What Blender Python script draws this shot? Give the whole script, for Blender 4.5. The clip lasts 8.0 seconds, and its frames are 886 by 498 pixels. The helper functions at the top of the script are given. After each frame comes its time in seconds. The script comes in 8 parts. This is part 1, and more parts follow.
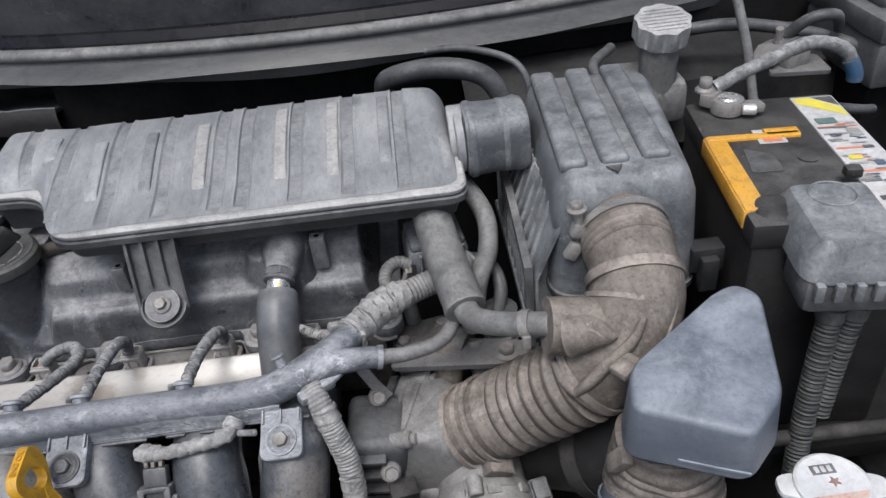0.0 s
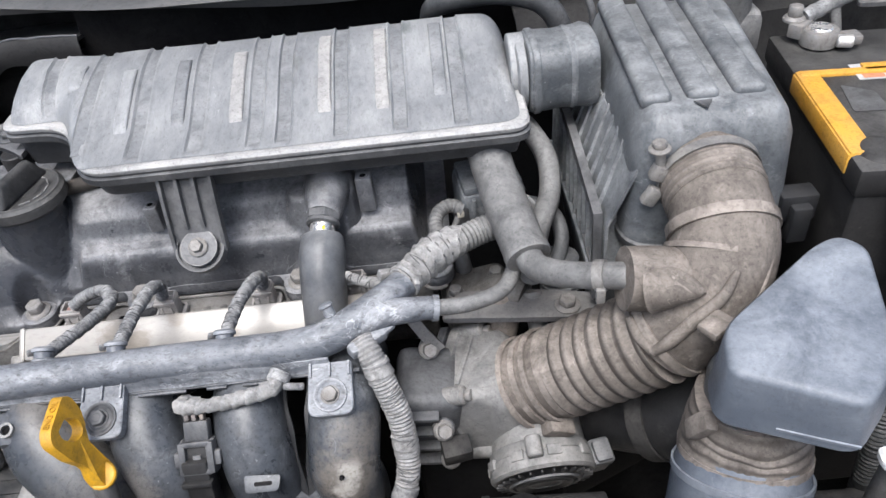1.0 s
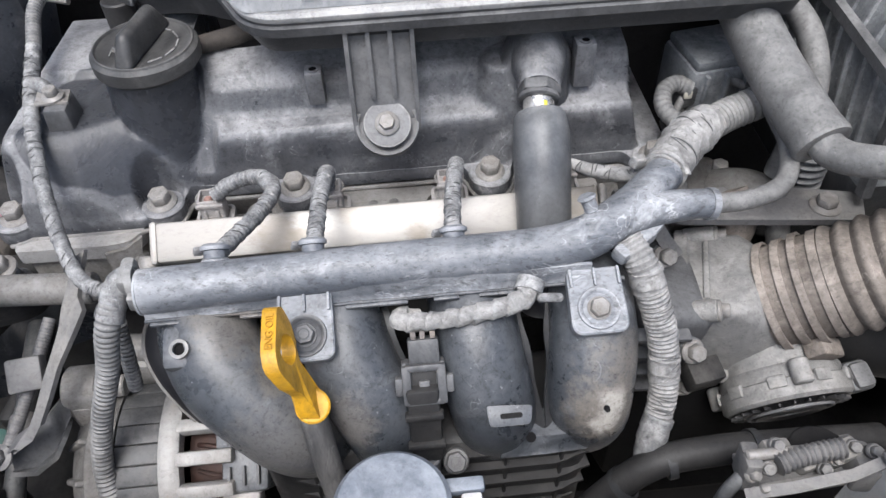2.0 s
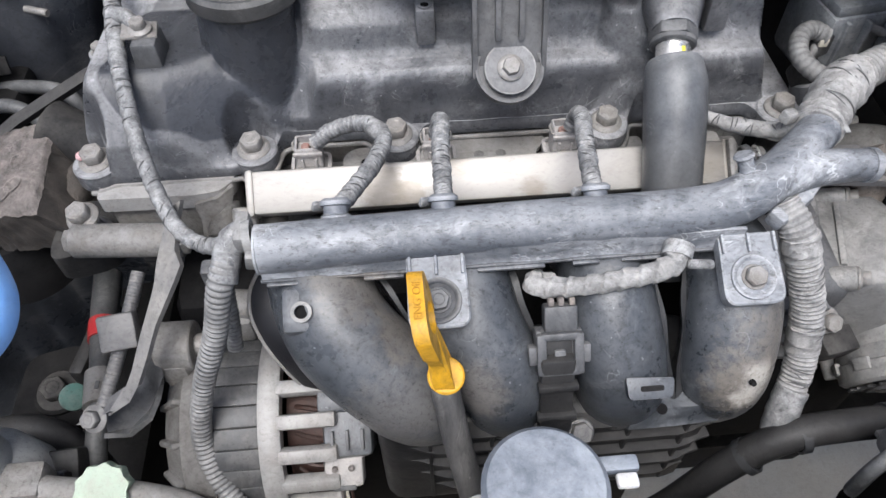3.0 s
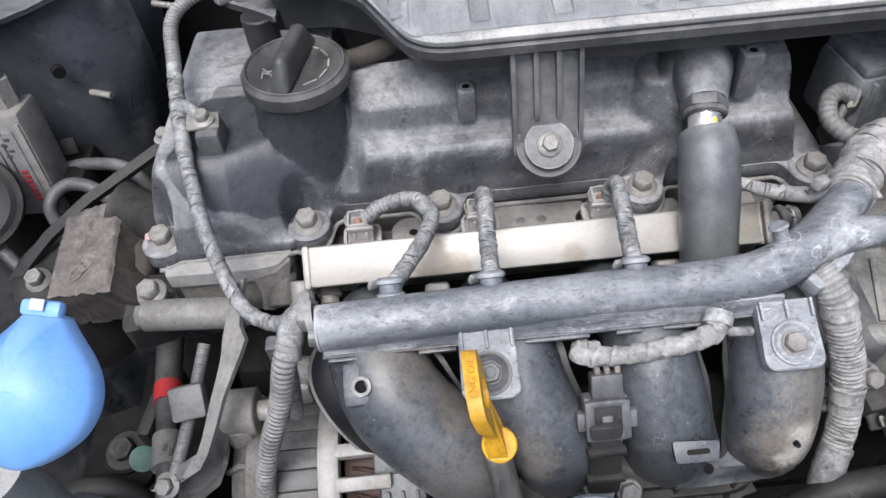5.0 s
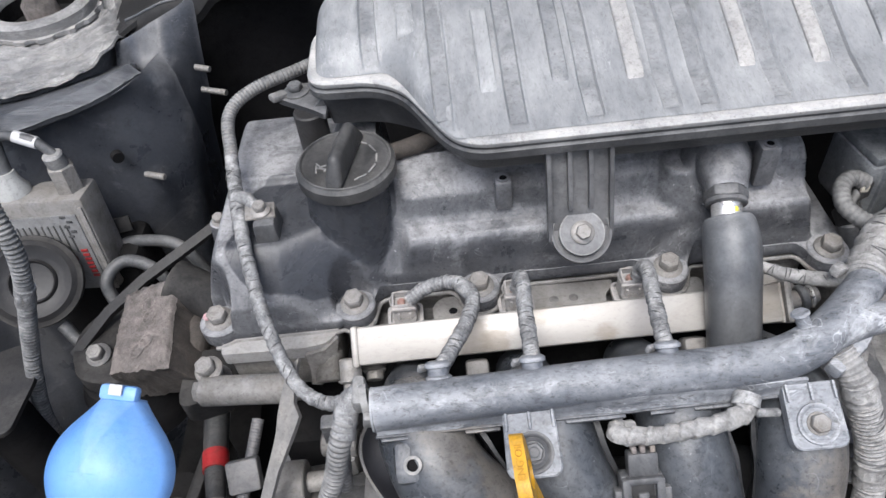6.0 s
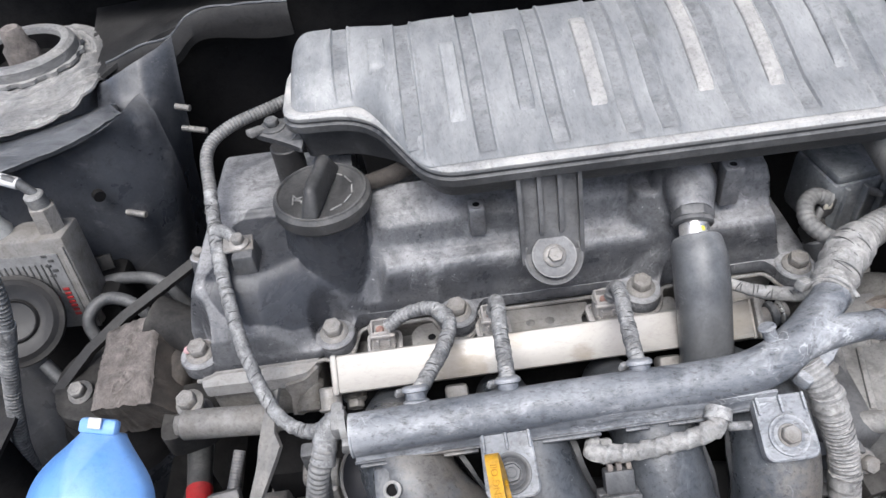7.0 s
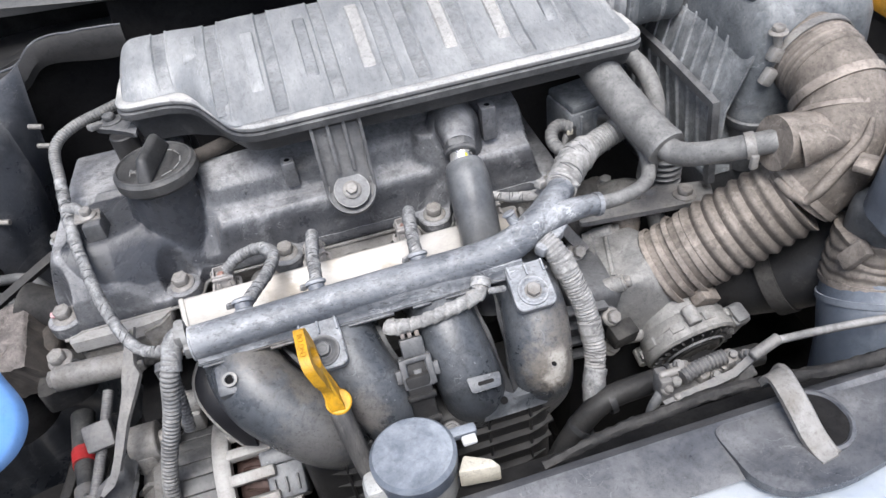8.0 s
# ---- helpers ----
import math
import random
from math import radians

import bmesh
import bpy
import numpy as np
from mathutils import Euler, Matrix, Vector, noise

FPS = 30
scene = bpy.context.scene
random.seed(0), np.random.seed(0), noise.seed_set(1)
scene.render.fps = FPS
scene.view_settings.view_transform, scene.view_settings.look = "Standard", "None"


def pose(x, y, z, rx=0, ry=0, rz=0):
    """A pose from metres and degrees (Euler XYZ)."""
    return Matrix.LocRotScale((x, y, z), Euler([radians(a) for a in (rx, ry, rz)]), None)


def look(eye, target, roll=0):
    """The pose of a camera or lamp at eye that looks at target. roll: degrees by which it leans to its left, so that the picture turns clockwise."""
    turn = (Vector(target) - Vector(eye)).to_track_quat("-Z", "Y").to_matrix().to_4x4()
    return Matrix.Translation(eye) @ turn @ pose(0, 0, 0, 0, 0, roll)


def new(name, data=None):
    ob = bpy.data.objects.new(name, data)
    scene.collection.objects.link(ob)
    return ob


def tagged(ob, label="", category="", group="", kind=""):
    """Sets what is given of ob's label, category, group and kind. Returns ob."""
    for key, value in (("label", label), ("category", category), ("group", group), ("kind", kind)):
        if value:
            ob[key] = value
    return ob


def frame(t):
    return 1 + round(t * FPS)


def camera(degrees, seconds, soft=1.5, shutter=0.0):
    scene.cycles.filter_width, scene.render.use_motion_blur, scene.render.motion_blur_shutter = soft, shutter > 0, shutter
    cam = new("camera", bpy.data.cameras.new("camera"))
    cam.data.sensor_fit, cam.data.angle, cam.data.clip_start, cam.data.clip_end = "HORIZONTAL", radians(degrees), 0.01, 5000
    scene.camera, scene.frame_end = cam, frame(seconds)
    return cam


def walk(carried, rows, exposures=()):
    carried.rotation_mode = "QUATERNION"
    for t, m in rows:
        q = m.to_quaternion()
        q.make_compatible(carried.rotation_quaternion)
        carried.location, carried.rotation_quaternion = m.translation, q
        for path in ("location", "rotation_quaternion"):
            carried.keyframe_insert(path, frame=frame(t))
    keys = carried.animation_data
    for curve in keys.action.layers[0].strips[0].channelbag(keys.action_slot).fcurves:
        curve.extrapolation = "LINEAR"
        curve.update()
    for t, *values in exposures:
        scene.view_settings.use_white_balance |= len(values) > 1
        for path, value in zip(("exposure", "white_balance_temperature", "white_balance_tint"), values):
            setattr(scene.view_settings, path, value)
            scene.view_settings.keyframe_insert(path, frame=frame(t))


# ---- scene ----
cam = camera(63.4, 8.0)
PATH = [
    (0, (0.009, 0.086, 1.22), (0.021, 1.707, 0.048), -6.9),
    (0.5, (0.005, 0.101, 1.216), (-0.056, 1.672, -0.02), -8.1),
    (1, (-0.024, 0.125, 1.194), (-0.07, 1.655, -0.093), -7.3),
    (1.5, (-0.125, 0.159, 1.159), (-0.104, 1.618, -0.209), -5.1),
    (2, (-0.214, 0.202, 1.124), (-0.14, 1.564, -0.338), -2.8),
    (2.2, (-0.23, 0.205, 1.096), (-0.147, 1.579, -0.355), -1.7),
    (3.3, (-0.293, 0.242, 1.113), (-0.216, 1.447, -0.482), -1.2),
    (3.5, (-0.291, 0.239, 1.114), (-0.23, 1.446, -0.48), -2.2),
    (4, (-0.293, 0.245, 1.125), (-0.257, 1.469, -0.457), -4.0),
    (5.5, (-0.292, 0.242, 1.162), (-0.314, 1.585, -0.319), -6.6),
    (6, (-0.308, 0.242, 1.185), (-0.336, 1.63, -0.255), -6.9),
    (6.5, (-0.306, 0.243, 1.187), (-0.342, 1.673, -0.21), -7.4),
    (7, (-0.299, 0.231, 1.187), (-0.288, 1.684, -0.188), -7.4),
    (7.5, (-0.279, 0.167, 1.179), (-0.124, 1.598, -0.21), -7.1),
    (8, (-0.244, 0.081, 1.194), (0.021, 1.563, -0.122), -8.6),
]
EXPOSURE = [(0.0, 0.40), (0.5, 0.90), (1.0, 0.92), (1.5, 0.95), (2.0, 0.93), (3.5, 0.90), (5.5, 0.92), (6.5, 0.84), (8.0, 1.08)]
walk(cam, [(t, look(eye, target, roll)) for t, eye, target, roll in PATH], exposures=EXPOSURE)

# ---- light: overcast daylight from above and in front of the car ----
world = bpy.data.worlds.new("world")
scene.world = world
world.use_nodes = True
wn = world.node_tree
sky = wn.nodes.new("ShaderNodeTexSky")
sky.sky_type, sky.sun_disc = "NISHITA", False
sky.sun_elevation, sky.sun_rotation = radians(66), radians(196)
sky.dust_density = 4.0
sky.air_density = 1.0
wn.links.new(sky.outputs[0], wn.nodes["Background"].inputs[0])
wn.nodes["Background"].inputs[1].default_value = 0.13
sun = new("sun", bpy.data.lights.new("sun", "SUN"))
sun.data.energy, sun.data.angle, sun.data.color = 2.0, radians(30), (0.895, 0.935, 0.985)
sun.matrix_world = look((-0.36, -0.27, 2.6), (-0.1, 0.5, 0.8))

# ---- materials ----


def surf(name, base, dust=(0.36, 0.35, 0.34), amount=0.5, rough=0.55, metal=0.0, size=0.02, bump=0.15, up=0.6, speck=0.3, coat=0.0, stretch=(1, 1, 1), mottle=0.0, gloss=0.42, wiped=(), stains=(), steep=0.05, soil=0.55, wear=0.45):
    """A worn surface: a base colour under patchy dust that gathers on upward faces, with specks and fine relief."""
    m = bpy.data.materials.new(name)
    m.use_nodes = True
    n, l = m.node_tree.nodes, m.node_tree.links
    bs = n["Principled BSDF"]
    co, place = n.new("ShaderNodeTexCoord"), n.new("ShaderNodeMapping")
    place.inputs["Scale"].default_value = stretch
    l.new(co.outputs["Object"], place.inputs["Vector"])

    def noise_at(scale, detail=5.0, roughness=0.6, distort=0.0):
        t = n.new("ShaderNodeTexNoise")
        t.inputs["Scale"].default_value, t.inputs["Detail"].default_value = scale, detail
        t.inputs["Roughness"].default_value, t.inputs["Distortion"].default_value = roughness, distort
        l.new(place.outputs["Vector"], t.inputs["Vector"])
        return t.outputs["Fac"]

    def calc(op, a, b, clamp=False):
        t = n.new("ShaderNodeMath")
        t.operation, t.use_clamp = op, clamp
        for i, v in enumerate((a, b)):
            if isinstance(v, (int, float)):
                t.inputs[i].default_value = v
            else:
                l.new(v, t.inputs[i])
        return t.outputs[0]

    def ramp(v, lo, hi):
        t = n.new("ShaderNodeMapRange")
        t.inputs["From Min"].default_value, t.inputs["From Max"].default_value = lo, hi
        l.new(v, t.inputs["Value"])
        return t.outputs["Result"]

    coarse = ramp(noise_at(0.8 / size, 9, 0.68, 0.4), 0.36, 0.66)
    broad = ramp(noise_at(11.0, 4, 0.6, 0.8), 0.32, 0.68)
    hair = ramp(calc("ABSOLUTE", calc("SUBTRACT", noise_at(38.0, 3, 0.5, 1.6), 0.5), 0.0), 0.008, 0.0)
    hair = calc("MULTIPLY", hair, ramp(noise_at(26.0, 3, 0.6), 0.54, 0.62))
    fine = ramp(noise_at(6.0 / size, 7, 0.75), 0.22, 0.85)
    spots = ramp(noise_at(330.0, 2, 0.5), 0.72, 0.77)
    scuff = ramp(noise_at(1.1 / size, 7, 0.72, 0.5), 0.56, 0.68)
    geo, sep = n.new("ShaderNodeNewGeometry"), n.new("ShaderNodeSeparateXYZ")
    l.new(geo.outputs["Normal"], sep.inputs[0])
    top = ramp(sep.outputs["Z"], steep, 0.95)
    lie = calc("MULTIPLY", calc("ADD", calc("MULTIPLY", top, up), 1.0 - up), calc("ADD", calc("MULTIPLY", broad, 0.6), 0.7))
    rub = calc("MULTIPLY", ramp(geo.outputs["Pointiness"], 0.515, 0.60), calc("ADD", calc("MULTIPLY", coarse, 0.7), 0.3))
    mask = calc("MULTIPLY", calc("ADD", calc("MULTIPLY", coarse, 0.60), calc("MULTIPLY", fine, 0.45)), lie)
    mask = calc("MULTIPLY", mask, amount * 1.6)
    mask = calc("ADD", mask, calc("MULTIPLY", scuff, mottle * 0.8))
    mask = calc("ADD", mask, calc("MULTIPLY", rub, wear))
    mask = calc("ADD", mask, calc("MULTIPLY", hair, mottle * 1.2))
    mask = calc("ADD", mask, calc("MULTIPLY", spots, speck), True)
    if wiped:
        at, dots = n.new("ShaderNodeSeparateXYZ"), None
        l.new(geo.outputs["Position"], at.inputs[0])
        wob = calc("MULTIPLY", calc("SUBTRACT", noise_at(45.0, 2, 0.5), 0.5), 0.55)
        for cx, cy, rx, ry in wiped:
            ex = calc("POWER", calc("DIVIDE", calc("SUBTRACT", at.outputs["X"], cx), rx), 2.0)
            ey = calc("POWER", calc("DIVIDE", calc("SUBTRACT", at.outputs["Y"], cy), ry), 2.0)
            d = ramp(calc("ADD", calc("ADD", ex, ey), wob), 0.92, 1.0)
            dots = d if dots is None else calc("MINIMUM", dots, d)
        mask = calc("MULTIPLY", mask, calc("ADD", calc("MULTIPLY", dots, 0.92), 0.08), True)
    mix = n.new("ShaderNodeMix")
    mix.data_type = "RGBA"
    l.new(mask, mix.inputs["Factor"])
    mix.inputs["A"].default_value, mix.inputs["B"].default_value = (*base, 1), (*dust, 1)
    colour = mix.outputs["Result"]
    for (cx, cy, cz), r, tint in stains:
        far = n.new("ShaderNodeVectorMath")
        far.operation = "DISTANCE"
        l.new(geo.outputs["Position"], far.inputs[0])
        far.inputs[1].default_value = (cx, cy, cz)
        d = calc("ADD", calc("DIVIDE", far.outputs["Value"], r), calc("MULTIPLY", calc("SUBTRACT", noise_at(160.0, 6, 0.7), 0.5), 1.6))
        over = n.new("ShaderNodeMix")
        over.data_type = "RGBA"
        l.new(calc("MULTIPLY", ramp(d, 1.1, 0.6), calc("ADD", calc("MULTIPLY", fine, 0.5), 0.5)), over.inputs["Factor"])
        l.new(colour, over.inputs["A"])
        over.inputs["B"].default_value = (*tint, 1)
        colour = over.outputs["Result"]
    # oily soil in blotches and small flecks
    blotch = calc("MULTIPLY", ramp(noise_at(95.0, 9, 0.78, 0.8), 0.50, 0.66), 0.75)
    fleck = ramp(noise_at(430.0, 5, 0.75), 0.54, 0.66)
    spread = calc("MULTIPLY", calc("ADD", blotch, calc("MULTIPLY", fleck, 0.85), True), soil)
    soiled = n.new("ShaderNodeMix")
    soiled.data_type, soiled.blend_type = "RGBA", "MULTIPLY"
    l.new(spread, soiled.inputs["Factor"])
    l.new(colour, soiled.inputs["A"])
    soiled.inputs["B"].default_value = (0.34, 0.33, 0.32, 1)
    l.new(soiled.outputs["Result"], bs.inputs["Base Color"])
    rg = calc("ADD", calc("MULTIPLY", mask, max(0.62, rough) - rough), calc("ADD", calc("MULTIPLY", calc("SUBTRACT", coarse, 0.5), 0.16), rough), True)
    l.new(rg, bs.inputs["Roughness"])
    if metal:
        l.new(calc("MULTIPLY", calc("SUBTRACT", 1.0, mask), metal), bs.inputs["Metallic"])
    bs.inputs["Specular IOR Level"].default_value = gloss
    bs.inputs["Coat Weight"].default_value = coat
    bs.inputs["Coat Roughness"].default_value = 0.2
    b = n.new("ShaderNodeBump")
    b.inputs["Strength"].default_value, b.inputs["Distance"].default_value = bump, 0.002
    l.new(calc("ADD", fine, calc("MULTIPLY", coarse, 0.6)), b.inputs["Height"])
    l.new(b.outputs["Normal"], bs.inputs["Normal"])
    return m


M = {}
G = (0.40, 0.405, 0.41)
M["cover"] = surf("dusty grey plastic", (0.150, 0.157, 0.168), (0.385, 0.39, 0.39), 0.5, 0.40, size=0.040, up=0.2, speck=0.15, stretch=(1.5, 0.6, 1), mottle=0.4, bump=0.06, soil=0.4,
                  stains=(((-0.010, 0.655, 0.957), 0.016, (0.10, 0.115, 0.11)), ((-0.052, 0.700, 0.961), 0.013, (0.12, 0.135, 0.13)), ((-0.14, 0.668, 0.955), 0.012, (0.15, 0.155, 0.155))))
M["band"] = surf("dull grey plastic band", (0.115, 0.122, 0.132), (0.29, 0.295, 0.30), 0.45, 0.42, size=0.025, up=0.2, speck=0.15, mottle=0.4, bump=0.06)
# paler than the wear alone: the rim's highlight is in the colour
M["lip"] = surf("pale worn plastic with a highlight tone", (0.22, 0.225, 0.23), (0.54, 0.527, 0.508), 0.64, 0.5, size=0.03, up=0.6, speck=0.1)
M["palebar"] = surf("pale rubbed plastic", (0.23, 0.23, 0.232), (0.45, 0.435, 0.415), 0.55, 0.5, size=0.03, up=0.2, speck=0.1)
M["brkt"] = surf("dark plastic with rubbed edges", (0.016, 0.017, 0.020), (0.13, 0.13, 0.133), 0.32, 0.36, size=0.03, up=0.8, mottle=0.2, wear=0.9)
M["capblack"] = surf("dusty black cap plastic", (0.017, 0.0175, 0.019), (0.15, 0.147, 0.143), 0.40, 0.45, size=0.02, up=0.8, mottle=0.35, speck=0.5)
M["plastic"] = surf("dusty black plastic", (0.020, 0.021, 0.024), (0.22, 0.22, 0.222), 0.42, 0.4, size=0.03, up=0.8, mottle=0.15)
M["vcover"] = surf("dusty charcoal plastic", (0.036, 0.0385, 0.045), (0.31, 0.31, 0.317), 0.92, 0.30, size=0.030, up=0.88, steep=0.10, bump=0.25, speck=0.8, mottle=0.42, gloss=0.45, soil=0.7,
                   wiped=((-0.424, 0.618, 0.036, 0.040), (-0.422, 0.588, 0.040, 0.025), (-0.376, 0.619, 0.0325, 0.0340)))
M["airbox"] = surf("dusty slate plastic", (0.045, 0.052, 0.060), (0.36, 0.37, 0.375), 0.5, 0.4, size=0.018, up=0.7, mottle=0.3, speck=0.5)
M["cast"] = surf("dusty grey casting", (0.13, 0.13, 0.128), (0.33, 0.32, 0.305), 0.6, 0.5, size=0.010, up=0.6, mottle=0.4, bump=0.3)
M["conduit"] = surf("scuffed blue grey plastic", (0.050, 0.059, 0.075), (0.46, 0.47, 0.485), 0.5, 0.40, size=0.022, up=0.7, mottle=0.55, stretch=(0.6, 1, 1), soil=0.85)
M["runner"] = surf("satin blue grey plastic", (0.027, 0.032, 0.039), (0.23, 0.235, 0.245), 0.35, 0.30, size=0.030, up=0.75, mottle=0.5, gloss=0.5, soil=0.9, speck=0.85,
                   stains=(((-0.116, 0.398, 0.770), 0.026, (0.19, 0.168, 0.142)), ((-0.112, 0.396, 0.777), 0.012, (0.50, 0.475, 0.43)), ((-0.118, 0.393, 0.764), 0.010, (0.46, 0.435, 0.395)), ((-0.300, 0.405, 0.765), 0.030, (0.12, 0.115, 0.11)), ((-0.318, 0.452, 0.815), 0.026, (0.13, 0.118, 0.105)), ((-0.290, 0.430, 0.795), 0.020, (0.135, 0.122, 0.108)), ((-0.112, 0.425, 0.785), 0.022, (0.165, 0.148, 0.130)), ((-0.262, 0.405, 0.775), 0.020, (0.15, 0.14, 0.13))))
M["ductbox"] = surf("smooth slate plastic", (0.062, 0.075, 0.097), (0.285, 0.31, 0.345), 0.66, 0.35, size=0.030, up=0.9, steep=0.35, speck=0.12, mottle=0.15, soil=0.3)
# little dust: parts low in the bay take their shade from this colour
M["deep"] = surf("grimy black rubber and shaded depths", (0.014, 0.014, 0.015), (0.075, 0.072, 0.068), 0.35, 0.5, size=0.02, up=0.8, mottle=0.3, gloss=0.3, wear=0.2)
M["rubber"] = surf("dusty rubber", (0.032, 0.034, 0.037), (0.26, 0.26, 0.26), 0.34, 0.42, size=0.02, up=0.75, mottle=0.2)
M["brhose"] = surf("smooth grey rubber", (0.050, 0.053, 0.058), (0.30, 0.305, 0.31), 0.5, 0.38, size=0.05, up=0.85, mottle=0.2, speck=0.35, soil=0.3, gloss=0.5)
M["hose"] = surf("dusty grey rubber hose", (0.075, 0.075, 0.075), (0.36, 0.355, 0.345), 0.5, 0.6, size=0.02, up=0.65, mottle=0.2)
M["brown"] = surf("dusty brown rubber", (0.070, 0.060, 0.052), (0.355, 0.312, 0.275), 0.58, 0.7, size=0.018, up=0.7, mottle=0.35, gloss=0.2)
M["loom"] = surf("dusty cloth tape", (0.065, 0.066, 0.07), (0.44, 0.44, 0.435), 0.6, 0.8, size=0.006, up=0.65, bump=0.4, mottle=0.35, soil=0.75)
M["tape"] = surf("frayed pale cloth tape", (0.14, 0.138, 0.135), (0.50, 0.49, 0.475), 0.62, 0.8, size=0.012, up=0.5, bump=0.5, mottle=0.4, soil=0.6, wear=0.6)
M["loom_dark"] = surf("dusty dark loom", (0.035, 0.037, 0.04), (0.36, 0.36, 0.355), 0.48, 0.75, size=0.010, up=0.6, bump=0.4, mottle=0.3)
M["ribbed"] = surf("dusty black ribbed conduit", (0.020, 0.021, 0.022), (0.15, 0.152, 0.148), 0.4, 0.6, size=0.010, up=0.8, mottle=0.2, wear=0.5)
M["alu"] = surf("dull cast aluminium", (0.295, 0.29, 0.282), (0.155, 0.143, 0.13), 0.55, 0.48, 0.4, size=0.014, up=0.0, bump=0.35, mottle=0.45)
M["altalu"] = surf("clean cast aluminium", (0.40, 0.395, 0.385), (0.20, 0.185, 0.17), 0.35, 0.45, 0.3, size=0.02, up=0.0, bump=0.3, mottle=0.3, soil=0.4)
M["grime"] = surf("grimy cast aluminium", (0.20, 0.196, 0.19), (0.085, 0.078, 0.07), 0.6, 0.5, 0.35, size=0.012, up=-0.2, bump=0.4, mottle=0.4)
M["greyclip"] = surf("pale grey connector plastic", (0.26, 0.255, 0.25), (0.40, 0.37, 0.35), 0.4, 0.5, size=0.008, up=0.5, mottle=0.3)
M["plate"] = surf("dusty pale metal sheet", (0.30, 0.295, 0.285), (0.17, 0.155, 0.14), 0.5, 0.45, 0.3, size=0.016, up=0.0, mottle=0.35, soil=0.5)
M["film"] = surf("dull silver label film", (0.22, 0.222, 0.225), (0.12, 0.117, 0.112), 0.5, 0.45, size=0.012, mottle=0.3)
M["rail"] = surf("bare aluminium bar", (0.40, 0.386, 0.366), (0.33, 0.29, 0.24), 0.22, 0.42, 0.25, size=0.045, up=0.1, bump=0.05, speck=0.1, mottle=0.35, soil=0.22, wear=0.0, stretch=(0.5, 1, 1),
                 stains=(((-0.303, 0.532, 0.797), 0.017, (0.20, 0.175, 0.145)), ((-0.286, 0.528, 0.794), 0.012, (0.22, 0.19, 0.155)), ((-0.103, 0.536, 0.800), 0.020, (0.24, 0.215, 0.185)), ((-0.212, 0.527, 0.792), 0.008, (0.26, 0.23, 0.19)), ((-0.256, 0.540, 0.803), 0.008, (0.30, 0.27, 0.23))))
M["steel"] = surf("zinc plated steel", (0.32, 0.312, 0.30), (0.20, 0.185, 0.17), 0.6, 0.42, 0.5, size=0.008, up=0.3, mottle=0.3)
M["bright"] = surf("bright metal", (0.85, 0.84, 0.82), (0.5, 0.47, 0.43), 0.15, 0.2, 1.0, size=0.01, up=0.3, speck=0.1)
M["greysteel"] = surf("grey painted steel", (0.10, 0.10, 0.105), (0.24, 0.23, 0.215), 0.5, 0.5, 0.2, size=0.02, up=0.6, mottle=0.2)
M["tubing"] = surf("scratched dark steel tube", (0.030, 0.030, 0.031), (0.22, 0.21, 0.20), 0.42, 0.45, size=0.012, up=0.7, mottle=0.4, stretch=(2, 0.5, 0.5), speck=0.6)
M["rust"] = surf("rusty cast iron", (0.075, 0.066, 0.06), (0.31, 0.275, 0.255), 0.7, 0.75, 0.0, size=0.010, bump=0.8, up=0.75, mottle=0.3)
M["body"] = surf("dark blue grey body paint", (0.022, 0.026, 0.034), (0.18, 0.18, 0.186), 0.42, 0.3, size=0.05, up=0.75, coat=0.2, mottle=0.4)
M["fender"] = surf("grey primer and sealer", (0.12, 0.12, 0.123), (0.42, 0.41, 0.395), 0.55, 0.45, size=0.025, up=0.6, mottle=0.55, stretch=(1, 1, 2.5), bump=0.5)
M["brushed"] = surf("brushed grey seam sealer over dark paint", (0.032, 0.036, 0.044), (0.23, 0.235, 0.245), 0.48, 0.35, size=0.03, up=0.7, mottle=0.5, stretch=(0.35, 2.2, 2.2), bump=0.6)
M["silver"] = surf("pale silver car paint", (0.27, 0.315, 0.37), (0.5, 0.5, 0.5), 0.12, 0.3, 0.2, size=0.05, coat=0.6, soil=0.1)
# near-black, nearly without gloss: shade deep in the bay put into colour
M["black"] = surf("black for shaded depths and holes", (0.006, 0.006, 0.007), (0.032, 0.031, 0.030), 0.30, 0.8, size=0.04, gloss=0.05)
M["bulk"] = surf("dull dark painted and shaded steel", (0.016, 0.016, 0.017), (0.060, 0.058, 0.056), 0.42, 0.6, size=0.05, mottle=0.35, gloss=0.2)
M["ruststain"] = surf("brown stained iron with painted shade", (0.030, 0.027, 0.025), (0.115, 0.098, 0.085), 0.5, 0.7, size=0.008, up=0.6, bump=0.5, mottle=0.4)
# dust cut back, so the colour itself holds the shade of the gaps
M["dark"] = surf("dark metal and shaded depths", (0.014, 0.014, 0.015), (0.085, 0.081, 0.076), 0.40, 0.60, 0.0, size=0.02, mottle=0.15, gloss=0.1)
M["yellow"] = surf("yellow plastic", (0.74, 0.38, 0.012), (0.30, 0.18, 0.04), 0.3, 0.35, size=0.008, speck=0.15, mottle=0.35, soil=0.5)
M["batyellow"] = surf("orange yellow plastic", (0.78, 0.38, 0.03), (0.40, 0.27, 0.12), 0.22, 0.42, size=0.02, speck=0.1)
M["case"] = surf("dark grey battery plastic", (0.011, 0.011, 0.012), (0.15, 0.145, 0.138), 0.38, 0.45, size=0.03, up=1.0, steep=0.6, wear=0.2, gloss=0.25, mottle=0.1)
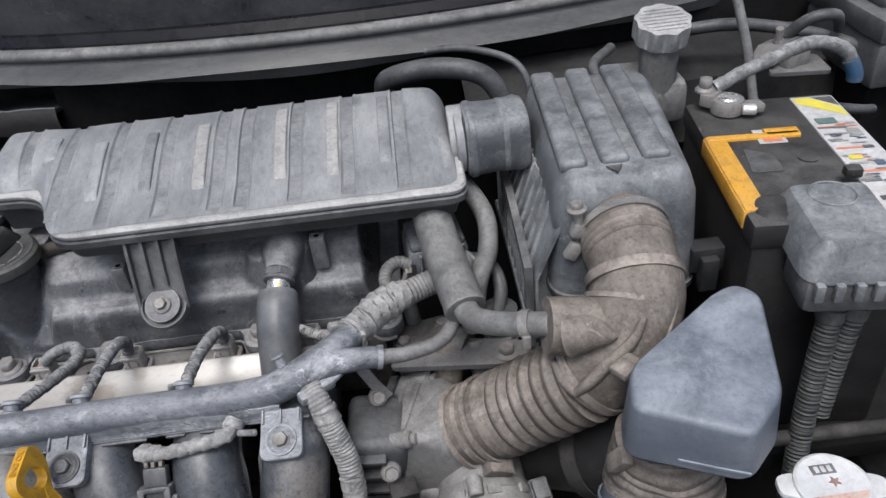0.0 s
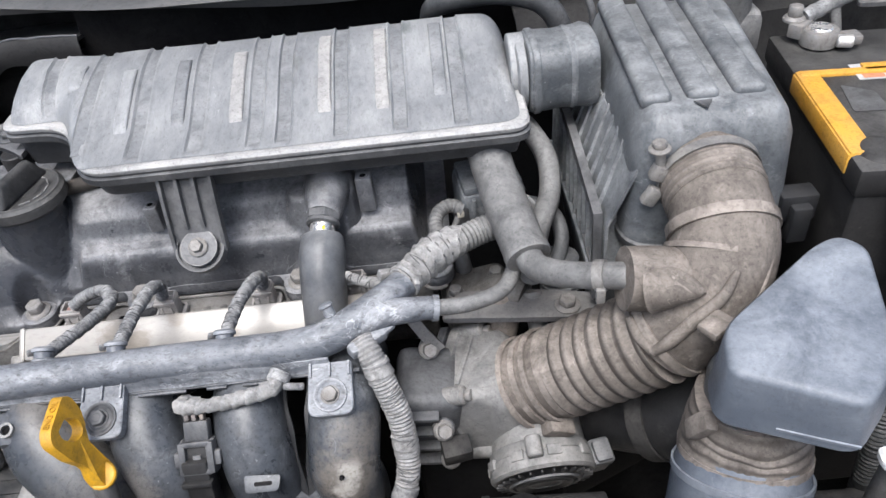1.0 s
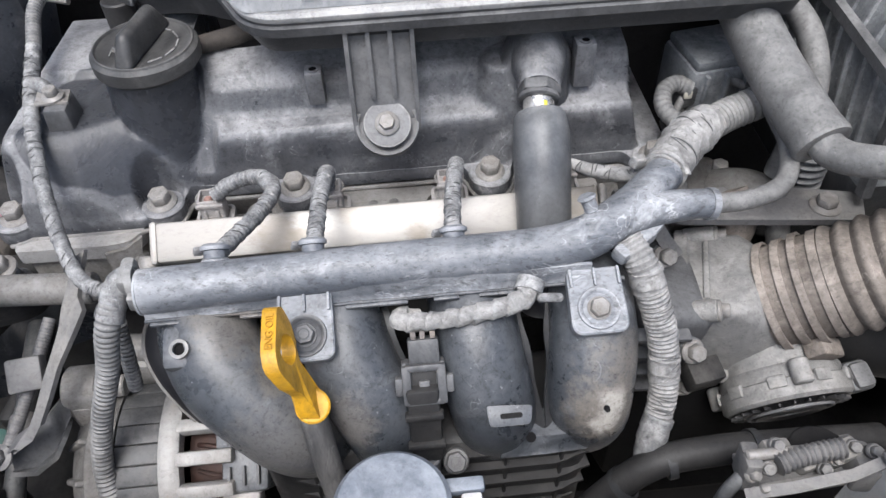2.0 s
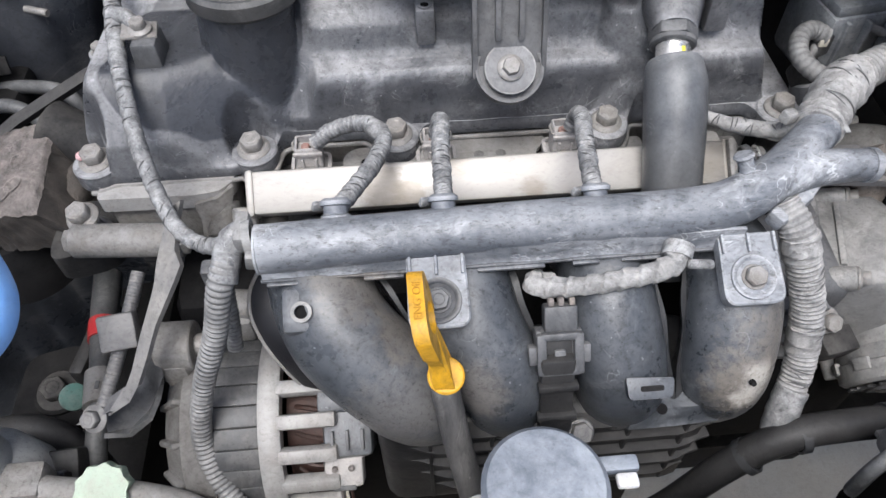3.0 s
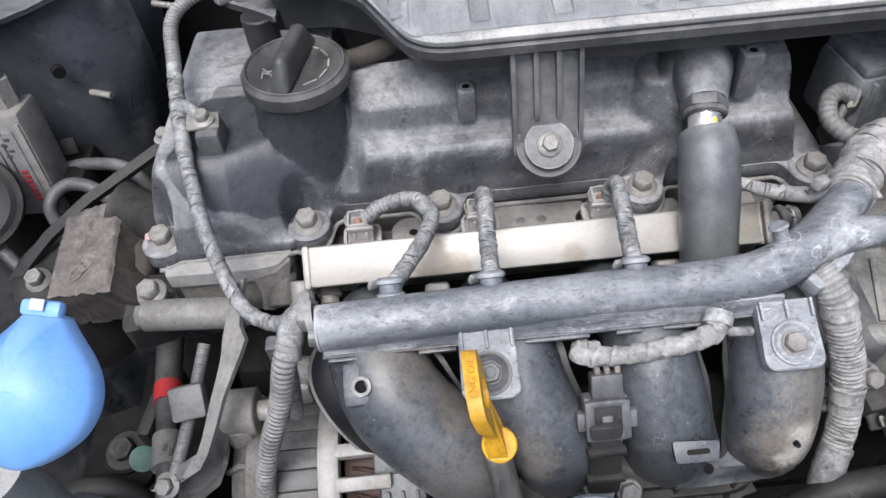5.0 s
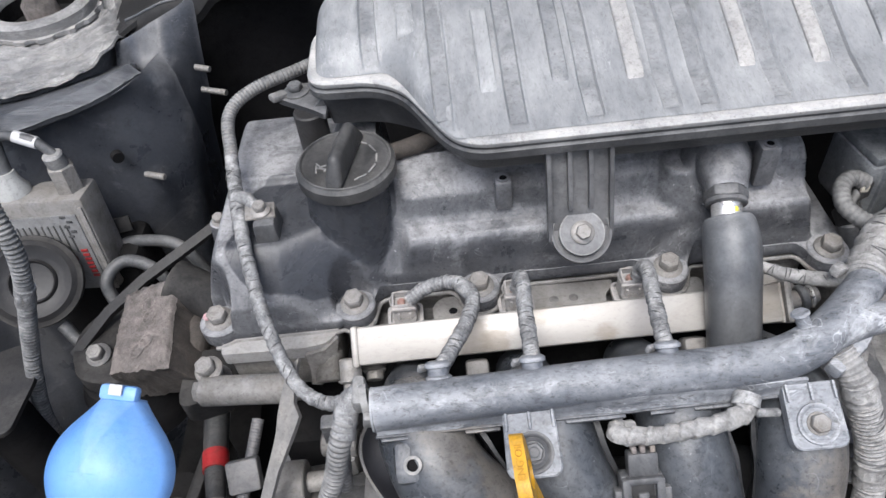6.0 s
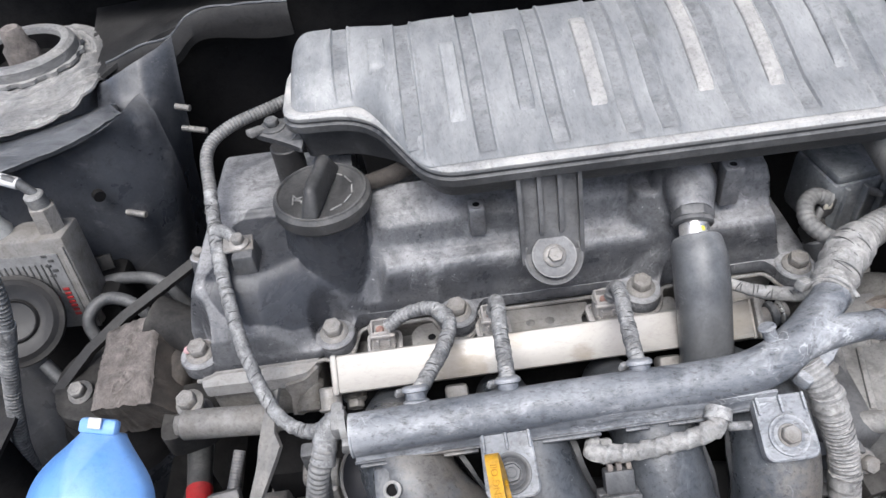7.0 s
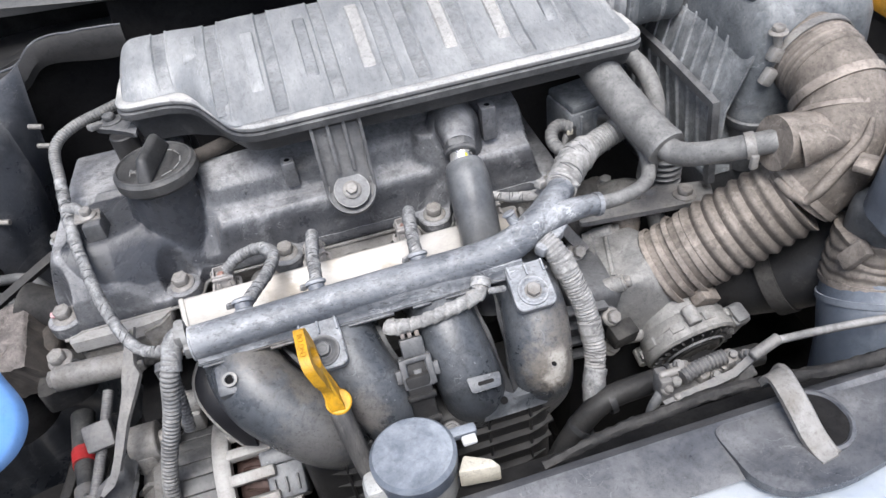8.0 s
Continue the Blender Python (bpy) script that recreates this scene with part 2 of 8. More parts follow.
M["white"] = surf("off white label", (0.66, 0.67, 0.68), (0.38, 0.36, 0.34), 0.40, 0.5, size=0.010, speck=0.2, mottle=0.2, soil=0.2)
M["cream"] = surf("cream plastic", (0.62, 0.59, 0.50), (0.36, 0.33, 0.28), 0.35, 0.5, size=0.02)
M["blue"] = surf("bright blue plastic", (0.10, 0.285, 0.66), (0.33, 0.44, 0.60), 0.3, 0.35, size=0.05, speck=0.05, soil=0.2)
M["bottle"] = surf("milky plastic", (0.40, 0.41, 0.40), (0.28, 0.27, 0.26), 0.40, 0.45, size=0.03)
M["mint"] = surf("pale mint plastic", (0.36, 0.48, 0.37), (0.34, 0.35, 0.30), 0.35, 0.5, size=0.01, soil=0.25)
M["teal"] = surf("teal plastic", (0.04, 0.15, 0.12), (0.2, 0.22, 0.2), 0.35, 0.6, size=0.01)
M["red"] = surf("red tape", (0.42, 0.012, 0.018), (0.25, 0.08, 0.07), 0.3, 0.45, size=0.008)
M["copper"] = surf("copper winding", (0.065, 0.033, 0.026), (0.04, 0.03, 0.027), 0.4, 0.4, 0.5, size=0.005)
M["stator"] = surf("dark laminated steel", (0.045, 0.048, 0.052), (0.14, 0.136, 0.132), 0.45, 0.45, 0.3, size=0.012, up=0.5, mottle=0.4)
M["rustseal"] = surf("faded rust red rubber", (0.22, 0.075, 0.055), (0.30, 0.22, 0.19), 0.5, 0.6, size=0.004)
M["ink"] = surf("black print", (0.02, 0.02, 0.02), (0.2, 0.2, 0.2), 0.2, 0.6, size=0.01)
M["amber"] = surf("worn brown print", (0.30, 0.13, 0.01), (0.5, 0.28, 0.02), 0.4, 0.6, size=0.004, soil=0.2)
M["orange"] = surf("orange red print", (0.75, 0.16, 0.05), (0.5, 0.3, 0.2), 0.2, 0.5, size=0.01)
M["faded"] = surf("faded orange print", (0.62, 0.24, 0.14), (0.55, 0.45, 0.40), 0.55, 0.5, size=0.008, mottle=0.4, up=0.0)
M["pink"] = surf("pink paint", (0.55, 0.25, 0.27), (0.5, 0.4, 0.4), 0.3, 0.5, size=0.006)
M["lemon"] = surf("lemon print", (0.80, 0.68, 0.02), (0.5, 0.45, 0.2), 0.2, 0.5, size=0.01, soil=0.2)
M["bluetape"] = surf("blue tape", (0.02, 0.07, 0.15), (0.12, 0.15, 0.18), 0.3, 0.6, size=0.01)
M["ground"] = surf("sandy concrete ground", (0.40, 0.35, 0.285), (0.47, 0.43, 0.37), 0.6, 0.9, size=0.12, bump=0.4, soil=0.3)
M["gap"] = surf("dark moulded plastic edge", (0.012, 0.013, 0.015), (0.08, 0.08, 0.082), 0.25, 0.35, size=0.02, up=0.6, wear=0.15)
# also carries the shade on the plenum below the runners
M["gap2"] = surf("dark ribbed plastic with painted shade", (0.009, 0.009, 0.010), (0.045, 0.043, 0.042), 0.28, 0.45, size=0.02, up=0.7, wear=0.7, mottle=0.3)
M["gloss"] = surf("gloss black rubber seal", (0.007, 0.007, 0.009), (0.07, 0.07, 0.072), 0.12, 0.28, size=0.03, soil=0.2, gloss=0.2, wear=0.1)
M["seal"] = surf("worn weatherstrip rubber", (0.028, 0.029, 0.032), (0.16, 0.157, 0.153), 0.40, 0.4, size=0.05, mottle=0.2, stretch=(0.3, 1, 1))

# ---- tools for building ----


def thing(name, at, label, category, group="", kind=""):
    return tagged(pose_at(new(name), at), label, category, group, kind)


def pose_at(ob, at):
    ob.location = at
    return ob


def part(name, bm, material, parent, label="", smooth=38):
    """Links a bmesh, in world coordinates, as one mesh under a thing or a part."""
    root = parent
    while root.parent:
        root = root.parent
    bmesh.ops.translate(bm, verts=bm.verts, vec=-Vector(root.location))
    bmesh.ops.recalc_face_normals(bm, faces=bm.faces)
    me = bpy.data.meshes.new(name)
    bm.to_mesh(me)
    bm.free()
    me.shade_smooth()
    me.set_sharp_from_angle(angle=radians(smooth))
    me.materials.append(M[material])
    ob = new(name, me)
    ob.parent = parent
    return tagged(ob, label)


def solid(name, bm, material, label, category, kind="", smooth=38, group=""):
    """A thing that is one mesh, with its origin at its base."""
    lo = Vector([min(v.co[i] for v in bm.verts) for i in range(3)])
    hi = Vector([max(v.co[i] for v in bm.verts) for i in range(3)])
    base = Vector(((lo.x + hi.x) / 2, (lo.y + hi.y) / 2, lo.z))
    bmesh.ops.translate(bm, verts=bm.verts, vec=-base)
    bmesh.ops.recalc_face_normals(bm, faces=bm.faces)
    me = bpy.data.meshes.new(name)
    bm.to_mesh(me)
    bm.free()
    me.shade_smooth()
    me.set_sharp_from_angle(angle=radians(smooth))
    me.materials.append(M[material])
    return tagged(pose_at(new(name, me), base), label, category, group, kind)


def axis(p, d, spin=0.0):
    """A frame at p whose z axis points along d."""
    q = Vector(d).normalized().to_track_quat("Z", "Y").to_matrix().to_4x4()
    return Matrix.Translation(p) @ q @ Matrix.Rotation(radians(spin), 4, "Z")


def on(m, b):
    bmesh.ops.transform(b, matrix=m, verts=b.verts)
    return b


def add(bm, other, m=None):
    """Joins another bmesh into bm, moved by m."""
    if m is not None:
        bmesh.ops.transform(other, matrix=m, verts=other.verts)
    me = bpy.data.meshes.new("joined")
    other.to_mesh(me)
    other.free()
    bm.from_mesh(me)
    bpy.data.meshes.remove(me)
    return bm


def rbox(c, size, bev=0.003, rot=(0, 0, 0), segs=2, taper=1.0, bm=None):
    """A box with rounded edges round c; taper narrows its top."""
    b = bmesh.new()
    bmesh.ops.create_cube(b, size=1)
    for v in b.verts:
        k = taper if v.co.z > 0 else 1.0
        v.co = Vector((v.co.x * size[0] * k, v.co.y * size[1] * k, v.co.z * size[2]))
    if bev:
        bmesh.ops.bevel(b, geom=b.edges[:], offset=min(bev, min(size) * 0.45), segments=segs, affect="EDGES", profile=0.5)
    bmesh.ops.transform(b, matrix=pose(*c, *rot), verts=b.verts)
    return add(bm, b) if bm is not None else b


def prism(outline, h0, h1, m=None, bev=0.002, segs=2, bm=None):
    """An outline in the plane, raised from h0 to h1, with rounded rims."""
    b = bmesh.new()
    low = [b.verts.new((x, y, h0)) for x, y in outline]
    top = [b.verts.new((x, y, h1)) for x, y in outline]
    k = len(outline)
    b.faces.new(low[::-1])
    b.faces.new(top)
    for i in range(k):
        b.faces.new((low[i], low[(i + 1) % k], top[(i + 1) % k], top[i]))
    if bev:
        bmesh.ops.bevel(b, geom=b.edges[:], offset=bev, segments=segs, affect="EDGES", profile=0.5, clamp_overlap=True)
    if m is not None:
        bmesh.ops.transform(b, matrix=m, verts=b.verts)
    return add(bm, b) if bm is not None else b


def lathe(profile, m=None, seg=24, bm=None, start=0.0, turn=360.0):
    """A profile of (radius, height) turned about z."""
    b = bmesh.new()
    rings = []
    for r, h in profile:
        if r < 1e-6:
            rings.append([b.verts.new((0, 0, h))])
        else:
            rings.append([b.verts.new((r * math.cos(radians(start + turn * i / seg)), r * math.sin(radians(start + turn * i / seg)), h)) for i in range(seg)])
    for p, q in zip(rings, rings[1:]):
        for i in range(seg):
            j = (i + 1) % seg
            if len(p) == 1 and len(q) == 1:
                continue
            if len(p) == 1:
                b.faces.new((p[0], q[j], q[i]))
            elif len(q) == 1:
                b.faces.new((p[i], p[j], q[0]))
            else:
                b.faces.new((p[i], p[j], q[j], q[i]))
    if m is not None:
        bmesh.ops.transform(b, matrix=m, verts=b.verts)
    return add(bm, b) if bm is not None else b


def rod(p, q, r, r2=None, bev=0.001, seg=20, bm=None):
    """A round bar from p to q with rounded rims."""
    r2 = r if r2 is None else r2
    h = (Vector(q) - Vector(p)).length
    return lathe([(0, 0), (r - bev, 0), (r, bev), (r2, h - bev), (r2 - bev, h), (0, h)], axis(p, Vector(q) - Vector(p)), seg, bm)


def curve(points, step=0.004):
    """Points at even steps along a smooth line through the given points, with the place along it from 0 to the last index."""
    p = [Vector(q) for q in points]
    p = [p[0] * 2 - p[1], *p, p[-1] * 2 - p[-2]]
    fine = []
    for i in range(1, len(p) - 2):
        for k in range(40):
            t = k / 40
            a, b, c, d = p[i - 1:i + 3]
            fine.append((0.5 * (2 * b + (c - a) * t + (2 * a - 5 * b + 4 * c - d) * t * t + (3 * b - a - 3 * c + d) * t ** 3), i - 1 + t))
    fine.append((p[-2], len(points) - 1.0))
    out, run = [fine[0]], 0.0
    for (a, ta), (b, tb) in zip(fine, fine[1:]):
        run += (b - a).length
        if run >= step:
            out.append((b, tb))
            run = 0.0
    if (out[-1][0] - fine[-1][0]).length > step * 0.3:
        out.append(fine[-1])
    else:
        out[-1] = fine[-1]
    return out


def tube(points, r, seg=14, step=0.004, rib=0.0, amp=0.0, span=None, squash=1.0, bm=None, wrap=0.0, hollow=False):
    """A hose through the points; r is a radius or one for each point. rib: pitch of rings of height amp, within span (indices);
    wrap: height of an overlapping spiral of tape."""
    if rib:
        step = min(step, rib / 6)
    way = curve(points, step)
    rs = [r] * len(points) if isinstance(r, (int, float)) else list(r)
    b = bmesh.new()
    rings, side, s, prev = [], None, 0.0, None
    for i, (c, t) in enumerate(way):
        d = (way[min(i + 1, len(way) - 1)][0] - way[max(i - 1, 0)][0]).normalized()
        if side is None:
            side = d.orthogonal().normalized()
            if abs(d.z) < 0.9:
                side = d.cross(Vector((0, 0, 1))).normalized()
        side = (side - d * side.dot(d)).normalized()
        other = d.cross(side)
        s += (c - prev).length if prev is not None else 0.0
        prev = c
        k = min(int(t), len(rs) - 2)
        rad = rs[k] + (rs[k + 1] - rs[k]) * (t - k)
        if rib and (span is None or span[0] <= t <= span[1]):
            rad += amp * (0.5 + 0.5 * math.cos(2 * math.pi * s / rib)) ** 0.7
        ring = []
        for j in range(seg):
            a = 2 * math.pi * j / seg
            q = rad
            if wrap:
                q += wrap * (((s / 0.009 + j / seg) % 1.0) - 0.5) + wrap * 0.6 * noise.noise(Vector((s * 90, math.cos(a) * 2, math.sin(a) * 2)))
            ring.append(b.verts.new(c + side * (math.cos(a) * q) + other * (math.sin(a) * q * squash)))
        rings.append(ring)
    for p, q in zip(rings, rings[1:]):
        for j in range(seg):
            b.faces.new((p[j], p[(j + 1) % seg], q[(j + 1) % seg], q[j]))
    if not hollow:
        b.faces.new(rings[0][::-1])
        b.faces.new(rings[-1])
    return add(bm, b) if bm is not None else b


def strap(points, width, thick, across=(1, 0, 0), bm=None, bev=0.0004):
    """A flat strip along the points, as wide as width along the given direction."""
    b = bmesh.new()
    w = Vector(across).normalized() * (width / 2)
    pts = [Vector(p) for p in points]
    rows = []
    for i, p in enumerate(pts):
        d = (pts[min(i + 1, len(pts) - 1)] - pts[max(i - 1, 0)]).normalized()
        up = d.cross(w).normalized() * thick
        rows.append([b.verts.new(v) for v in (p - w, p + w, p + w - up, p - w - up)])
    for p, q in zip(rows, rows[1:]):
        for j in range(4):
            b.faces.new((p[j], p[(j + 1) % 4], q[(j + 1) % 4], q[j]))
    b.faces.new(rows[0][::-1])
    b.faces.new(rows[-1])
    return add(bm, b) if bm is not None else b


def hexhead(p, d, r, h, flange=1.45, bm=None, spin=10):
    """A hexagon head with its flange, standing on p along d."""
    m = axis(p, d, spin)
    b = lathe([(0, 0), (r * flange, 0), (r * flange, h * 0.16), (r * 1.12, h * 0.34), (0, h * 0.34)], m, 24)
    head = [(r * math.cos(math.pi * i / 3), r * math.sin(math.pi * i / 3)) for i in range(6)]
    prism(head, h * 0.3, h, m, r * 0.1, 1, b)
    lathe([(r * 0.55, h * 1.0), (r * 0.5, h * 1.02), (r * 0.3, h * 0.93), (0, h * 0.93)], m, 16, b)
    return add(bm, b) if bm is not None else b


def outline_round(corners, radius, n=6):
    """An outline with its corners rounded; radius may be one for each corner."""
    out = []
    k = len(corners)
    for i, c in enumerate(corners):
        c, a, b = Vector(c), Vector(corners[i - 1]), Vector(corners[(i + 1) % k])
        r = radius[i] if isinstance(radius, (list, tuple)) else radius
        u, v = (a - c), (b - c)
        r1 = min(r, u.length * 0.49, v.length * 0.49)
        p, q = c + u.normalized() * r1, c + v.normalized() * r1
        for j in range(n + 1):
            t = j / n
            out.append(tuple(p * (1 - t) ** 2 + c * (2 * t * (1 - t)) + q * t * t))
    return out


def inset(outline, d):
    """The outline moved inwards by d (counter-clockwise outlines)."""
    k, out = len(outline), []
    for i, c in enumerate(outline):
        a, b = Vector(outline[i - 1]), Vector(outline[(i + 1) % k])
        t = (b - a)
        t = t.normalized() if t.length > 1e-9 else Vector((1, 0))
        out.append((c[0] - t.y * d, c[1] + t.x * d))
    return out


def shell(levels, m=None, bm=None, closed=True):
    """A skin through outlines of equal count at heights: (outline, z) from below to above, closed at both ends."""
    b = bmesh.new()
    rings = [[b.verts.new((x, y, z if not callable(z) else z(x, y))) for x, y in o] for o, z in levels]
    k = len(rings[0])
    for p, q in zip(rings, rings[1:]):
        for i in range(k):
            b.faces.new((p[i], p[(i + 1) % k], q[(i + 1) % k], q[i]))
    if closed:
        b.faces.new(rings[0][::-1])
        b.faces.new(rings[-1])
    if m is not None:
        bmesh.ops.transform(b, matrix=m, verts=b.verts)
    return add(bm, b) if bm is not None else b


def ring_clip(p, d, r, w, t=0.0015, bm=None):
    """A band round a hose."""
    return lathe([(r, -w / 2), (r + t, -w / 2), (r + t, w / 2), (r, w / 2), (r, -w / 2)], axis(p, d), 28, bm)


def tape_edges(points, r, spots, parent):
    """Dark lifted edges of the tape: short slanting arcs round a sleeve, in small clusters at shares of its length."""
    way = [q for q, at in curve(points, 0.001)]
    rnd = random.Random(len(way))
    for share, count in spots:
        for k in range(count):
            i = min(len(way) - 3, int(share * (len(way) - 1)) + int(2.4 * k + rnd.random() * 2))
            d = (way[i + 2] - way[i]).normalized()
            m = axis(way[i], d + 0.5 * Vector((rnd.uniform(-1, 1), rnd.uniform(-1, 1), rnd.uniform(-1, 1))))
            a0, wide = math.atan2(*reversed((m.inverted().to_3x3() @ Vector((0, -0.5, 1))).to_2d())) + rnd.uniform(-0.8, 0.8), rnd.uniform(0.5, 1.1)
            arc = [m @ Vector((r * math.cos(a0 + wide * (s / 4 - 0.5) * 2), r * math.sin(a0 + wide * (s / 4 - 0.5) * 2), 0.0012 * (s / 4 - 0.5))) for s in range(5)]
            part("tape_edge", tube(arc, [0.0001, 0.0004, 0.00045, 0.0004, 0.0001], 5, 0.0008), "ink", parent)


def words(text, size, m, material, parent, name="lettering", depth=0.0003):
    """Raised lettering in the built-in font, as a mesh."""
    cu = bpy.data.curves.new(name, "FONT")
    cu.body, cu.size, cu.extrude, cu.align_x, cu.align_y = text, size, depth, "CENTER", "CENTER"
    tmp = bpy.data.objects.new(name, cu)
    me = bpy.data.meshes.new_from_object(tmp)
    bpy.data.objects.remove(tmp)
    b = bmesh.new()
    b.from_mesh(me)
    bpy.data.meshes.remove(me)
    bmesh.ops.transform(b, matrix=m, verts=b.verts)
    return part(name, b, material, parent)

# ---- the setting: ground, body shell ----


def sheet(grid, thick=0.003):
    """A skin through rows of points, made solid by its thickness."""
    b = bmesh.new()
    rows = [[b.verts.new(p) for p in r] for r in grid]
    for p, q in zip(rows, rows[1:]):
        for i in range(len(p) - 1):
            b.faces.new((p[i], p[i + 1], q[i + 1], q[i]))
    bmesh.ops.recalc_face_normals(b, faces=b.faces)
    bmesh.ops.solidify(b, geom=b.faces[:], thickness=thick)
    return b


def blend(a, b, n):
    return [tuple(Vector(a).lerp(Vector(b), i / (n - 1))) for i in range(n)]


g = bmesh.new()
bmesh.ops.create_grid(g, x_segments=60, y_segments=60, size=1.0)
for v in g.verts:
    k = max(abs(v.co.x), abs(v.co.y))
    v.co *= 2.0 + 400.0 * k ** 6
    v.co.z = 0.004 * noise.noise(v.co * 6) if k < 0.8 else 0.0
solid("ground", g, "ground", "sandy concrete ground under the car", "ground", "structure")


def cowl_y(x):
    u = abs(x + 0.05)
    return 0.868 + 0.35 * min(u, 0.5) ** 2 + 0.35 * max(0.0, u - 0.5)


xs = [-0.78 + 0.04 * i for i in range(40)]
rows = []
for dy, z in ((0.004, 0.955), (-0.004, 0.94), (-0.010, 0.934), (-0.006, 0.928)):
    rows.append([(x, cowl_y(x) + dy, z + (0.005 * math.sin(x * 13) if z < 0.93 else 0)) for x in xs])
solid("cowl_flange", sheet(rows, 0.004), "seal", "dusty grey steel flange along the base of the windscreen", "body panel", "structure")
solid("weatherstrip", tube([(x, cowl_y(x) + 0.002, 0.961) for x in xs[::2]], 0.009, 12, 0.02, squash=0.8), "hose",
      "worn grey rubber weatherstrip on the cowl edge", "seal", "structure")
rows = []
for dy, z in ((0.012, 0.958), (0.03, 0.962), (0.036, 0.972), (0.052, 0.975), (0.06, 0.984)):
    rows.append([(x, cowl_y(x) + dy, z) for x in xs])
solid("cowl_panel", sheet(rows, 0.004), "gloss", "stepped black plastic cowl panel", "body panel", "structure")
rows = []
for dy, z in ((0.058, 0.982), (0.12, 1.02), (0.25, 1.10), (0.6, 1.31)):
    rows.append([(x, cowl_y(x) + dy, z) for x in xs])
solid("windscreen", sheet(rows, 0.005), "gloss", "dark tinted windscreen behind the cowl", "window", "structure")
# hood, propped open over the bay
rows = []
for k in range(6):
    d = 0.95 * k / 5
    rows.append([(x, cowl_y(x) + 0.062 - d * 0.34, 0.975 + d * 0.94 + 0.02 * math.sin(k * 1.2)) for x in [-0.78 + 0.12 * i for i in range(14)]])
solid("hood", sheet(rows, 0.02), "body", "open bonnet leaning over the engine bay", "car bonnet", "structure")
# firewall, side walls and floor of the bay
# black stands for the shade behind and beside the engine
rows = [[(-0.62, 0.93, min(z, 0.852)), (-0.52, 0.93, min(z, 0.868)), (-0.424, 0.93, min(z, 0.880)), (-0.42, 0.93, z)] + blend((-0.4, 0.93, z), (0.75, 0.93, z), 8) for z in (0.93, 0.80, 0.55, 0.25)]
solid("firewall", sheet(rows, 0.01), "black", "firewall behind the engine, coloured black for shade", "body panel", "structure")
cols = [((-0.80, 0.45, 0.80), (-0.76, 0.45, 0.3)), ((-0.78, 0.64, 0.84), (-0.70, 0.60, 0.3)), ((-0.70, 0.712, 0.860), (-0.66, 0.68, 0.3)), ((-0.63, 0.737, 0.868), (-0.60, 0.72, 0.3)),
        ((-0.600, 0.748, 0.871), (-0.58, 0.735, 0.3)), ((-0.578, 0.765, 0.872), (-0.575, 0.745, 0.3)), ((-0.561, 0.792, 0.868), (-0.568, 0.765, 0.3)), ((-0.552, 0.825, 0.864), (-0.562, 0.785, 0.3))]
tops = [q for q, at in curve([a for a, c in cols], 0.006)]
lows = [q for q, at in curve([c for a, c in cols], 0.006)]
rows = []
for k in range(34):
    row = []
    for n in range(len(tops)):
        q = tops[n].lerp(lows[min(len(lows) - 1, n * len(lows) // len(tops))], (k / 33) ** 1.6)
        w = 0.016 * noise.noise(Vector((q.x * 14, q.y * 14, q.z * 6))) + 0.004 * noise.noise(Vector((q.x * 40, q.y * 40, q.z * 14)))
        w += 0.010 * math.exp(-((q.z - 0.78) / 0.05) ** 2) * math.exp(-((q.x + 0.56) / 0.02) ** 2)
        w *= min(1.0, k / 3)
        row.append((q.x + w, q.y - w, q.z))
    rows.append(row)
solid("inner_fender_a", sheet(rows, 0.005), "body", "dark blue grey inner fender panel with dusty paint", "body panel", "structure", 60)
seam = [(-0.610, 0.885, 0.853), (-0.591, 0.880, 0.863), (-0.553, 0.880, 0.876), (-0.524, 0.880, 0.881), (-0.490, 0.880, 0.903), (-0.408, 0.880, 0.901)]
pillar = []
for z, row in ((0.872, ((-0.600, 0.862), (-0.578, 0.858), (-0.553, 0.862), (-0.521, 0.880))), (0.845, ((-0.600, 0.842), (-0.574, 0.832), (-0.552, 0.836), (-0.526, 0.868))),
               (0.805, ((-0.600, 0.822), (-0.566, 0.806), (-0.548, 0.820), (-0.530, 0.862))), (0.770, ((-0.600, 0.815), (-0.566, 0.800), (-0.547, 0.806), (-0.537, 0.858))),
               (0.720, ((-0.600, 0.810), (-0.566, 0.798), (-0.548, 0.810), (-0.543, 0.858))), (0.620, ((-0.610, 0.810), (-0.575, 0.800), (-0.562, 0.815), (-0.560, 0.860))),
               (0.300, ((-0.620, 0.810), (-0.585, 0.800), (-0.572, 0.815), (-0.570, 0.860)))):
    pillar.append([(x, y, z + 0.010 * (k - 1) * (z > 0.86)) for k, (x, y) in enumerate(row)])
edge = [q for q, at in curve(seam[1:], 0.006)]
solid("panel_seam", sheet([[q + Vector((0, 0.002, -0.020 - 0.004 * math.sin(q.x * 40))) for q in edge], [q + Vector((0, -0.002, -0.008)) for q in edge], [q + Vector((0, 0.0, 0.004)) for q in edge], [q + Vector((0, 0.004, 0.009)) for q in edge]], 0.002), "bulk", "dark painted lip along the panel seam", "body panel", "structure")
solid("seam_sealer", tube([q + Vector((0, 0.002, 0.010 + 0.0015 * noise.noise(q * 60))) for q in edge], 0.0012, 8, 0.006), "brushed", "thin bead of pale sealer along the panel seam", "sealer", "structure")
rows = [[(0.55, 0.25, z), (0.55, 0.6, z), (0.56, 0.95, z)] for z in (0.88, 0.6, 0.25)]
solid("inner_fender_b", sheet(rows, 0.006), "black", "inner fender panel beside the battery, coloured black for shade", "body panel", "structure")
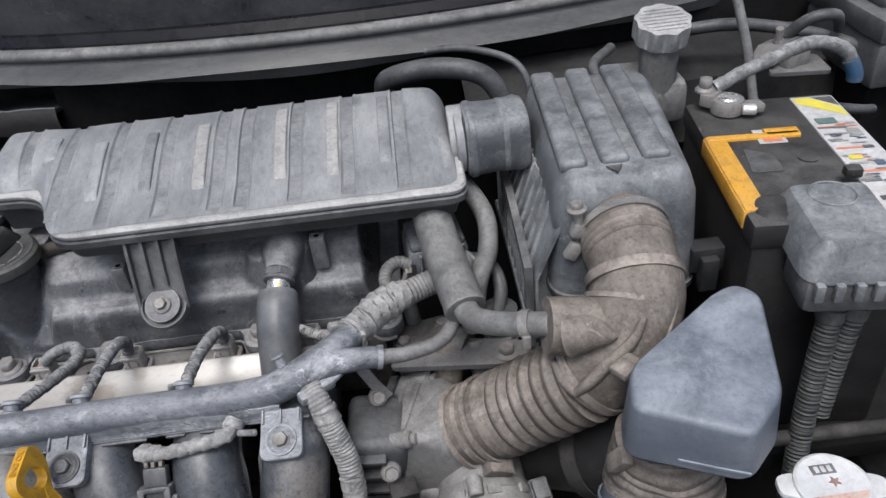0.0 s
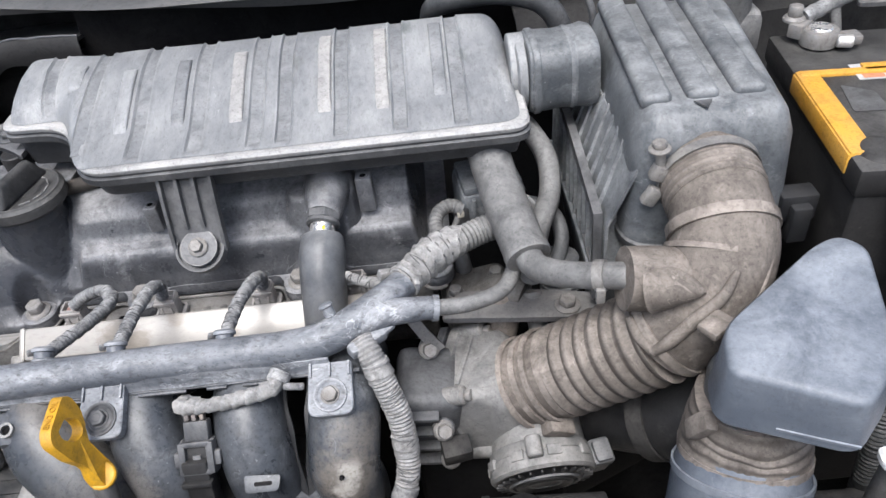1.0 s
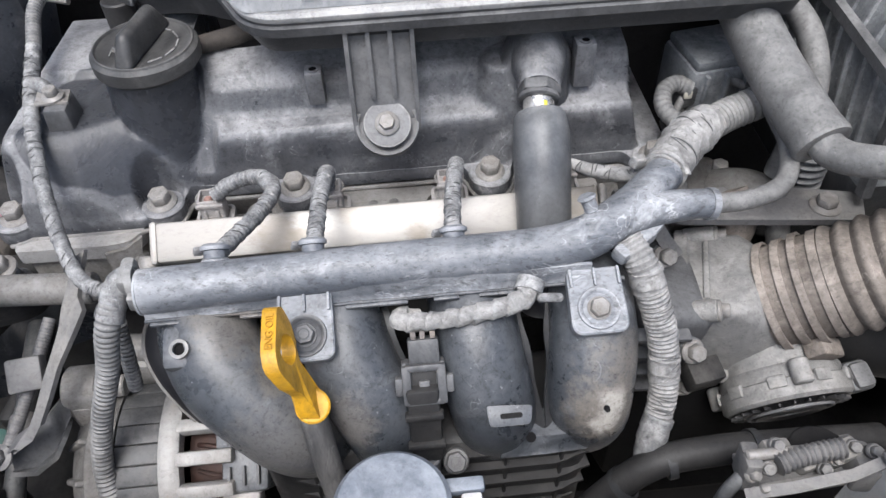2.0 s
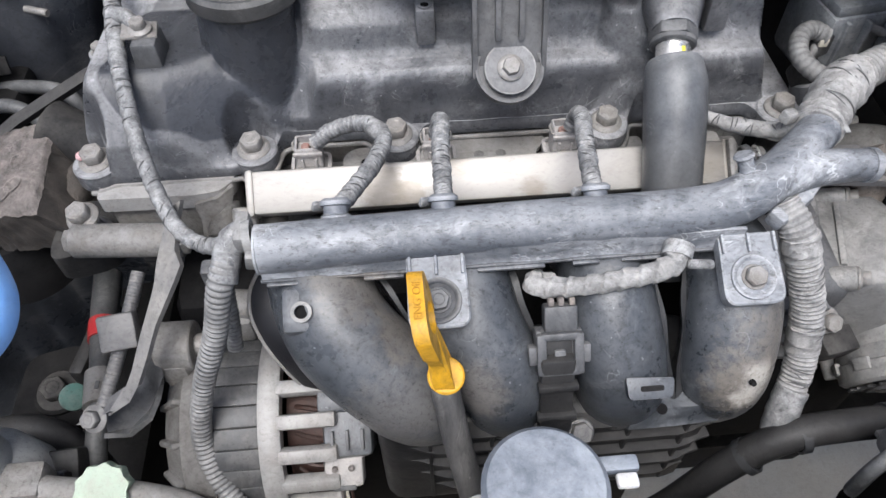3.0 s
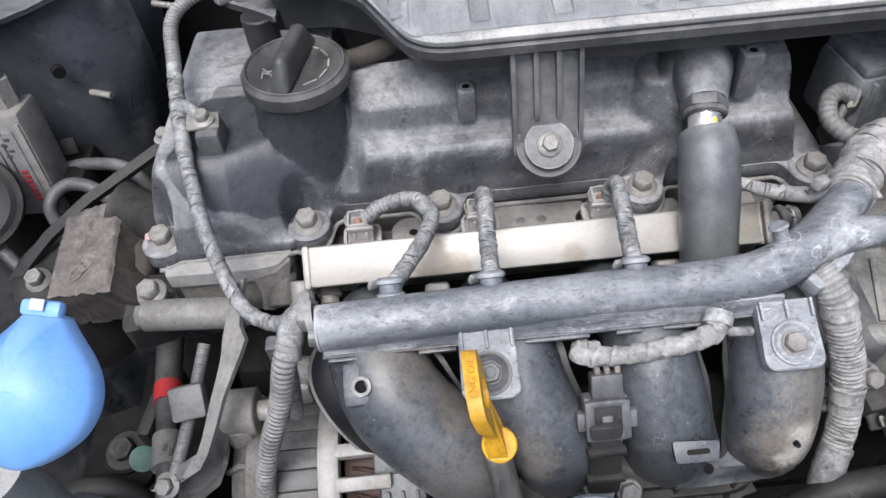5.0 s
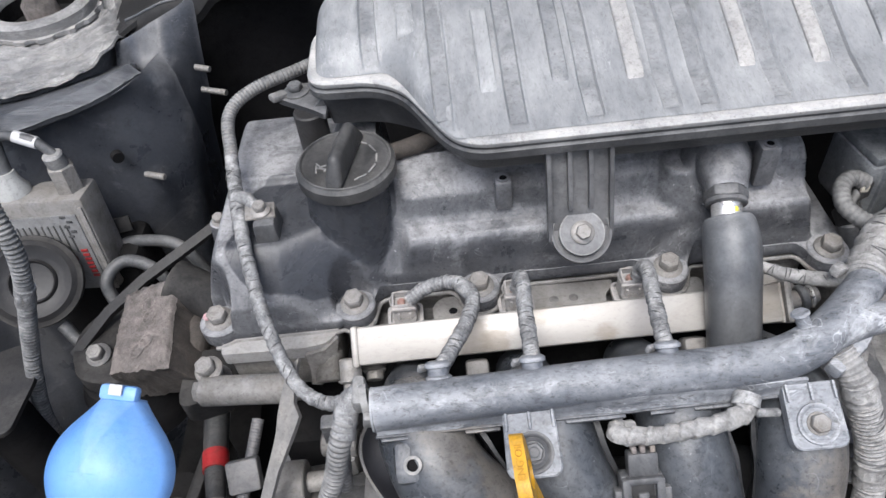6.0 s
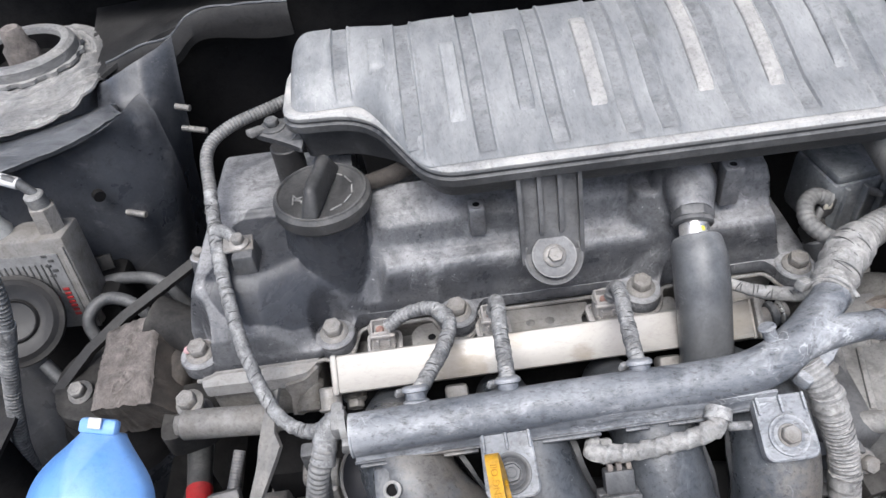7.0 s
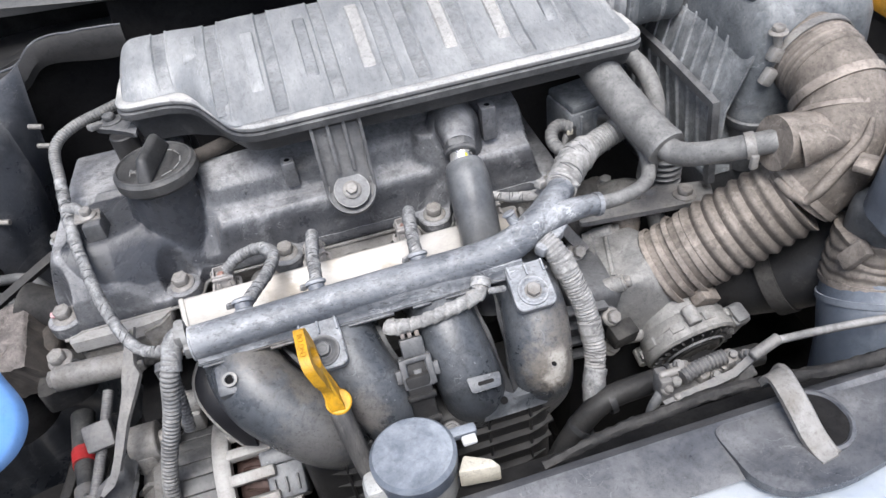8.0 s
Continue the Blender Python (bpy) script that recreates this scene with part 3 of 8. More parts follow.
# added sheet: covers bright ground with black in place of shade
solid("undertray", sheet([[(0.0, 0.53, 0.35), (0.6, 0.53, 0.35)], [(0.0, 1.0, 0.35), (0.6, 1.0, 0.35)]], 0.004), "black", "added black sheet below the gearbox, standing for shaded ground", "undertray", "structure")
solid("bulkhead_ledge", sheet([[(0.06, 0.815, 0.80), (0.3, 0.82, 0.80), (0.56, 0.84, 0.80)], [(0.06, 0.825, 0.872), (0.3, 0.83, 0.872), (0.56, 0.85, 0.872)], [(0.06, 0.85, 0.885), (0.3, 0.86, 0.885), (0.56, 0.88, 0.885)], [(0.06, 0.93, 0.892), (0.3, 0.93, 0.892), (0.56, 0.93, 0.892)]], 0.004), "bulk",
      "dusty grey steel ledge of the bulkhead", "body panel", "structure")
# added black sheet in place of the dark gap between bulkhead and cowl
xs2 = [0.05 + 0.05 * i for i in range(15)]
solid("cowl_gap_sheet", sheet([[(x, 0.928, 0.886) for x in xs2], [(x, 0.5 * (0.93 + cowl_y(x)), 0.895) for x in xs2], [(x, cowl_y(x) + 0.006, 0.930) for x in xs2]], 0.003), "black", "added black sheet standing for the dark gap below the windscreen cowl", "body panel", "structure")
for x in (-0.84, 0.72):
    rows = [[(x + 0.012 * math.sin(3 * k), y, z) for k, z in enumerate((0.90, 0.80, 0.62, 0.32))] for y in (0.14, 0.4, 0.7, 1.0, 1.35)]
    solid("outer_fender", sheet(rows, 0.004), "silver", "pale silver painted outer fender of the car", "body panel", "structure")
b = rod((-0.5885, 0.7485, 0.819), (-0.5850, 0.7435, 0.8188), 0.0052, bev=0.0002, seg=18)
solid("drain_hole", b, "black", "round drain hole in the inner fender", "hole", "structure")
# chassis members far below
# coloured black for the shade they lie in
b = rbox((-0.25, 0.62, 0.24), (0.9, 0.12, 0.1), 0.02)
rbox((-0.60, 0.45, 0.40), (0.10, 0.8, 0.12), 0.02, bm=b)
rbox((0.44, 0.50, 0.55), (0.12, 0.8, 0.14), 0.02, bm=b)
solid("chassis_member", b, "black", "steel chassis rails low in the bay, coloured black for shade", "chassis", "structure")

# front panel over the radiator, and the nose of the car
rows = []
for y, z in ((0.318, 0.776), (0.306, 0.797), (0.298, 0.803), (0.27, 0.800), (0.262, 0.796)):
    rows.append([(x, y - 0.02 * max(0, x - 0.0) - 0.05 * max(0, -x - 0.25), z) for x in [-0.62 + 0.04 * i for i in range(30)]])
solid("front_panel", sheet(rows, 0.004), "body", "dark grey plastic panel over the radiator", "body panel", "structure")
rows = []
for y, z in ((0.266, 0.790), (0.22, 0.787), (0.17, 0.77), (0.13, 0.72), (0.11, 0.55)):
    rows.append([(x, y - 0.02 * max(0, x), z) for x in [-0.66 + 0.06 * i for i in range(22)]])
solid("front_bumper", sheet(rows, 0.004), "silver", "pale silver painted nose of the car", "bumper", "structure")
b = rbox((-0.05, 0.327, 0.55), (1.0, 0.03, 0.42), 0.01)
solid("radiator", b, "black", "black radiator and fan shroud behind the front panel", "radiator")

# strut tower with its bearing cap
def ease_in(v, lo, hi):
    u = min(1.0, max(0.0, (v - lo) / (hi - lo)))
    return u * u * (3 - 2 * u)


tower = thing("strut_tower", (-0.69, 0.93, 0.60), "sealed grey strut tower with a rusty nut in its cap", "strut tower")
T = pose(-0.681, 0.918, -0.001)
b = bmesh.new()
rows = []
for k in range(120):
    a = -math.pi + 2 * math.pi * k / 120
    edge = 0.092 + 0.044 * ease_in(-a, 0.25, 1.30) + 0.010 * ease_in(-a, 1.4, 2.4)
    ragged = ease_in(-a, 0.3, 0.6)
    edge += ragged * (0.0035 * noise.noise(Vector((a * 5, 0, 3))) + 0.0025 * noise.noise(Vector((a * 21, 0, 7))))
    row = [(0.045, 0.869)]
    for n in range(34):
        u = n / 33
        r = 0.052 + (edge - 0.052) * u
        z = 0.8685 + 0.0055 * math.exp(-((r - 0.083 - 0.004 * math.sin(a * 3)) / 0.005) ** 2) + 0.0035 * math.exp(-((r - 0.066) / 0.003) ** 2)
        z += 0.0034 * noise.noise(Vector((a * 2.2, r * 150, 1))) + 0.0020 * noise.noise(Vector((a * 7, r * 420, 5)))
        z += 0.0030 * u * u * ragged * (0.6 + noise.noise(Vector((a * 9, 2, 0)))) - (1 - ragged) * 0.012 * u * u
        row.append((r, z))
    z = row[-1][1]
    row += [(edge + 0.001, z - 0.0022), (edge - 0.004, z - 0.0040), (edge - 0.016, z - 0.012), (edge - 0.012, 0.60)]
    rows.append([T @ Vector((r * math.cos(a), r * math.sin(a), z)) for r, z in row])
grid = [[b.verts.new(q) for q in row] for row in rows]
for p, q in zip(grid, grid[1:] + grid[:1]):
    for k in range(len(p) - 1):
        b.faces.new((p[k], q[k], q[k + 1], p[k + 1]))
part("dome", b, "fender", tower)


def on_tower(b):
    bmesh.ops.transform(b, matrix=T, verts=b.verts)
    return b


b = lathe([(0.039, 0.870), (0.0535, 0.870), (0.0535, 0.874), (0.039, 0.874)], pose(0, 0, 0), 112)
for v in b.verts:
    if math.hypot(v.co.x, v.co.y) > 0.05 and math.sin(14 * math.atan2(v.co.y, v.co.x)) > 0:
        v.co.x, v.co.y = v.co.x * 1.06, v.co.y * 1.06
part("flange", on_tower(b), "fender", tower)
part("ring", lathe([(0.0385, 0.868), (0.0385, 0.884), (0.040, 0.886), (0.047, 0.8865), (0.0515, 0.883), (0.052, 0.872)], T, 64), "fender", tower, "pale grey bearing ring")
part("inner_cup", lathe([(0.0384, 0.880), (0.038, 0.8635), (0.0, 0.8635)], T, 40), "black", tower)
b = lathe([(0.0, 0.906), (0.008, 0.906), (0.0105, 0.903), (0.012, 0.890), (0.016, 0.885), (0.017, 0.864), (0, 0.864)], T, 18)
part("nut", b, "rust", tower, "rusty strut nut")
# ledge of sealer between tower and fender


def refine(grid, n):
    """The grid with n steps between its points, gently wrinkled."""
    wide = [[q for a, b in zip(r, r[1:]) for q in blend(a, b, n + 1)[:-1]] + [r[-1]] for r in grid]
    tall = [[q for a, b in zip(c, c[1:]) for q in blend(a, b, n + 1)[:-1]] + [c[-1]] for c in zip(*wide)]
    return [[Vector(q) + Vector((0.2, -0.4, 0.9)) * (0.0030 * noise.noise(Vector(q) * 22) + 0.0016 * noise.noise(Vector((q[0] * 40, q[1] * 160, q[2] * 160)))) for q in r] for r in zip(*tall)]


solid("fender_ledge", sheet(refine([[(-0.80, 0.66, 0.85), (-0.70, 0.706, 0.861), (-0.63, 0.731, 0.869), (-0.600, 0.742, 0.872), (-0.575, 0.760, 0.873), (-0.556, 0.790, 0.870)],
                             [(-0.80, 0.68, 0.862), (-0.71, 0.722, 0.871), (-0.64, 0.745, 0.877), (-0.607, 0.755, 0.879), (-0.583, 0.772, 0.879), (-0.566, 0.798, 0.875)],
                             [(-0.80, 0.75, 0.850), (-0.72, 0.765, 0.858), (-0.66, 0.778, 0.862), (-0.625, 0.787, 0.864), (-0.60, 0.800, 0.863), (-0.575, 0.828, 0.858)],
                             [(-0.80, 0.82, 0.83), (-0.75, 0.84, 0.83), (-0.70, 0.84, 0.835), (-0.66, 0.845, 0.84), (-0.63, 0.855, 0.84), (-0.60, 0.875, 0.835)]], 8), 0.005), "brushed",
      "dark painted ledge below the strut tower", "body panel", "structure", 60)
# darker than the tower: the cowl's shade is put into the colour
solid("apron", sheet(refine([[(-0.606, 0.866, 0.862), (-0.588, 0.872, 0.872), (-0.553, 0.897, 0.884), (-0.493, 0.894, 0.901), (-0.42, 0.890, 0.903)],
                            [(-0.625, 0.94, 0.861), (-0.60, 0.945, 0.867), (-0.555, 0.955, 0.878), (-0.49, 0.955, 0.890), (-0.42, 0.94, 0.895)],
                            [(-0.64, 1.03, 0.868), (-0.61, 1.03, 0.870), (-0.555, 1.02, 0.876), (-0.49, 1.01, 0.880), (-0.42, 1.0, 0.880)]], 5), 0.004), "bulk",
      "grey apron panel behind the strut tower, darkened for shade", "body panel", "structure", 60)
# added sheet, black in place of the unlit space beyond the tower
solid("apron_back", sheet([[(x, 1.045, z) for x in (-0.95, -0.7, -0.42)] for z in (0.97, 0.80, 0.5)], 0.004), "black", "added black sheet standing for the dark behind the strut tower", "body panel", "structure")
rows = refine(pillar, 7)
solid("cowl_side_wall", sheet(rows, 0.004), "body", "dark blue grey pillar panel with dust beside the firewall", "body panel", "structure", 60)
for p, L in (((-0.530, 0.846, 0.838), 0.014), ((-0.530, 0.842, 0.816), 0.024), ((-0.575, 0.755, 0.79), 0.018)):
    solid("stud", tube([p, (p[0] + L, p[1] - L * 0.35, p[2] - 0.001)], 0.0026, 10, 0.001, rib=0.0014, amp=0.0005), "steel",
          "threaded steel stud on the inner fender", "stud", group="fender studs")

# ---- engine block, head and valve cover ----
# these three are black for the shade under the head, not for paint
solid("engine_block", rbox((-0.26, 0.62, 0.50), (0.40, 0.20, 0.40), 0.02), "black", "engine block below the cylinder head, coloured black for shade", "engine block")
solid("crankcase", rbox((-0.26, 0.505, 0.42), (0.36, 0.05, 0.25), 0.02), "black", "crankcase low in the bay, coloured black for shade", "crankcase")
solid("gearbox", lathe([(0, -0.05), (0.10, -0.05), (0.12, 0.0), (0.11, 0.10), (0.07, 0.20), (0, 0.20)], axis((-0.05, 0.62, 0.54), (1, 0, 0)), 32), "black", "gearbox housing below the air box, coloured black for shade", "gearbox")

head = thing("cylinder_head", (-0.26, 0.63, 0.69), "dull cast aluminium cylinder head", "cylinder head")
b = rbox((-0.262, 0.650, 0.745), (0.425, 0.125, 0.10), 0.006)
rbox((-0.435, 0.566, 0.758), (0.078, 0.036, 0.040), 0.004, bm=b)
part("casting", b, "alu", head)
b = rod((-0.492, 0.528, 0.772), (-0.425, 0.523, 0.772), 0.0105, seg=24)
rod((-0.497, 0.528, 0.772), (-0.490, 0.528, 0.772), 0.0075, seg=6, bm=b)
part("plug_tube", b, "alu", head)
plate = outline_round([(-0.262, 0.556), (-0.205, 0.5555), (-0.2035, 0.566), (-0.199, 0.570), (-0.196, 0.578), (-0.268, 0.580), (-0.2655, 0.568), (-0.263, 0.566)], 0.003, 4)
part("gasket_plate", prism(plate, 0.7835, 0.7865, None, 0.0006), "plate", head, "pale stamped gasket plate")
for x in (-0.2405, -0.2265):
    part("plate_hole", lathe([(0, 0), (0.0028, 0), (0.0036, -0.0004)], pose(x, 0.5650, 0.7868), 16), "grime", head)
tab = outline_round([(-0.3265, 0.552), (-0.298, 0.551), (-0.298, 0.570), (-0.306, 0.577), (-0.320, 0.577), (-0.327, 0.570)], 0.003, 4)
part("lifting_tab", prism(tab, 0.7840, 0.7870, None, 0.0006), "plate", head, "pale stamped tab")
part("tab_rim", lathe([(0.0030, 0.0), (0.0030, 0.0009), (0.0042, 0.0009), (0.0046, 0.0)], pose(-0.3125, 0.5635, 0.7868), 18), "plate", head)
part("tab_hole", lathe([(0, 0), (0.0030, 0)], pose(-0.3125, 0.5635, 0.7875), 16), "black", head)
part("rear_tab", prism(outline_round([(-0.168, 0.556), (-0.135, 0.556), (-0.135, 0.572), (-0.166, 0.570)], 0.003, 4), 0.7840, 0.7868, None, 0.0006), "plate", head)
part("spacer", rbox((-0.100, 0.562, 0.783), (0.030, 0.016, 0.014), 0.003), "plate", head)
# machined ledge at the timing end, with a web running down from it
ledge = outline_round([(-0.476, 0.5445), (-0.418, 0.5430), (-0.402, 0.5455), (-0.394, 0.5545), (-0.394, 0.570), (-0.476, 0.570)], 0.003, 4)
part("ledge", prism(ledge, 0.7780, 0.7892, None, 0.0008), "altalu", head, "pale machined ledge")
part("ledge_web", sheet([[(-0.418, 0.5425, 0.784), (-0.405, 0.5440, 0.786), (-0.396, 0.5520, 0.788)], [(-0.416, 0.5405, 0.772), (-0.407, 0.5405, 0.773), (-0.399, 0.5470, 0.775)], [(-0.418, 0.5370, 0.757), (-0.412, 0.5360, 0.757), (-0.406, 0.5400, 0.757)]], 0.003), "alu", head)
part("cast_boss", rod((-0.404, 0.552, 0.772), (-0.404, 0.533, 0.760), 0.0105), "grime", head)
part("cast_boss", rod((-0.372, 0.552, 0.778), (-0.372, 0.535, 0.766), 0.0085), "grime", head)
part("boss_bolt", hexhead((-0.372, 0.536, 0.7665), (0, -0.75, -0.3), 0.0065, 0.008, 1.3), "steel", head)
for k in range(5):
    part("deck_rib", rbox((-0.352 + 0.066 * k, 0.562, 0.776), (0.004, 0.030, 0.016), 0.0015), "grime", head)
part("deck", rbox((-0.225, 0.566, 0.768), (0.32, 0.03, 0.012), 0.003), "grime", head)
part("tube_rib", rbox((-0.436, 0.517, 0.772), (0.030, 0.004, 0.010), 0.0015), "alu", head)
vc = thing("valve_cover", (-0.262, 0.64, 0.79), "dusty charcoal plastic valve cover with bolted flange", "valve cover")
bolts = [(-0.477, 0.568, 0.799), (-0.381, 0.570, 0.799), (-0.292, 0.574, 0.799), (-0.159, 0.573, 0.799), (-0.045, 0.575, 0.799)]
SHELF = [(0.54, 0.7975), (0.5845, 0.7985), (0.5858, 0.8065), (0.5868, 0.8100), (0.5878, 0.8240), (0.5892, 0.8315), (0.592, 0.8350), (0.601, 0.8365), (0.6055, 0.8415), (0.611, 0.855), (0.618, 0.8610), (0.66, 0.870), (0.72, 0.867), (0.735, 0.85)]
PLAIN = [(0.54, 0.7975), (0.5845, 0.7985), (0.5862, 0.8065), (0.589, 0.8100), (0.594, 0.8180), (0.600, 0.8290), (0.605, 0.8390), (0.611, 0.8490), (0.617, 0.8560), (0.625, 0.8610), (0.66, 0.868), (0.72, 0.867), (0.735, 0.85)]
def along(line, y):
    for (a, p), (b_, q) in zip(line, line[1:]):
        if y <= b_:
            return p + (q - p) * max(0.0, (y - a) / (b_ - a))
    return line[-1][1]


def swell(a, b_, k):
    """The higher of two heights, with a fillet of size k where they meet."""
    d = max(k - abs(a - b_), 0.0) / k
    return max(a, b_) + d * d * k / 4


def ease(v, lo, hi):
    u = min(1.0, max(0.0, (v - lo) / (hi - lo)))
    return u * u * (3 - 2 * u)


def cover_height(x, y):
    w = ease(x, -0.347, -0.336)
    z = along(PLAIN, y) * (1 - w) + along(SHELF, y) * w
    fall = ease(x, -0.412, -0.378) * (1 - ease(x, -0.062, -0.050))
    z = 0.798 + (z - 0.798) * fall if z > 0.798 else z
    z += 0.0006 * noise.noise(Vector((x * 60, y * 60, 0)))
    # rounded timing end, and the round deck that carries the filler neck
    dx, dy = max(-0.466 - x, x + 0.398, 0.0), max(0.590 + 0.45 * max(0.0, x + 0.425) - y, 0.0)
    d = math.hypot(dx * (2.4 if x < -0.466 else 1.0), dy * 1.2)
    z = swell(z, 0.850 - 1.7 * (math.sqrt(d * d + 0.022 ** 2) - 0.022) - 0.06 * max(0.0, y - 0.60), 0.005)
    r = math.hypot(x + 0.390, y - 0.623)
    z = swell(z, 0.8480 - 0.13 * max(0.0, x + 0.43) - 0.10 * max(0.0, 0.62 - y) - 2.4 * (math.sqrt(max(0.0, r - 0.031) ** 2 + 0.005 ** 2) - 0.005), 0.006)
    # rear deck behind the loom's clip, a low step up
    z += 0.0055 * ease(y, 0.650, 0.656) * (1 - ease(x, -0.42, -0.40)) * ease(x, -0.470, -0.462)
    # the deck ends short of the resonator behind the filler neck
    z -= 0.050 * ease(y, 0.644, 0.650) * ease(x, -0.356, -0.350) * (1 - ease(x, -0.262, -0.256))
    # filler neck
    r = math.hypot(x + 0.376, y - 0.619)
    z = swell(z, 0.877 - (14.0 * (r - 0.0272) if r > 0.0272 else 0.0), 0.0015)
    # pockets round the bolts
    for p in bolts:
        r = math.hypot(x - p[0], y - p[1])
        if r < 0.020 and z > 0.7975:
            z = 0.7975 + (z - 0.7975) * ease(r, 0.0125, 0.0160)
    # swelling beside the breather elbow
    r = math.hypot((x + 0.141) * 0.8, y - 0.614)
    z = swell(z, 0.862 - 3.2 * max(0.0, r - 0.015), 0.006)
    # dome below the breather elbow
    r = math.hypot(x + 0.124, y - 0.612)
    if r < 0.0235:
        z = swell(z, 0.858 + math.sqrt(0.0236 ** 2 - r * r), 0.004)
    return z


def cover_edge(x):
    """Front rim of the cover: straight at its far end, then lobes round the bolts."""
    y = 0.557 if x < -0.395 else 0.5825 if x > -0.355 else 0.557 + 0.0255 * ease(x, -0.395, -0.355)
    for p in bolts:
        d = abs(x - p[0])
        if d < 0.0145:
            y = min(y, p[1] - math.sqrt(0.0145 ** 2 - d * d))
        elif d < 0.022 and x > -0.385:
            y = min(y, 0.5825 - 0.0085 * ((0.022 - d) / 0.0075) ** 2)
    return y


b = bmesh.new()
grid = []
for i in range(381):
    x = -0.483 + 0.452 * i / 380
    y0 = cover_edge(x)
    row = [b.verts.new((x, y0, 0.7895)), b.verts.new((x, y0, 0.7955)), b.verts.new((x, y0 + 0.0012, 0.7975))]
    for k in range(1, 151):
        y = y0 + 0.0012 + (0.5845 - y0 - 0.0012) * k / 20 if k <= 20 else 0.5845 + (0.735 - 0.5845) * ((k - 20) / 130) ** 1.15
        row.append(b.verts.new((x, y, cover_height(x, y))))
    grid.append(row)
for p, q in zip(grid, grid[1:]):
    for k in range(len(p) - 1):
        b.faces.new((p[k], q[k], q[k + 1], p[k + 1]))
for side in (grid[0], grid[-1]):
    low = [b.verts.new((v.co.x, v.co.y, 0.786)) for v in side]
    for k in range(len(side) - 1):
        b.faces.new((side[k], side[k + 1], low[k + 1], low[k]))
bmesh.ops.recalc_face_normals(b, faces=b.faces)
part("body", b, "vcover", vc, smooth=55)
for x, y, z, w, h in ((-0.270, 0.6065, 0.8575, 0.0115, 0.024), (-0.0945, 0.6035, 0.861, 0.0135, 0.032)):
    part("boss", rbox((x, y, z), (w, 0.013, h), 0.0018), "vcover", vc)
    part("boss_rim", lathe([(0.0026, 0), (0.0042, 0), (0.0042, 0.0012), (0.0026, 0.0012), (0.0026, -0.004)], pose(x, y - 0.001, z + h / 2 - 0.0004), 18), "vcover", vc)
    part("boss_hole", lathe([(0, 0.0), (0.0026, 0.0)], pose(x, y - 0.001, z + h / 2 + 0.0003), 18), "black", vc)
for p in bolts:
    part("bolt_boss", lathe([(0.0145, -0.012), (0.0145, -0.001), (0.0135, 0.0), (0, 0.0)], pose(*p), 28), "vcover", vc)
    part("bolt", hexhead(p, (0, -0.12, 1), 0.0072, 0.010, 1.4), "steel", vc, "zinc flange bolt")
part("side_boss", lathe([(0.012, 0.79), (0.0085, 0.822), (0.0080, 0.8255), (0, 0.826)], pose(-0.4795, 0.642, 0), 24), "vcover", vc)
for p, s in (((-0.487, 0.541, 0.778), 1.0), ((-0.4795, 0.642, 0.826), 0.62)):
    part("bolt", hexhead(p, (-0.1, -0.2, 1), 0.0072 * s, 0.010 * s, 1.4), "steel", vc)
part("paint_dot", lathe([(0, 0.0022), (0.0018, 0.0018), (0.0028, 0.0), (0.0022, -0.002), (0, -0.0026)], pose(-0.4843, 0.5672, 0.8050), 16), "pink", vc, "dab of pink paint")
gp = [(x, cover_edge(x) - 0.0022, 0.7880) for x in [-0.480 + 0.0036 * k for k in range(124)]]
part("gasket", tube(gp, 0.0016, 8, 0.002), "alu", vc, "metal gasket edge")
cap = thing("oil_filler_cap", (-0.373, 0.618, 0.878), "black ribbed oil filler cap with a grip bar", "cap")
b = lathe([(0.031, 0.876), (0.0335, 0.879), (0.0335, 0.887), (0.031, 0.890), (0.026, 0.888), (0, 0.888)], pose(-0.373, 0.618, 0), 40)
part("disc", b, "capblack", cap)
part("rim_ring", lathe([(0.0290, 0.8895), (0.0300, 0.8908), (0.0310, 0.8905), (0.0318, 0.8885)], pose(-0.373, 0.618, 0), 48), "capblack", cap)
part("grip", rbox((-0.373, 0.618, 0.897), (0.013, 0.062, 0.020), 0.004, rot=(0, 0, -14), taper=0.62, segs=3), "capblack", cap)
for k in range(5):
    part("emboss", rbox((-0.373 + 0.021 * math.cos(radians(-60 + 30 * k)), 0.618 + 0.021 * math.sin(radians(-60 + 30 * k)), 0.8885), (0.0012, 0.009, 0.001), 0.0003, rot=(0, 0, -60 + 30 * k)), "hose", cap)
    part("emboss", rbox((-0.373 - 0.019 + 0.002 * k, 0.612 + 0.003 * (k % 2), 0.8885), (0.0012, 0.008, 0.001), 0.0003, rot=(0, 0, 35 * k)), "hose", cap)
solid("cover_pipe", tube([(-0.352, 0.64, 0.872), (-0.325, 0.648, 0.873), (-0.30, 0.66, 0.874), (-0.27, 0.67, 0.868)], [0.006, 0.0065, 0.006, 0.006], 16), "ruststain", "brown grey pipe stub under the resonator", "pipe")

# breather elbow and its fat hose
T = (-0.124, 0.598, 0)
elbow = thing("breather_valve", (-0.124, 0.598, 0.86), "dark breather elbow with a metal ring on the valve cover", "valve")
part("elbow", tube([(-0.1235, 0.622, 0.862), (-0.1240, 0.607, 0.865), (-0.1255, 0.594, 0.864), (-0.1265, 0.586, 0.861), (-0.1275, 0.580, 0.859)], [0.0205, 0.0195, 0.0170, 0.0145, 0.0130], 28), "vcover", elbow)
hexn = [(0.0142 * math.cos(math.pi * i / 3), 0.0142 * math.sin(math.pi * i / 3)) for i in range(6)]
NA = axis((-0.1272, 0.5825, 0.8595), (-0.14, -0.88, -0.46), 12)
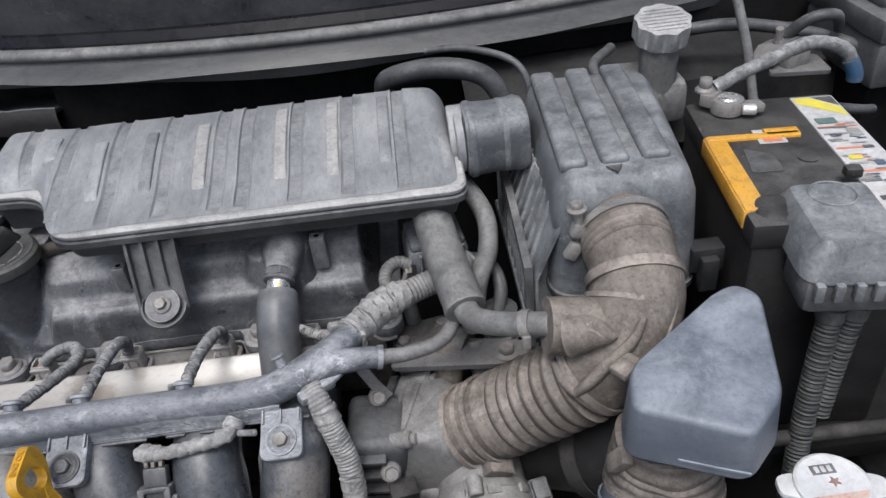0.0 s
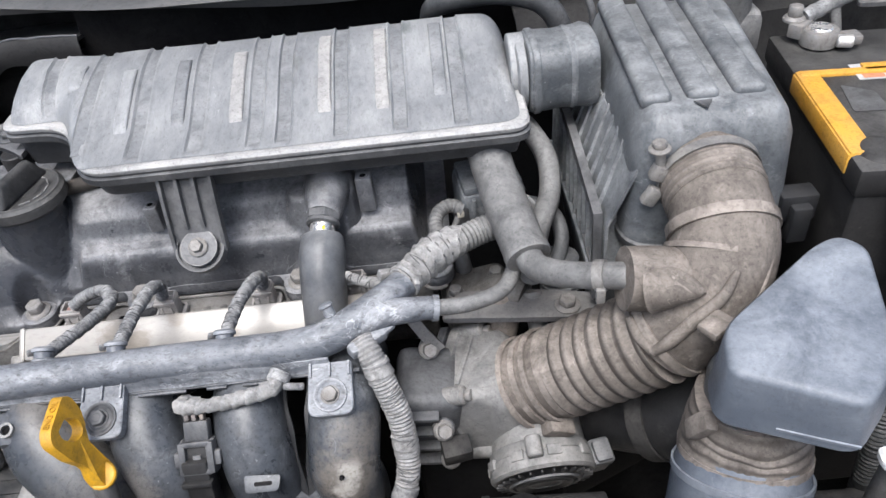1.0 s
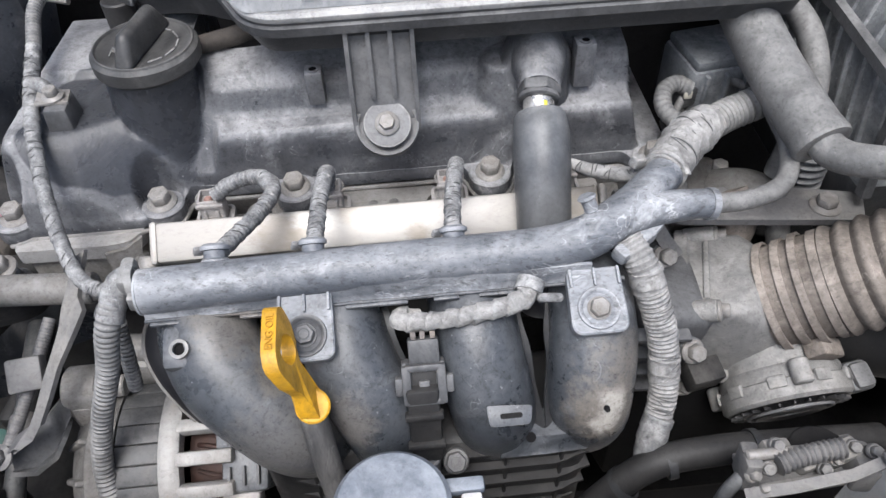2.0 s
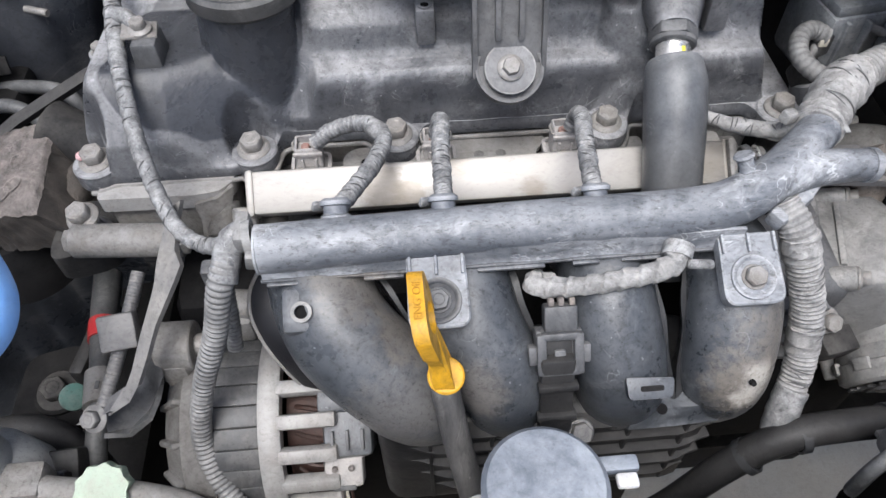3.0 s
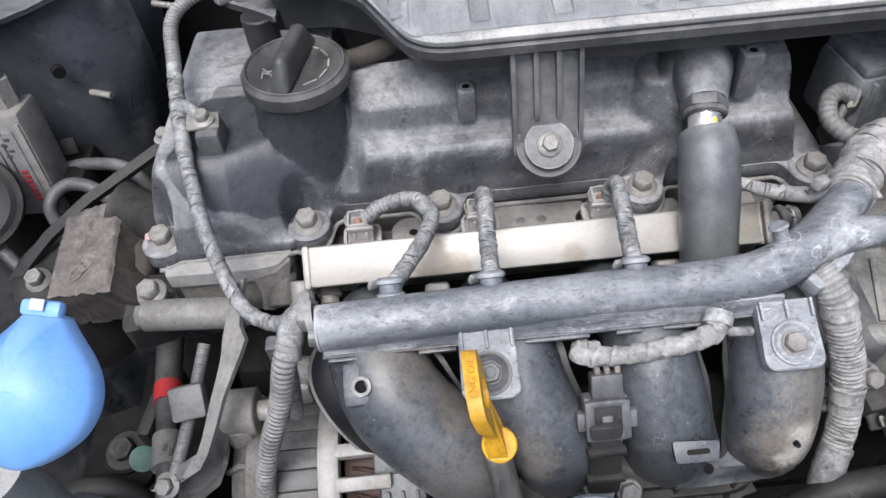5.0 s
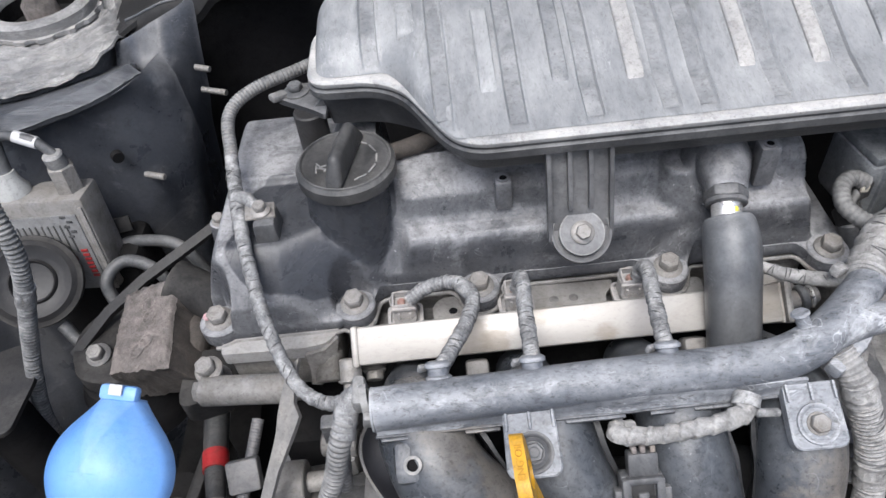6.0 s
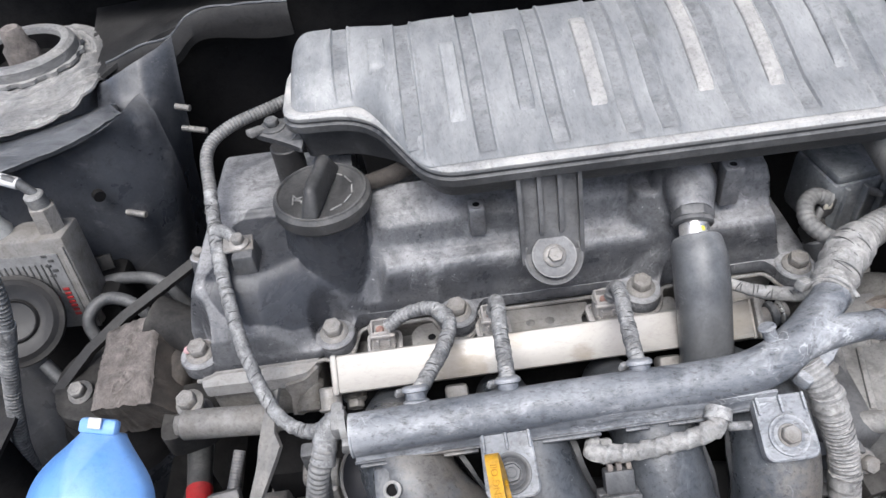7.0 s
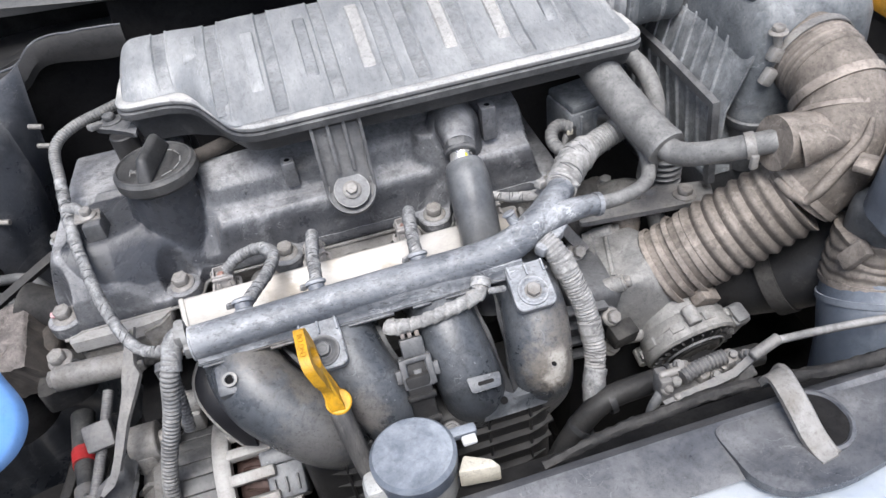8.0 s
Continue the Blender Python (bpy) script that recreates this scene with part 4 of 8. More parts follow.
part("nut", prism(hexn, 0, 0.0075, NA, 0.001), "plastic", elbow)
part("nut_flange", on(NA, lathe([(0, 0.0075), (0.0126, 0.0075), (0.0132, 0.0085), (0.0132, 0.0105), (0.0120, 0.0115), (0, 0.0115)], None, 28)), "plastic", elbow)
part("ring", on(NA, lathe([(0.0098, 0.011), (0.0098, 0.020), (0.0088, 0.021), (0.0088, 0.034)], None, 28)), "bright", elbow, "bright metal sleeve")
part("paint_dot", on(NA, rbox((0.0052, 0.0078, 0.0165), (0.0026, 0.0012, 0.0034), 0.0004, rot=(0, 0, -34))), "lemon", elbow, "yellow paint dot")
bh = thing("breather_hose", (-0.131, 0.49, 0.75), "thick black rubber breather hose", "hose")
part("hose", tube([(-0.1295, 0.5635, 0.8490), (-0.1300, 0.553, 0.8425), (-0.1310, 0.540, 0.830), (-0.1318, 0.525, 0.811), (-0.1322, 0.505, 0.78), (-0.132, 0.49, 0.75)],
                  [0.0162, 0.0180, 0.0180, 0.0174, 0.0170, 0.0168], 32), "brhose", bh)
part("cuff", lathe([(0.0102, 0.001), (0.0150, 0.002), (0.0162, 0.000), (0.0165, -0.004)], axis((-0.1295, 0.5635, 0.8490), (0.03, 0.85, 0.53)), 32), "brhose", bh)

# fuel rail with injectors
rail = thing("fuel_rail", (-0.236, 0.53, 0.785), "bare pale aluminium fuel rail bar", "fuel rail")
R = (38, 0, 0)
part("bar", rbox((-0.236, 0.539, 0.7900), (0.287, 0.026, 0.022), 0.0025, rot=R), "rail", rail)
part("end_cap", rbox((-0.0895, 0.539, 0.7900), (0.0055, 0.0285, 0.0245), 0.0025, rot=R), "plate", rail)
part("end_cap_rim", rbox((-0.0945, 0.539, 0.7900), (0.0020, 0.0270, 0.0230), 0.0008, rot=R), "rail", rail)
part("end_cap", rbox((-0.3805, 0.539, 0.7900), (0.0050, 0.0278, 0.0238), 0.0022, rot=R), "rail", rail)
part("fitting", rod((-0.0865, 0.539, 0.790), (-0.066, 0.541, 0.793), 0.0060), "steel", rail)
part("fitting_ring", rod((-0.079, 0.5395, 0.791), (-0.074, 0.540, 0.792), 0.0092), "rubber", rail)
part("fitting_ring", rod((-0.072, 0.540, 0.792), (-0.0695, 0.540, 0.7925), 0.0080), "bright", rail)
b = rod((-0.386, 0.532, 0.787), (-0.386, 0.520, 0.777), 0.0075)
hexhead((-0.386, 0.521, 0.778), (0, -0.8, -0.55), 0.0062, 0.008, bm=b)
part("bolt", b, "steel", rail)
for x in (-0.30, -0.152):
    part("foot", rbox((x, 0.522, 0.771), (0.016, 0.016, 0.018), 0.003, rot=R), "plate", rail)
for x in (-0.346, -0.268, -0.188, -0.112):
    inj = thing("injector", (x, 0.552, 0.785), "grey fuel injector connector beside the rail", "injector", "fuel injectors")
    part("body", lathe([(0, 0), (0.0105, 0), (0.0105, 0.006), (0.0080, 0.010), (0.0080, 0.016), (0, 0.016)], pose(x, 0.556, 0.779), 24), "alu", inj)
    cup = outline_round([(-0.0125, -0.0105), (0.0125, -0.0105), (0.0125, 0.008), (-0.0125, 0.008)], 0.005, 5)
    IM = pose(x, 0.5625, 0.7880, 2, 0, 0)
    part("seat", shell([(cup, 0.0), (cup, 0.004), (inset(cup, 0.0022), 0.0048), (inset(cup, 0.0026), 0.002)], IM), "greyclip", inj)
    body = outline_round([(-0.0080, -0.0070), (0.0080, -0.0070), (0.0080, 0.0065), (-0.0080, 0.0065)], 0.0018, 3)
    con = part("connector", shell([(body, 0.0), (body, 0.0205), (inset(body, 0.0006), 0.0213), (inset(body, 0.0016), 0.0213), (inset(body, 0.0018), 0.0165)], IM), "greyclip", inj)
    part("lip", on(IM, rbox((0, -0.0074, 0.0180), (0.0178, 0.0022, 0.0030), 0.0007)), "greyclip", con)
    part("key", on(IM, rbox((-0.0040, -0.0076, 0.0075), (0.0018, 0.0020, 0.0130), 0.0005)), "greyclip", con)
    part("key", on(IM, rbox((0.0040, -0.0076, 0.0075), (0.0018, 0.0020, 0.0130), 0.0005)), "greyclip", con)
    part("terminal_seal", on(IM, rod((-0.0015, -0.001, 0.0160), (-0.0015, -0.001, 0.0200), 0.0028)), "rustseal", con, "rust red seal")
    part("latch_wire", on(IM, tube([(-0.0085, -0.004, 0.0185), (-0.0088, 0.003, 0.0195), (0.0, 0.0075, 0.0195), (0.0088, 0.003, 0.0195), (0.0085, -0.004, 0.0185)], 0.0007, 6, 0.0015)), "steel", inj)
# resonator over the valve cover
res = thing("intake_resonator", (-0.18, 0.65, 0.885), "large dusty grey plastic intake resonator with cross ribs", "resonator")
corners = [(0.036, 0.579), (0.036, 0.728), (-0.20, 0.735), (-0.393, 0.742), (-0.393, 0.664), (-0.335, 0.660), (-0.297, 0.581)]
o = outline_round(corners, [0.014, 0.02, 0.05, 0.03, 0.014, 0.036, 0.020], 9)
o = [(x, y) for x, y in o]


BANDS = [-0.350, -0.305, -0.2605, -0.2145, -0.1685, -0.1465, -0.1025, -0.0575, -0.012]
RISE = [(0.0, 0.001), (0.11, 0.004), (0.23, 0.0075), (0.31, 0.012), (0.39, 0.0165), (0.56, 0.0255), (0.70, 0.0305), (0.83, 0.0325), (1.0, 0.0320)]
BULGE = [(0.0, 0.001), (0.06, 0.007), (0.14, 0.0125), (0.30, 0.020), (0.60, 0.0275), (1.0, 0.030)]


def front(x):
    """The lid's front edge: a straight run, and an inward step at its far end."""
    k = min(1.0, max(0.0, (x + 0.345) / 0.050))
    return 0.662 - 0.081 * (k * k * (3 - 2 * k))


def rear(x):
    return 0.735 + 0.008 * max(0.0, -(x + 0.2) / 0.19) - 0.008 * max(0.0, x / 0.035)


def lid_top(x, u):
    """Height over the lip at the part u (0 front, 1 rear) of the lid's depth."""
    e = max(0.0, min(x + 0.3895, 0.0325 - x))
    ends = 1.0 if e > 0.022 else max(0.0, 1 - (1 - e / 0.022) ** 2.6) ** 0.5
    w = ease(x, -0.325, -0.280)
    rise = along(BULGE, u) * (1 - w) + along(RISE, u) * w
    back = 1.0 if u < 0.88 else max(0.0, 1 - ((u - 0.88) / 0.12) ** 2) ** 0.5
    h = rise * back * ends
    for c in BANDS:
        d = abs(x - c)
        k = min(1.0, max(0.0, u - 0.015) / 0.05)
        if d < 0.0056:
            h -= 0.0018 * k * min(1.0, (0.0056 - d) / 0.0008)
        elif d < 0.0070:
            h += 0.0008 * k
    return max(h, 0.0)


b = bmesh.new()
grid = []
NX, NU = 420, 40
for i in range(NX + 1):
    x = -0.3895 + (0.0325 + 0.3895) * i / NX
    e = min(x + 0.3895, 0.0325 - x)
    cut = 0.016 - math.sqrt(max(0.0, 0.016 ** 2 - (0.016 - e) ** 2)) if e < 0.016 else 0.0
    y0, y1 = front(x) + 0.0030 + cut, rear(x) - 0.006 - cut
    row = []
    for k in range(NU + 1):
        u = 0.5 - 0.5 * math.cos(math.pi * k / NU)
        row.append(b.verts.new((x, y0 + (y1 - y0) * u, 0.9215 + lid_top(x, u))))
    grid.append(row)
for p, q in zip(grid, grid[1:]):
    for k in range(NU):
        b.faces.new((p[k], q[k], q[k + 1], p[k + 1]))
part("lid", b, "cover", res, smooth=50)
b = shell([(inset(o, -0.001), 0.9165), (inset(o, -0.0020), 0.918), (inset(o, -0.0022), 0.9200), (inset(o, -0.0006), 0.9222), (inset(o, 0.0055), 0.9220)])
part("lip", b, "lip", res, "pale worn seam lip, lightened for its highlight")


def depth(x, y):
    """The base hangs lower at its far end."""
    return 0.8905 - 0.0125 * ease(-x, 0.295, 0.335)


b = shell([(inset(o, 0.014), depth), (inset(o, 0.008), lambda x, y: depth(x, y) + 0.003), (inset(o, 0.003), 0.9075), (inset(o, -0.0025), 0.9085), (inset(o, -0.003), 0.914), (inset(o, -0.001), 0.9150), (inset(o, -0.001), 0.9165)])
part("base", b, "plastic", res)
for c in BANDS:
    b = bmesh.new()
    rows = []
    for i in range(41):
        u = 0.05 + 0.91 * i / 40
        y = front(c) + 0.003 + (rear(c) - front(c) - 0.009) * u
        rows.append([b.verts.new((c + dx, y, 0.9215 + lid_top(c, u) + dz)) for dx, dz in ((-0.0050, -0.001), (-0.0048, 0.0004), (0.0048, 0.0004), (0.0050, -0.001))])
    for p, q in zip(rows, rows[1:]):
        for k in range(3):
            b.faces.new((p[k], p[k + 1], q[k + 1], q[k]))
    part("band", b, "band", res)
for x, y0, y1, w, pale in ((-0.324, 0.672, 0.704, 0.0125, 1), (-0.2755, 0.618, 0.685, 0.0115, 1), (-0.2305, 0.620, 0.689, 0.011, 0), (-0.1845, 0.616, 0.692, 0.0115, 2),
                           (-0.1155, 0.616, 0.702, 0.011, 2), (-0.0705, 0.613, 0.704, 0.011, 2), (-0.0255, 0.620, 0.704, 0.011, 0)):
    b = bmesh.new()
    rows = []
    for i in range(13):
        y = y0 + (y1 - y0) * i / 12
        row = []
        for k, (dx, dz) in enumerate(((-0.5, -0.002), (-0.46, 0.0018), (-0.38, 0.0026), (0.38, 0.0026), (0.46, 0.0018), (0.5, -0.002))):
            u = (y - front(x) - 0.003) / (rear(x) - front(x) - 0.009)
            end = -0.003 if i in (0, 12) else 0.0
            row.append(b.verts.new((x + dx * w, y, 0.9215 + lid_top(x, u) + dz + end)))
        rows.append(row)
    for p, q in zip(rows, rows[1:]):
        for k in range(5):
            b.faces.new((p[k], p[k + 1], q[k + 1], q[k]))
    b.faces.new(rows[0])
    b.faces.new(rows[-1])
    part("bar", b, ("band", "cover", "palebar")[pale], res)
# bracket of the resonator, bolted to the valve cover
br = part("bracket", strap([(-0.225, 0.598, 0.910), (-0.225, 0.586, 0.904), (-0.225, 0.578, 0.885), (-0.225, 0.570, 0.862), (-0.225, 0.566, 0.850)], 0.041, 0.004), "brkt", res)
for dx in (-0.0195, -0.0065, 0.0065, 0.0195):
    x = -0.225 + dx
    low = [(x, 0.5655, 0.862), (x, 0.5615, 0.849)] if abs(dx) > 0.01 else [(x, 0.5685, 0.872), (x, 0.5690, 0.868)]
    part("web", strap([(x, 0.594, 0.914), (x, 0.5805, 0.907), (x, 0.5725, 0.885)] + low, 0.0026, 0.008), "brkt", br)
part("foot", lathe([(0, -0.004), (0.0192, -0.004), (0.0192, 0.002), (0, 0.002)], axis((-0.225, 0.566, 0.850), (0, -0.62, 0.78)), 36), "brkt", br)
part("foot_rim", lathe([(0.0176, 0.0), (0.0195, 0.0), (0.0195, 0.0050), (0.0176, 0.0050)], axis((-0.225, 0.566, 0.850), (0, -0.62, 0.78)), 36), "brkt", br)
b = lathe([(0, 0), (0.0145, 0), (0.0145, 0.0025), (0, 0.0025)], axis((-0.225, 0.5625, 0.8535), (0, -0.62, 0.78)), 28)
part("washer", b, "plastic", br)
part("washer_edge", lathe([(0.0137, 0.0025), (0.0146, 0.0026), (0.0149, 0.0018), (0.0147, 0.0)], axis((-0.225, 0.5625, 0.8535), (0, -0.62, 0.78)), 32), "hose", br)
part("bolt", hexhead((-0.225, 0.5605, 0.8560), (0, -0.62, 0.78), 0.0052, 0.007, 1.45), "steel", br)
# left mounting ear
part("ear", prism(outline_round([(-0.424, 0.688), (-0.410, 0.704), (-0.386, 0.702), (-0.386, 0.660), (-0.398, 0.670)], 0.004, 4), 0.8925, 0.8970, None, 0.0012), "plastic", res)
part("ear_web", prism([(-0.398, 0.894), (-0.384, 0.894), (-0.384, 0.906)], -0.676, -0.672, Matrix(((1, 0, 0, 0), (0, 0, -1, 0), (0, 1, 0, 0), (0, 0, 0, 1))), 0), "plastic", res)
part("ear_post", rod((-0.400, 0.674, 0.860), (-0.400, 0.674, 0.8930), 0.0115), "gap2", res)
part("ear_bolt", hexhead((-0.4095, 0.693, 0.8970), (0, 0, 1), 0.0056, 0.007, 1.7), "rubber", res)
part("ear_clip", rbox((-0.4215, 0.6875, 0.8985), (0.013, 0.008, 0.005), 0.0015, rot=(0, 10, 40)), "hose", res)
# neck to the air box
b = rod((0.030, 0.655, 0.930), (0.062, 0.655, 0.930), 0.026, seg=28)
part("neck", b, "cover", res)

# ---- air box, battery and intake ducting ----
boot = thing("duct_coupling", (0.068, 0.650, 0.90), "square dusty plastic coupling between resonator and air box", "coupling")
def squircle(r, n=48, p=3.2):
    """A rounded square outline of half width r."""
    out = []
    for k in range(n):
        c, s = math.cos(2 * math.pi * k / n), math.sin(2 * math.pi * k / n)
        f = r / (abs(c) ** p + abs(s) ** p) ** (1 / p)
        out.append((c * f, s * f))
    return out


CA = axis((0.038, 0.6475, 0.928), (1, 0.045, 0.0))
part("sleeve", shell([(squircle(0.0255), 0.004), (squircle(0.0285), 0.005), (squircle(0.0290), 0.012), (squircle(0.0280), 0.030), (squircle(0.0290), 0.046), (squircle(0.0300), 0.052), (squircle(0.0280), 0.058)], CA), "airbox", boot)
part("rim", shell([(squircle(0.0295), 0.007), (squircle(0.0302), 0.008), (squircle(0.0302), 0.012), (squircle(0.0295), 0.013)], CA), "airbox", boot)
part("seam", on(CA, rbox((0.0, -0.0288, 0.030), (0.0030, 0.002, 0.040), 0.0008)), "airbox", boot)
part("fold", shell([(squircle(0.0286), 0.036), (squircle(0.0294), 0.038), (squircle(0.0286), 0.041)], CA), "airbox", boot)
part("collar", shell([(squircle(0.0240, p=2.4), -0.004), (squircle(0.0262, p=2.4), -0.003), (squircle(0.0262, p=2.4), 0.003), (squircle(0.0240, p=2.4), 0.004)], CA), "cover", boot)
ab = thing("air_filter_box", (0.145, 0.62, 0.76), "dusty slate grey air filter box with three ribs", "air box")
o = outline_round([(0.096, 0.512), (0.203, 0.508), (0.228, 0.712), (0.104, 0.722)], [0.022, 0.024, 0.03, 0.022], 8)
part("lid", shell([(inset(o, -0.003), 0.855), (o, 0.90), (inset(o, 0.002), 0.928), (inset(o, 0.007), 0.942), (inset(o, 0.012), 0.948), (inset(o, 0.016), 0.950)]), "airbox", ab)
o2 = outline_round([(0.072, 0.524), (0.206, 0.516), (0.232, 0.735), (0.078, 0.74)], 0.015, 6)
part("body", shell([(inset(o2, 0.012), 0.73), (inset(o2, 0.004), 0.78), (inset(o2, 0.004), 0.812), (inset(o2, 0.020), 0.816)]), "plastic", ab)
part("lid_rim", shell([(inset(o, -0.003), 0.846), (inset(o, -0.0045), 0.848), (inset(o, -0.0045), 0.853), (inset(o, -0.002), 0.855)]), "plastic", ab)
part("lower_shell", shell([(inset(o, 0.006), 0.80), (inset(o, 0.001), 0.846)]), "plastic", ab)
for x0, x1 in ((0.115, 0.123), (0.146, 0.155), (0.177, 0.187)):
    lean = math.degrees(math.atan2(x0 - x1, 0.170))
    b = rbox(((x0 + x1) / 2, 0.625, 0.950), (0.0215, 0.172, 0.0110), 0.0052, rot=(0, 0, lean), segs=6)
    part("rib", b, "airbox", ab)
for i in range(12):
    y = 0.526 + 0.017 * i
    flank = [(0.0765, 0.800), (0.100, 0.800), (0.1005 + 0.0005 * i, 0.915), (0.0985 + 0.0005 * i, 0.915), (0.079, 0.868)]
    part("side_rib", prism(flank, -0.0011, 0.0011, Matrix(((1, 0, 0, 0), (0, 0.25, 1, y - 0.20), (0, 1, 0, 0), (0, 0, 0, 1))), 0), "airbox", ab)
part("side_panel", sheet([[(0.080, 0.520 + 0.055 * k, 0.803) for k in range(5)], [(0.0815, 0.520 + 0.055 * k, 0.866) for k in range(5)], [(0.1000, 0.520 + 0.055 * k, 0.912) for k in range(5)]], 0.002), "airbox", ab)
part("top_rail", strap([(0.0755, 0.522, 0.800), (0.0765, 0.530, 0.868), (0.078, 0.62, 0.874), (0.080, 0.735, 0.876)], 0.0065, 0.008), "plastic", ab)
part("bottom_rail", rbox((0.078, 0.63, 0.804), (0.006, 0.21, 0.008), 0.002), "airbox", ab)
part("arrow_mark", prism([(0.143, 0.523), (0.149, 0.533), (0.137, 0.533)], 0.9515, 0.9525, None, 0), "plastic", ab)
b = rbox((0.212, 0.517, 0.872), (0.026, 0.016, 0.022), 0.002)
rbox((0.212, 0.507, 0.862), (0.014, 0.010, 0.03), 0.002, bm=b)
part("clip", b, "gap", ab)

# battery
BM = pose(0.303, 0.574, 0, 0, 0, -6)
bat = thing("battery", BM @ Vector((0, 0, 0.72)), "dark grey car battery with a yellow stripe and a printed label", "battery")

part("case", on(BM, rbox((0, 0, 0.805), (0.126, 0.196, 0.20), 0.005)), "case", bat)
part("lid", on(BM, rbox((0, 0, 0.909), (0.130, 0.200, 0.022), 0.004)), "case", bat)
b = rbox((-0.0570, -0.026, 0.9195), (0.0165, 0.112, 0.0050), 0.0015)
rbox((-0.0645, -0.026, 0.9130), (0.0035, 0.112, 0.0150), 0.0012, bm=b)
rbox((-0.026, 0.026, 0.9205), (0.074, 0.008, 0.004), 0.001, bm=b)
rbox((-0.002, 0.031, 0.9205), (0.028, 0.012, 0.004), 0.001, bm=b)
part("stripe", on(BM, b), "batyellow", bat, "orange yellow stripe")
lab = part("label_strip", on(BM, rbox((0.0435, -0.002, 0.9208), (0.036, 0.186, 0.002), 0.0005)), "white", bat, "white printed label")
part("label_field", on(BM, prism([(0.027, 0.088), (0.027, 0.078), (0.060, 0.050), (0.060, 0.066), (0.040, 0.088)], 0.9219, 0.9222, None, 0)), "lemon", bat)
part("label_field", on(BM, prism([(0.043, 0.088), (0.060, 0.07), (0.060, 0.088)], 0.9219, 0.9222, None, 0)), "ink", bat)
for k in range(7):
    part("print_bar", on(BM, prism([(0.028, 0.03 - 0.012 * k), (0.028, 0.0325 - 0.012 * k), (0.050 - 0.004 * (k % 3), 0.0325 - 0.012 * k), (0.050 - 0.004 * (k % 3), 0.03 - 0.012 * k)], 0.9219, 0.9222, None, 0)), "hose" if k % 3 else "orange", bat)
part("sticker", on(BM, prism([(-0.024, 0.014), (-0.002, 0.014), (-0.002, 0.038), (-0.024, 0.038)], 0.9203, 0.9207, None, 0)), "white", bat)
part("sticker_print", on(BM, prism([(-0.020, 0.016), (-0.005, 0.016), (-0.005, 0.025), (-0.020, 0.025)], 0.9208, 0.921, None, 0)), "orange", bat)
part("plug", on(BM, lathe([(0, 0.920), (0.008, 0.920), (0.008, 0.9212), (0.006, 0.9214), (0, 0.9208)], pose(0.004, -0.012, 0), 20)), "case", bat)
part("recess", on(BM, prism(outline_round([(-0.044, -0.030), (-0.020, -0.030), (-0.020, -0.004), (-0.040, 0.008)], 0.003), 0.9202, 0.9207, None, 0)), "ink", bat)
for k, (u, v, w, h, mm) in enumerate(((0.050, -0.030, 0.007, 0.007, "bluetape"), (0.036, -0.020, 0.010, 0.006, "lemon"), (0.038, 0.042, 0.016, 0.010, "teal"), (0.052, 0.020, 0.010, 0.012, "hose"),
                                      (0.034, -0.052, 0.012, 0.008, "hose"), (0.050, -0.062, 0.010, 0.012, "orange"), (0.036, -0.078, 0.014, 0.005, "ink"), (0.052, -0.005, 0.008, 0.004, "ink"))):
    part("label_print", on(BM, prism([(u - w / 2, v - h / 2), (u + w / 2, v - h / 2), (u + w / 2, v + h / 2), (u - w / 2, v + h / 2)], 0.9223, 0.9226, None, 0)), mm, bat)
for k in range(26):
    u, v = random.uniform(0.030, 0.057), random.uniform(-0.088, 0.040)
    w, h = random.uniform(0.003, 0.012), random.uniform(0.0010, 0.0024)
    part("label_print", on(BM, prism([(u - w / 2, v - h / 2), (u + w / 2, v - h / 2), (u + w / 2, v + h / 2), (u - w / 2, v + h / 2)], 0.9227, 0.9229, None, 0)), random.choice(("hose", "hose", "hose", "film", "bluetape", "orange")), bat)
# negative clamp and cable
cl = thing("battery_clamp", (0.272, 0.652, 0.92), "corroded lead battery clamp with bolt", "clamp")
part("post", rod((0.277, 0.652, 0.917), (0.277, 0.652, 0.936), 0.009), "bright", cl)
b = lathe([(0.009, 0.922), (0.014, 0.922), (0.015, 0.93), (0.013, 0.934), (0.009, 0.934)], pose(0.277, 0.652, 0), 24)
rbox((0.266, 0.663, 0.931), (0.020, 0.012, 0.012), 0.002, rot=(0, 0, 40), bm=b)
rbox((0.296, 0.643, 0.928), (0.016, 0.014, 0.008), 0.002, bm=b)
part("jaw", b, "steel", cl)
part("bolt", hexhead((0.262, 0.668, 0.936), (0, 0, 1), 0.006, 0.012), "steel", cl)
part("nut", rod((0.285, 0.640, 0.928), (0.296, 0.636, 0.928), 0.005), "bright", cl)
solid("ground_cable", tube([(0.270, 0.668, 0.937), (0.292, 0.674, 0.944), (0.33, 0.688, 0.95), (0.37, 0.70, 0.955), (0.40, 0.695, 0.947), (0.412, 0.69, 0.925)], 0.0065, 12, wrap=0.0012), "loom",
      "taped grey ground cable from the battery", "cable")
solid("cable_tape", tube([(0.406, 0.6925, 0.938), (0.412, 0.69, 0.925), (0.413, 0.69, 0.918)], 0.0072, 12), "bluetape", "blue tape on the ground cable", "tape")
# positive terminal cover
tc = thing("terminal_cover", (0.28, 0.475, 0.88), "dusty grey plastic cover over the positive battery terminal", "cover")
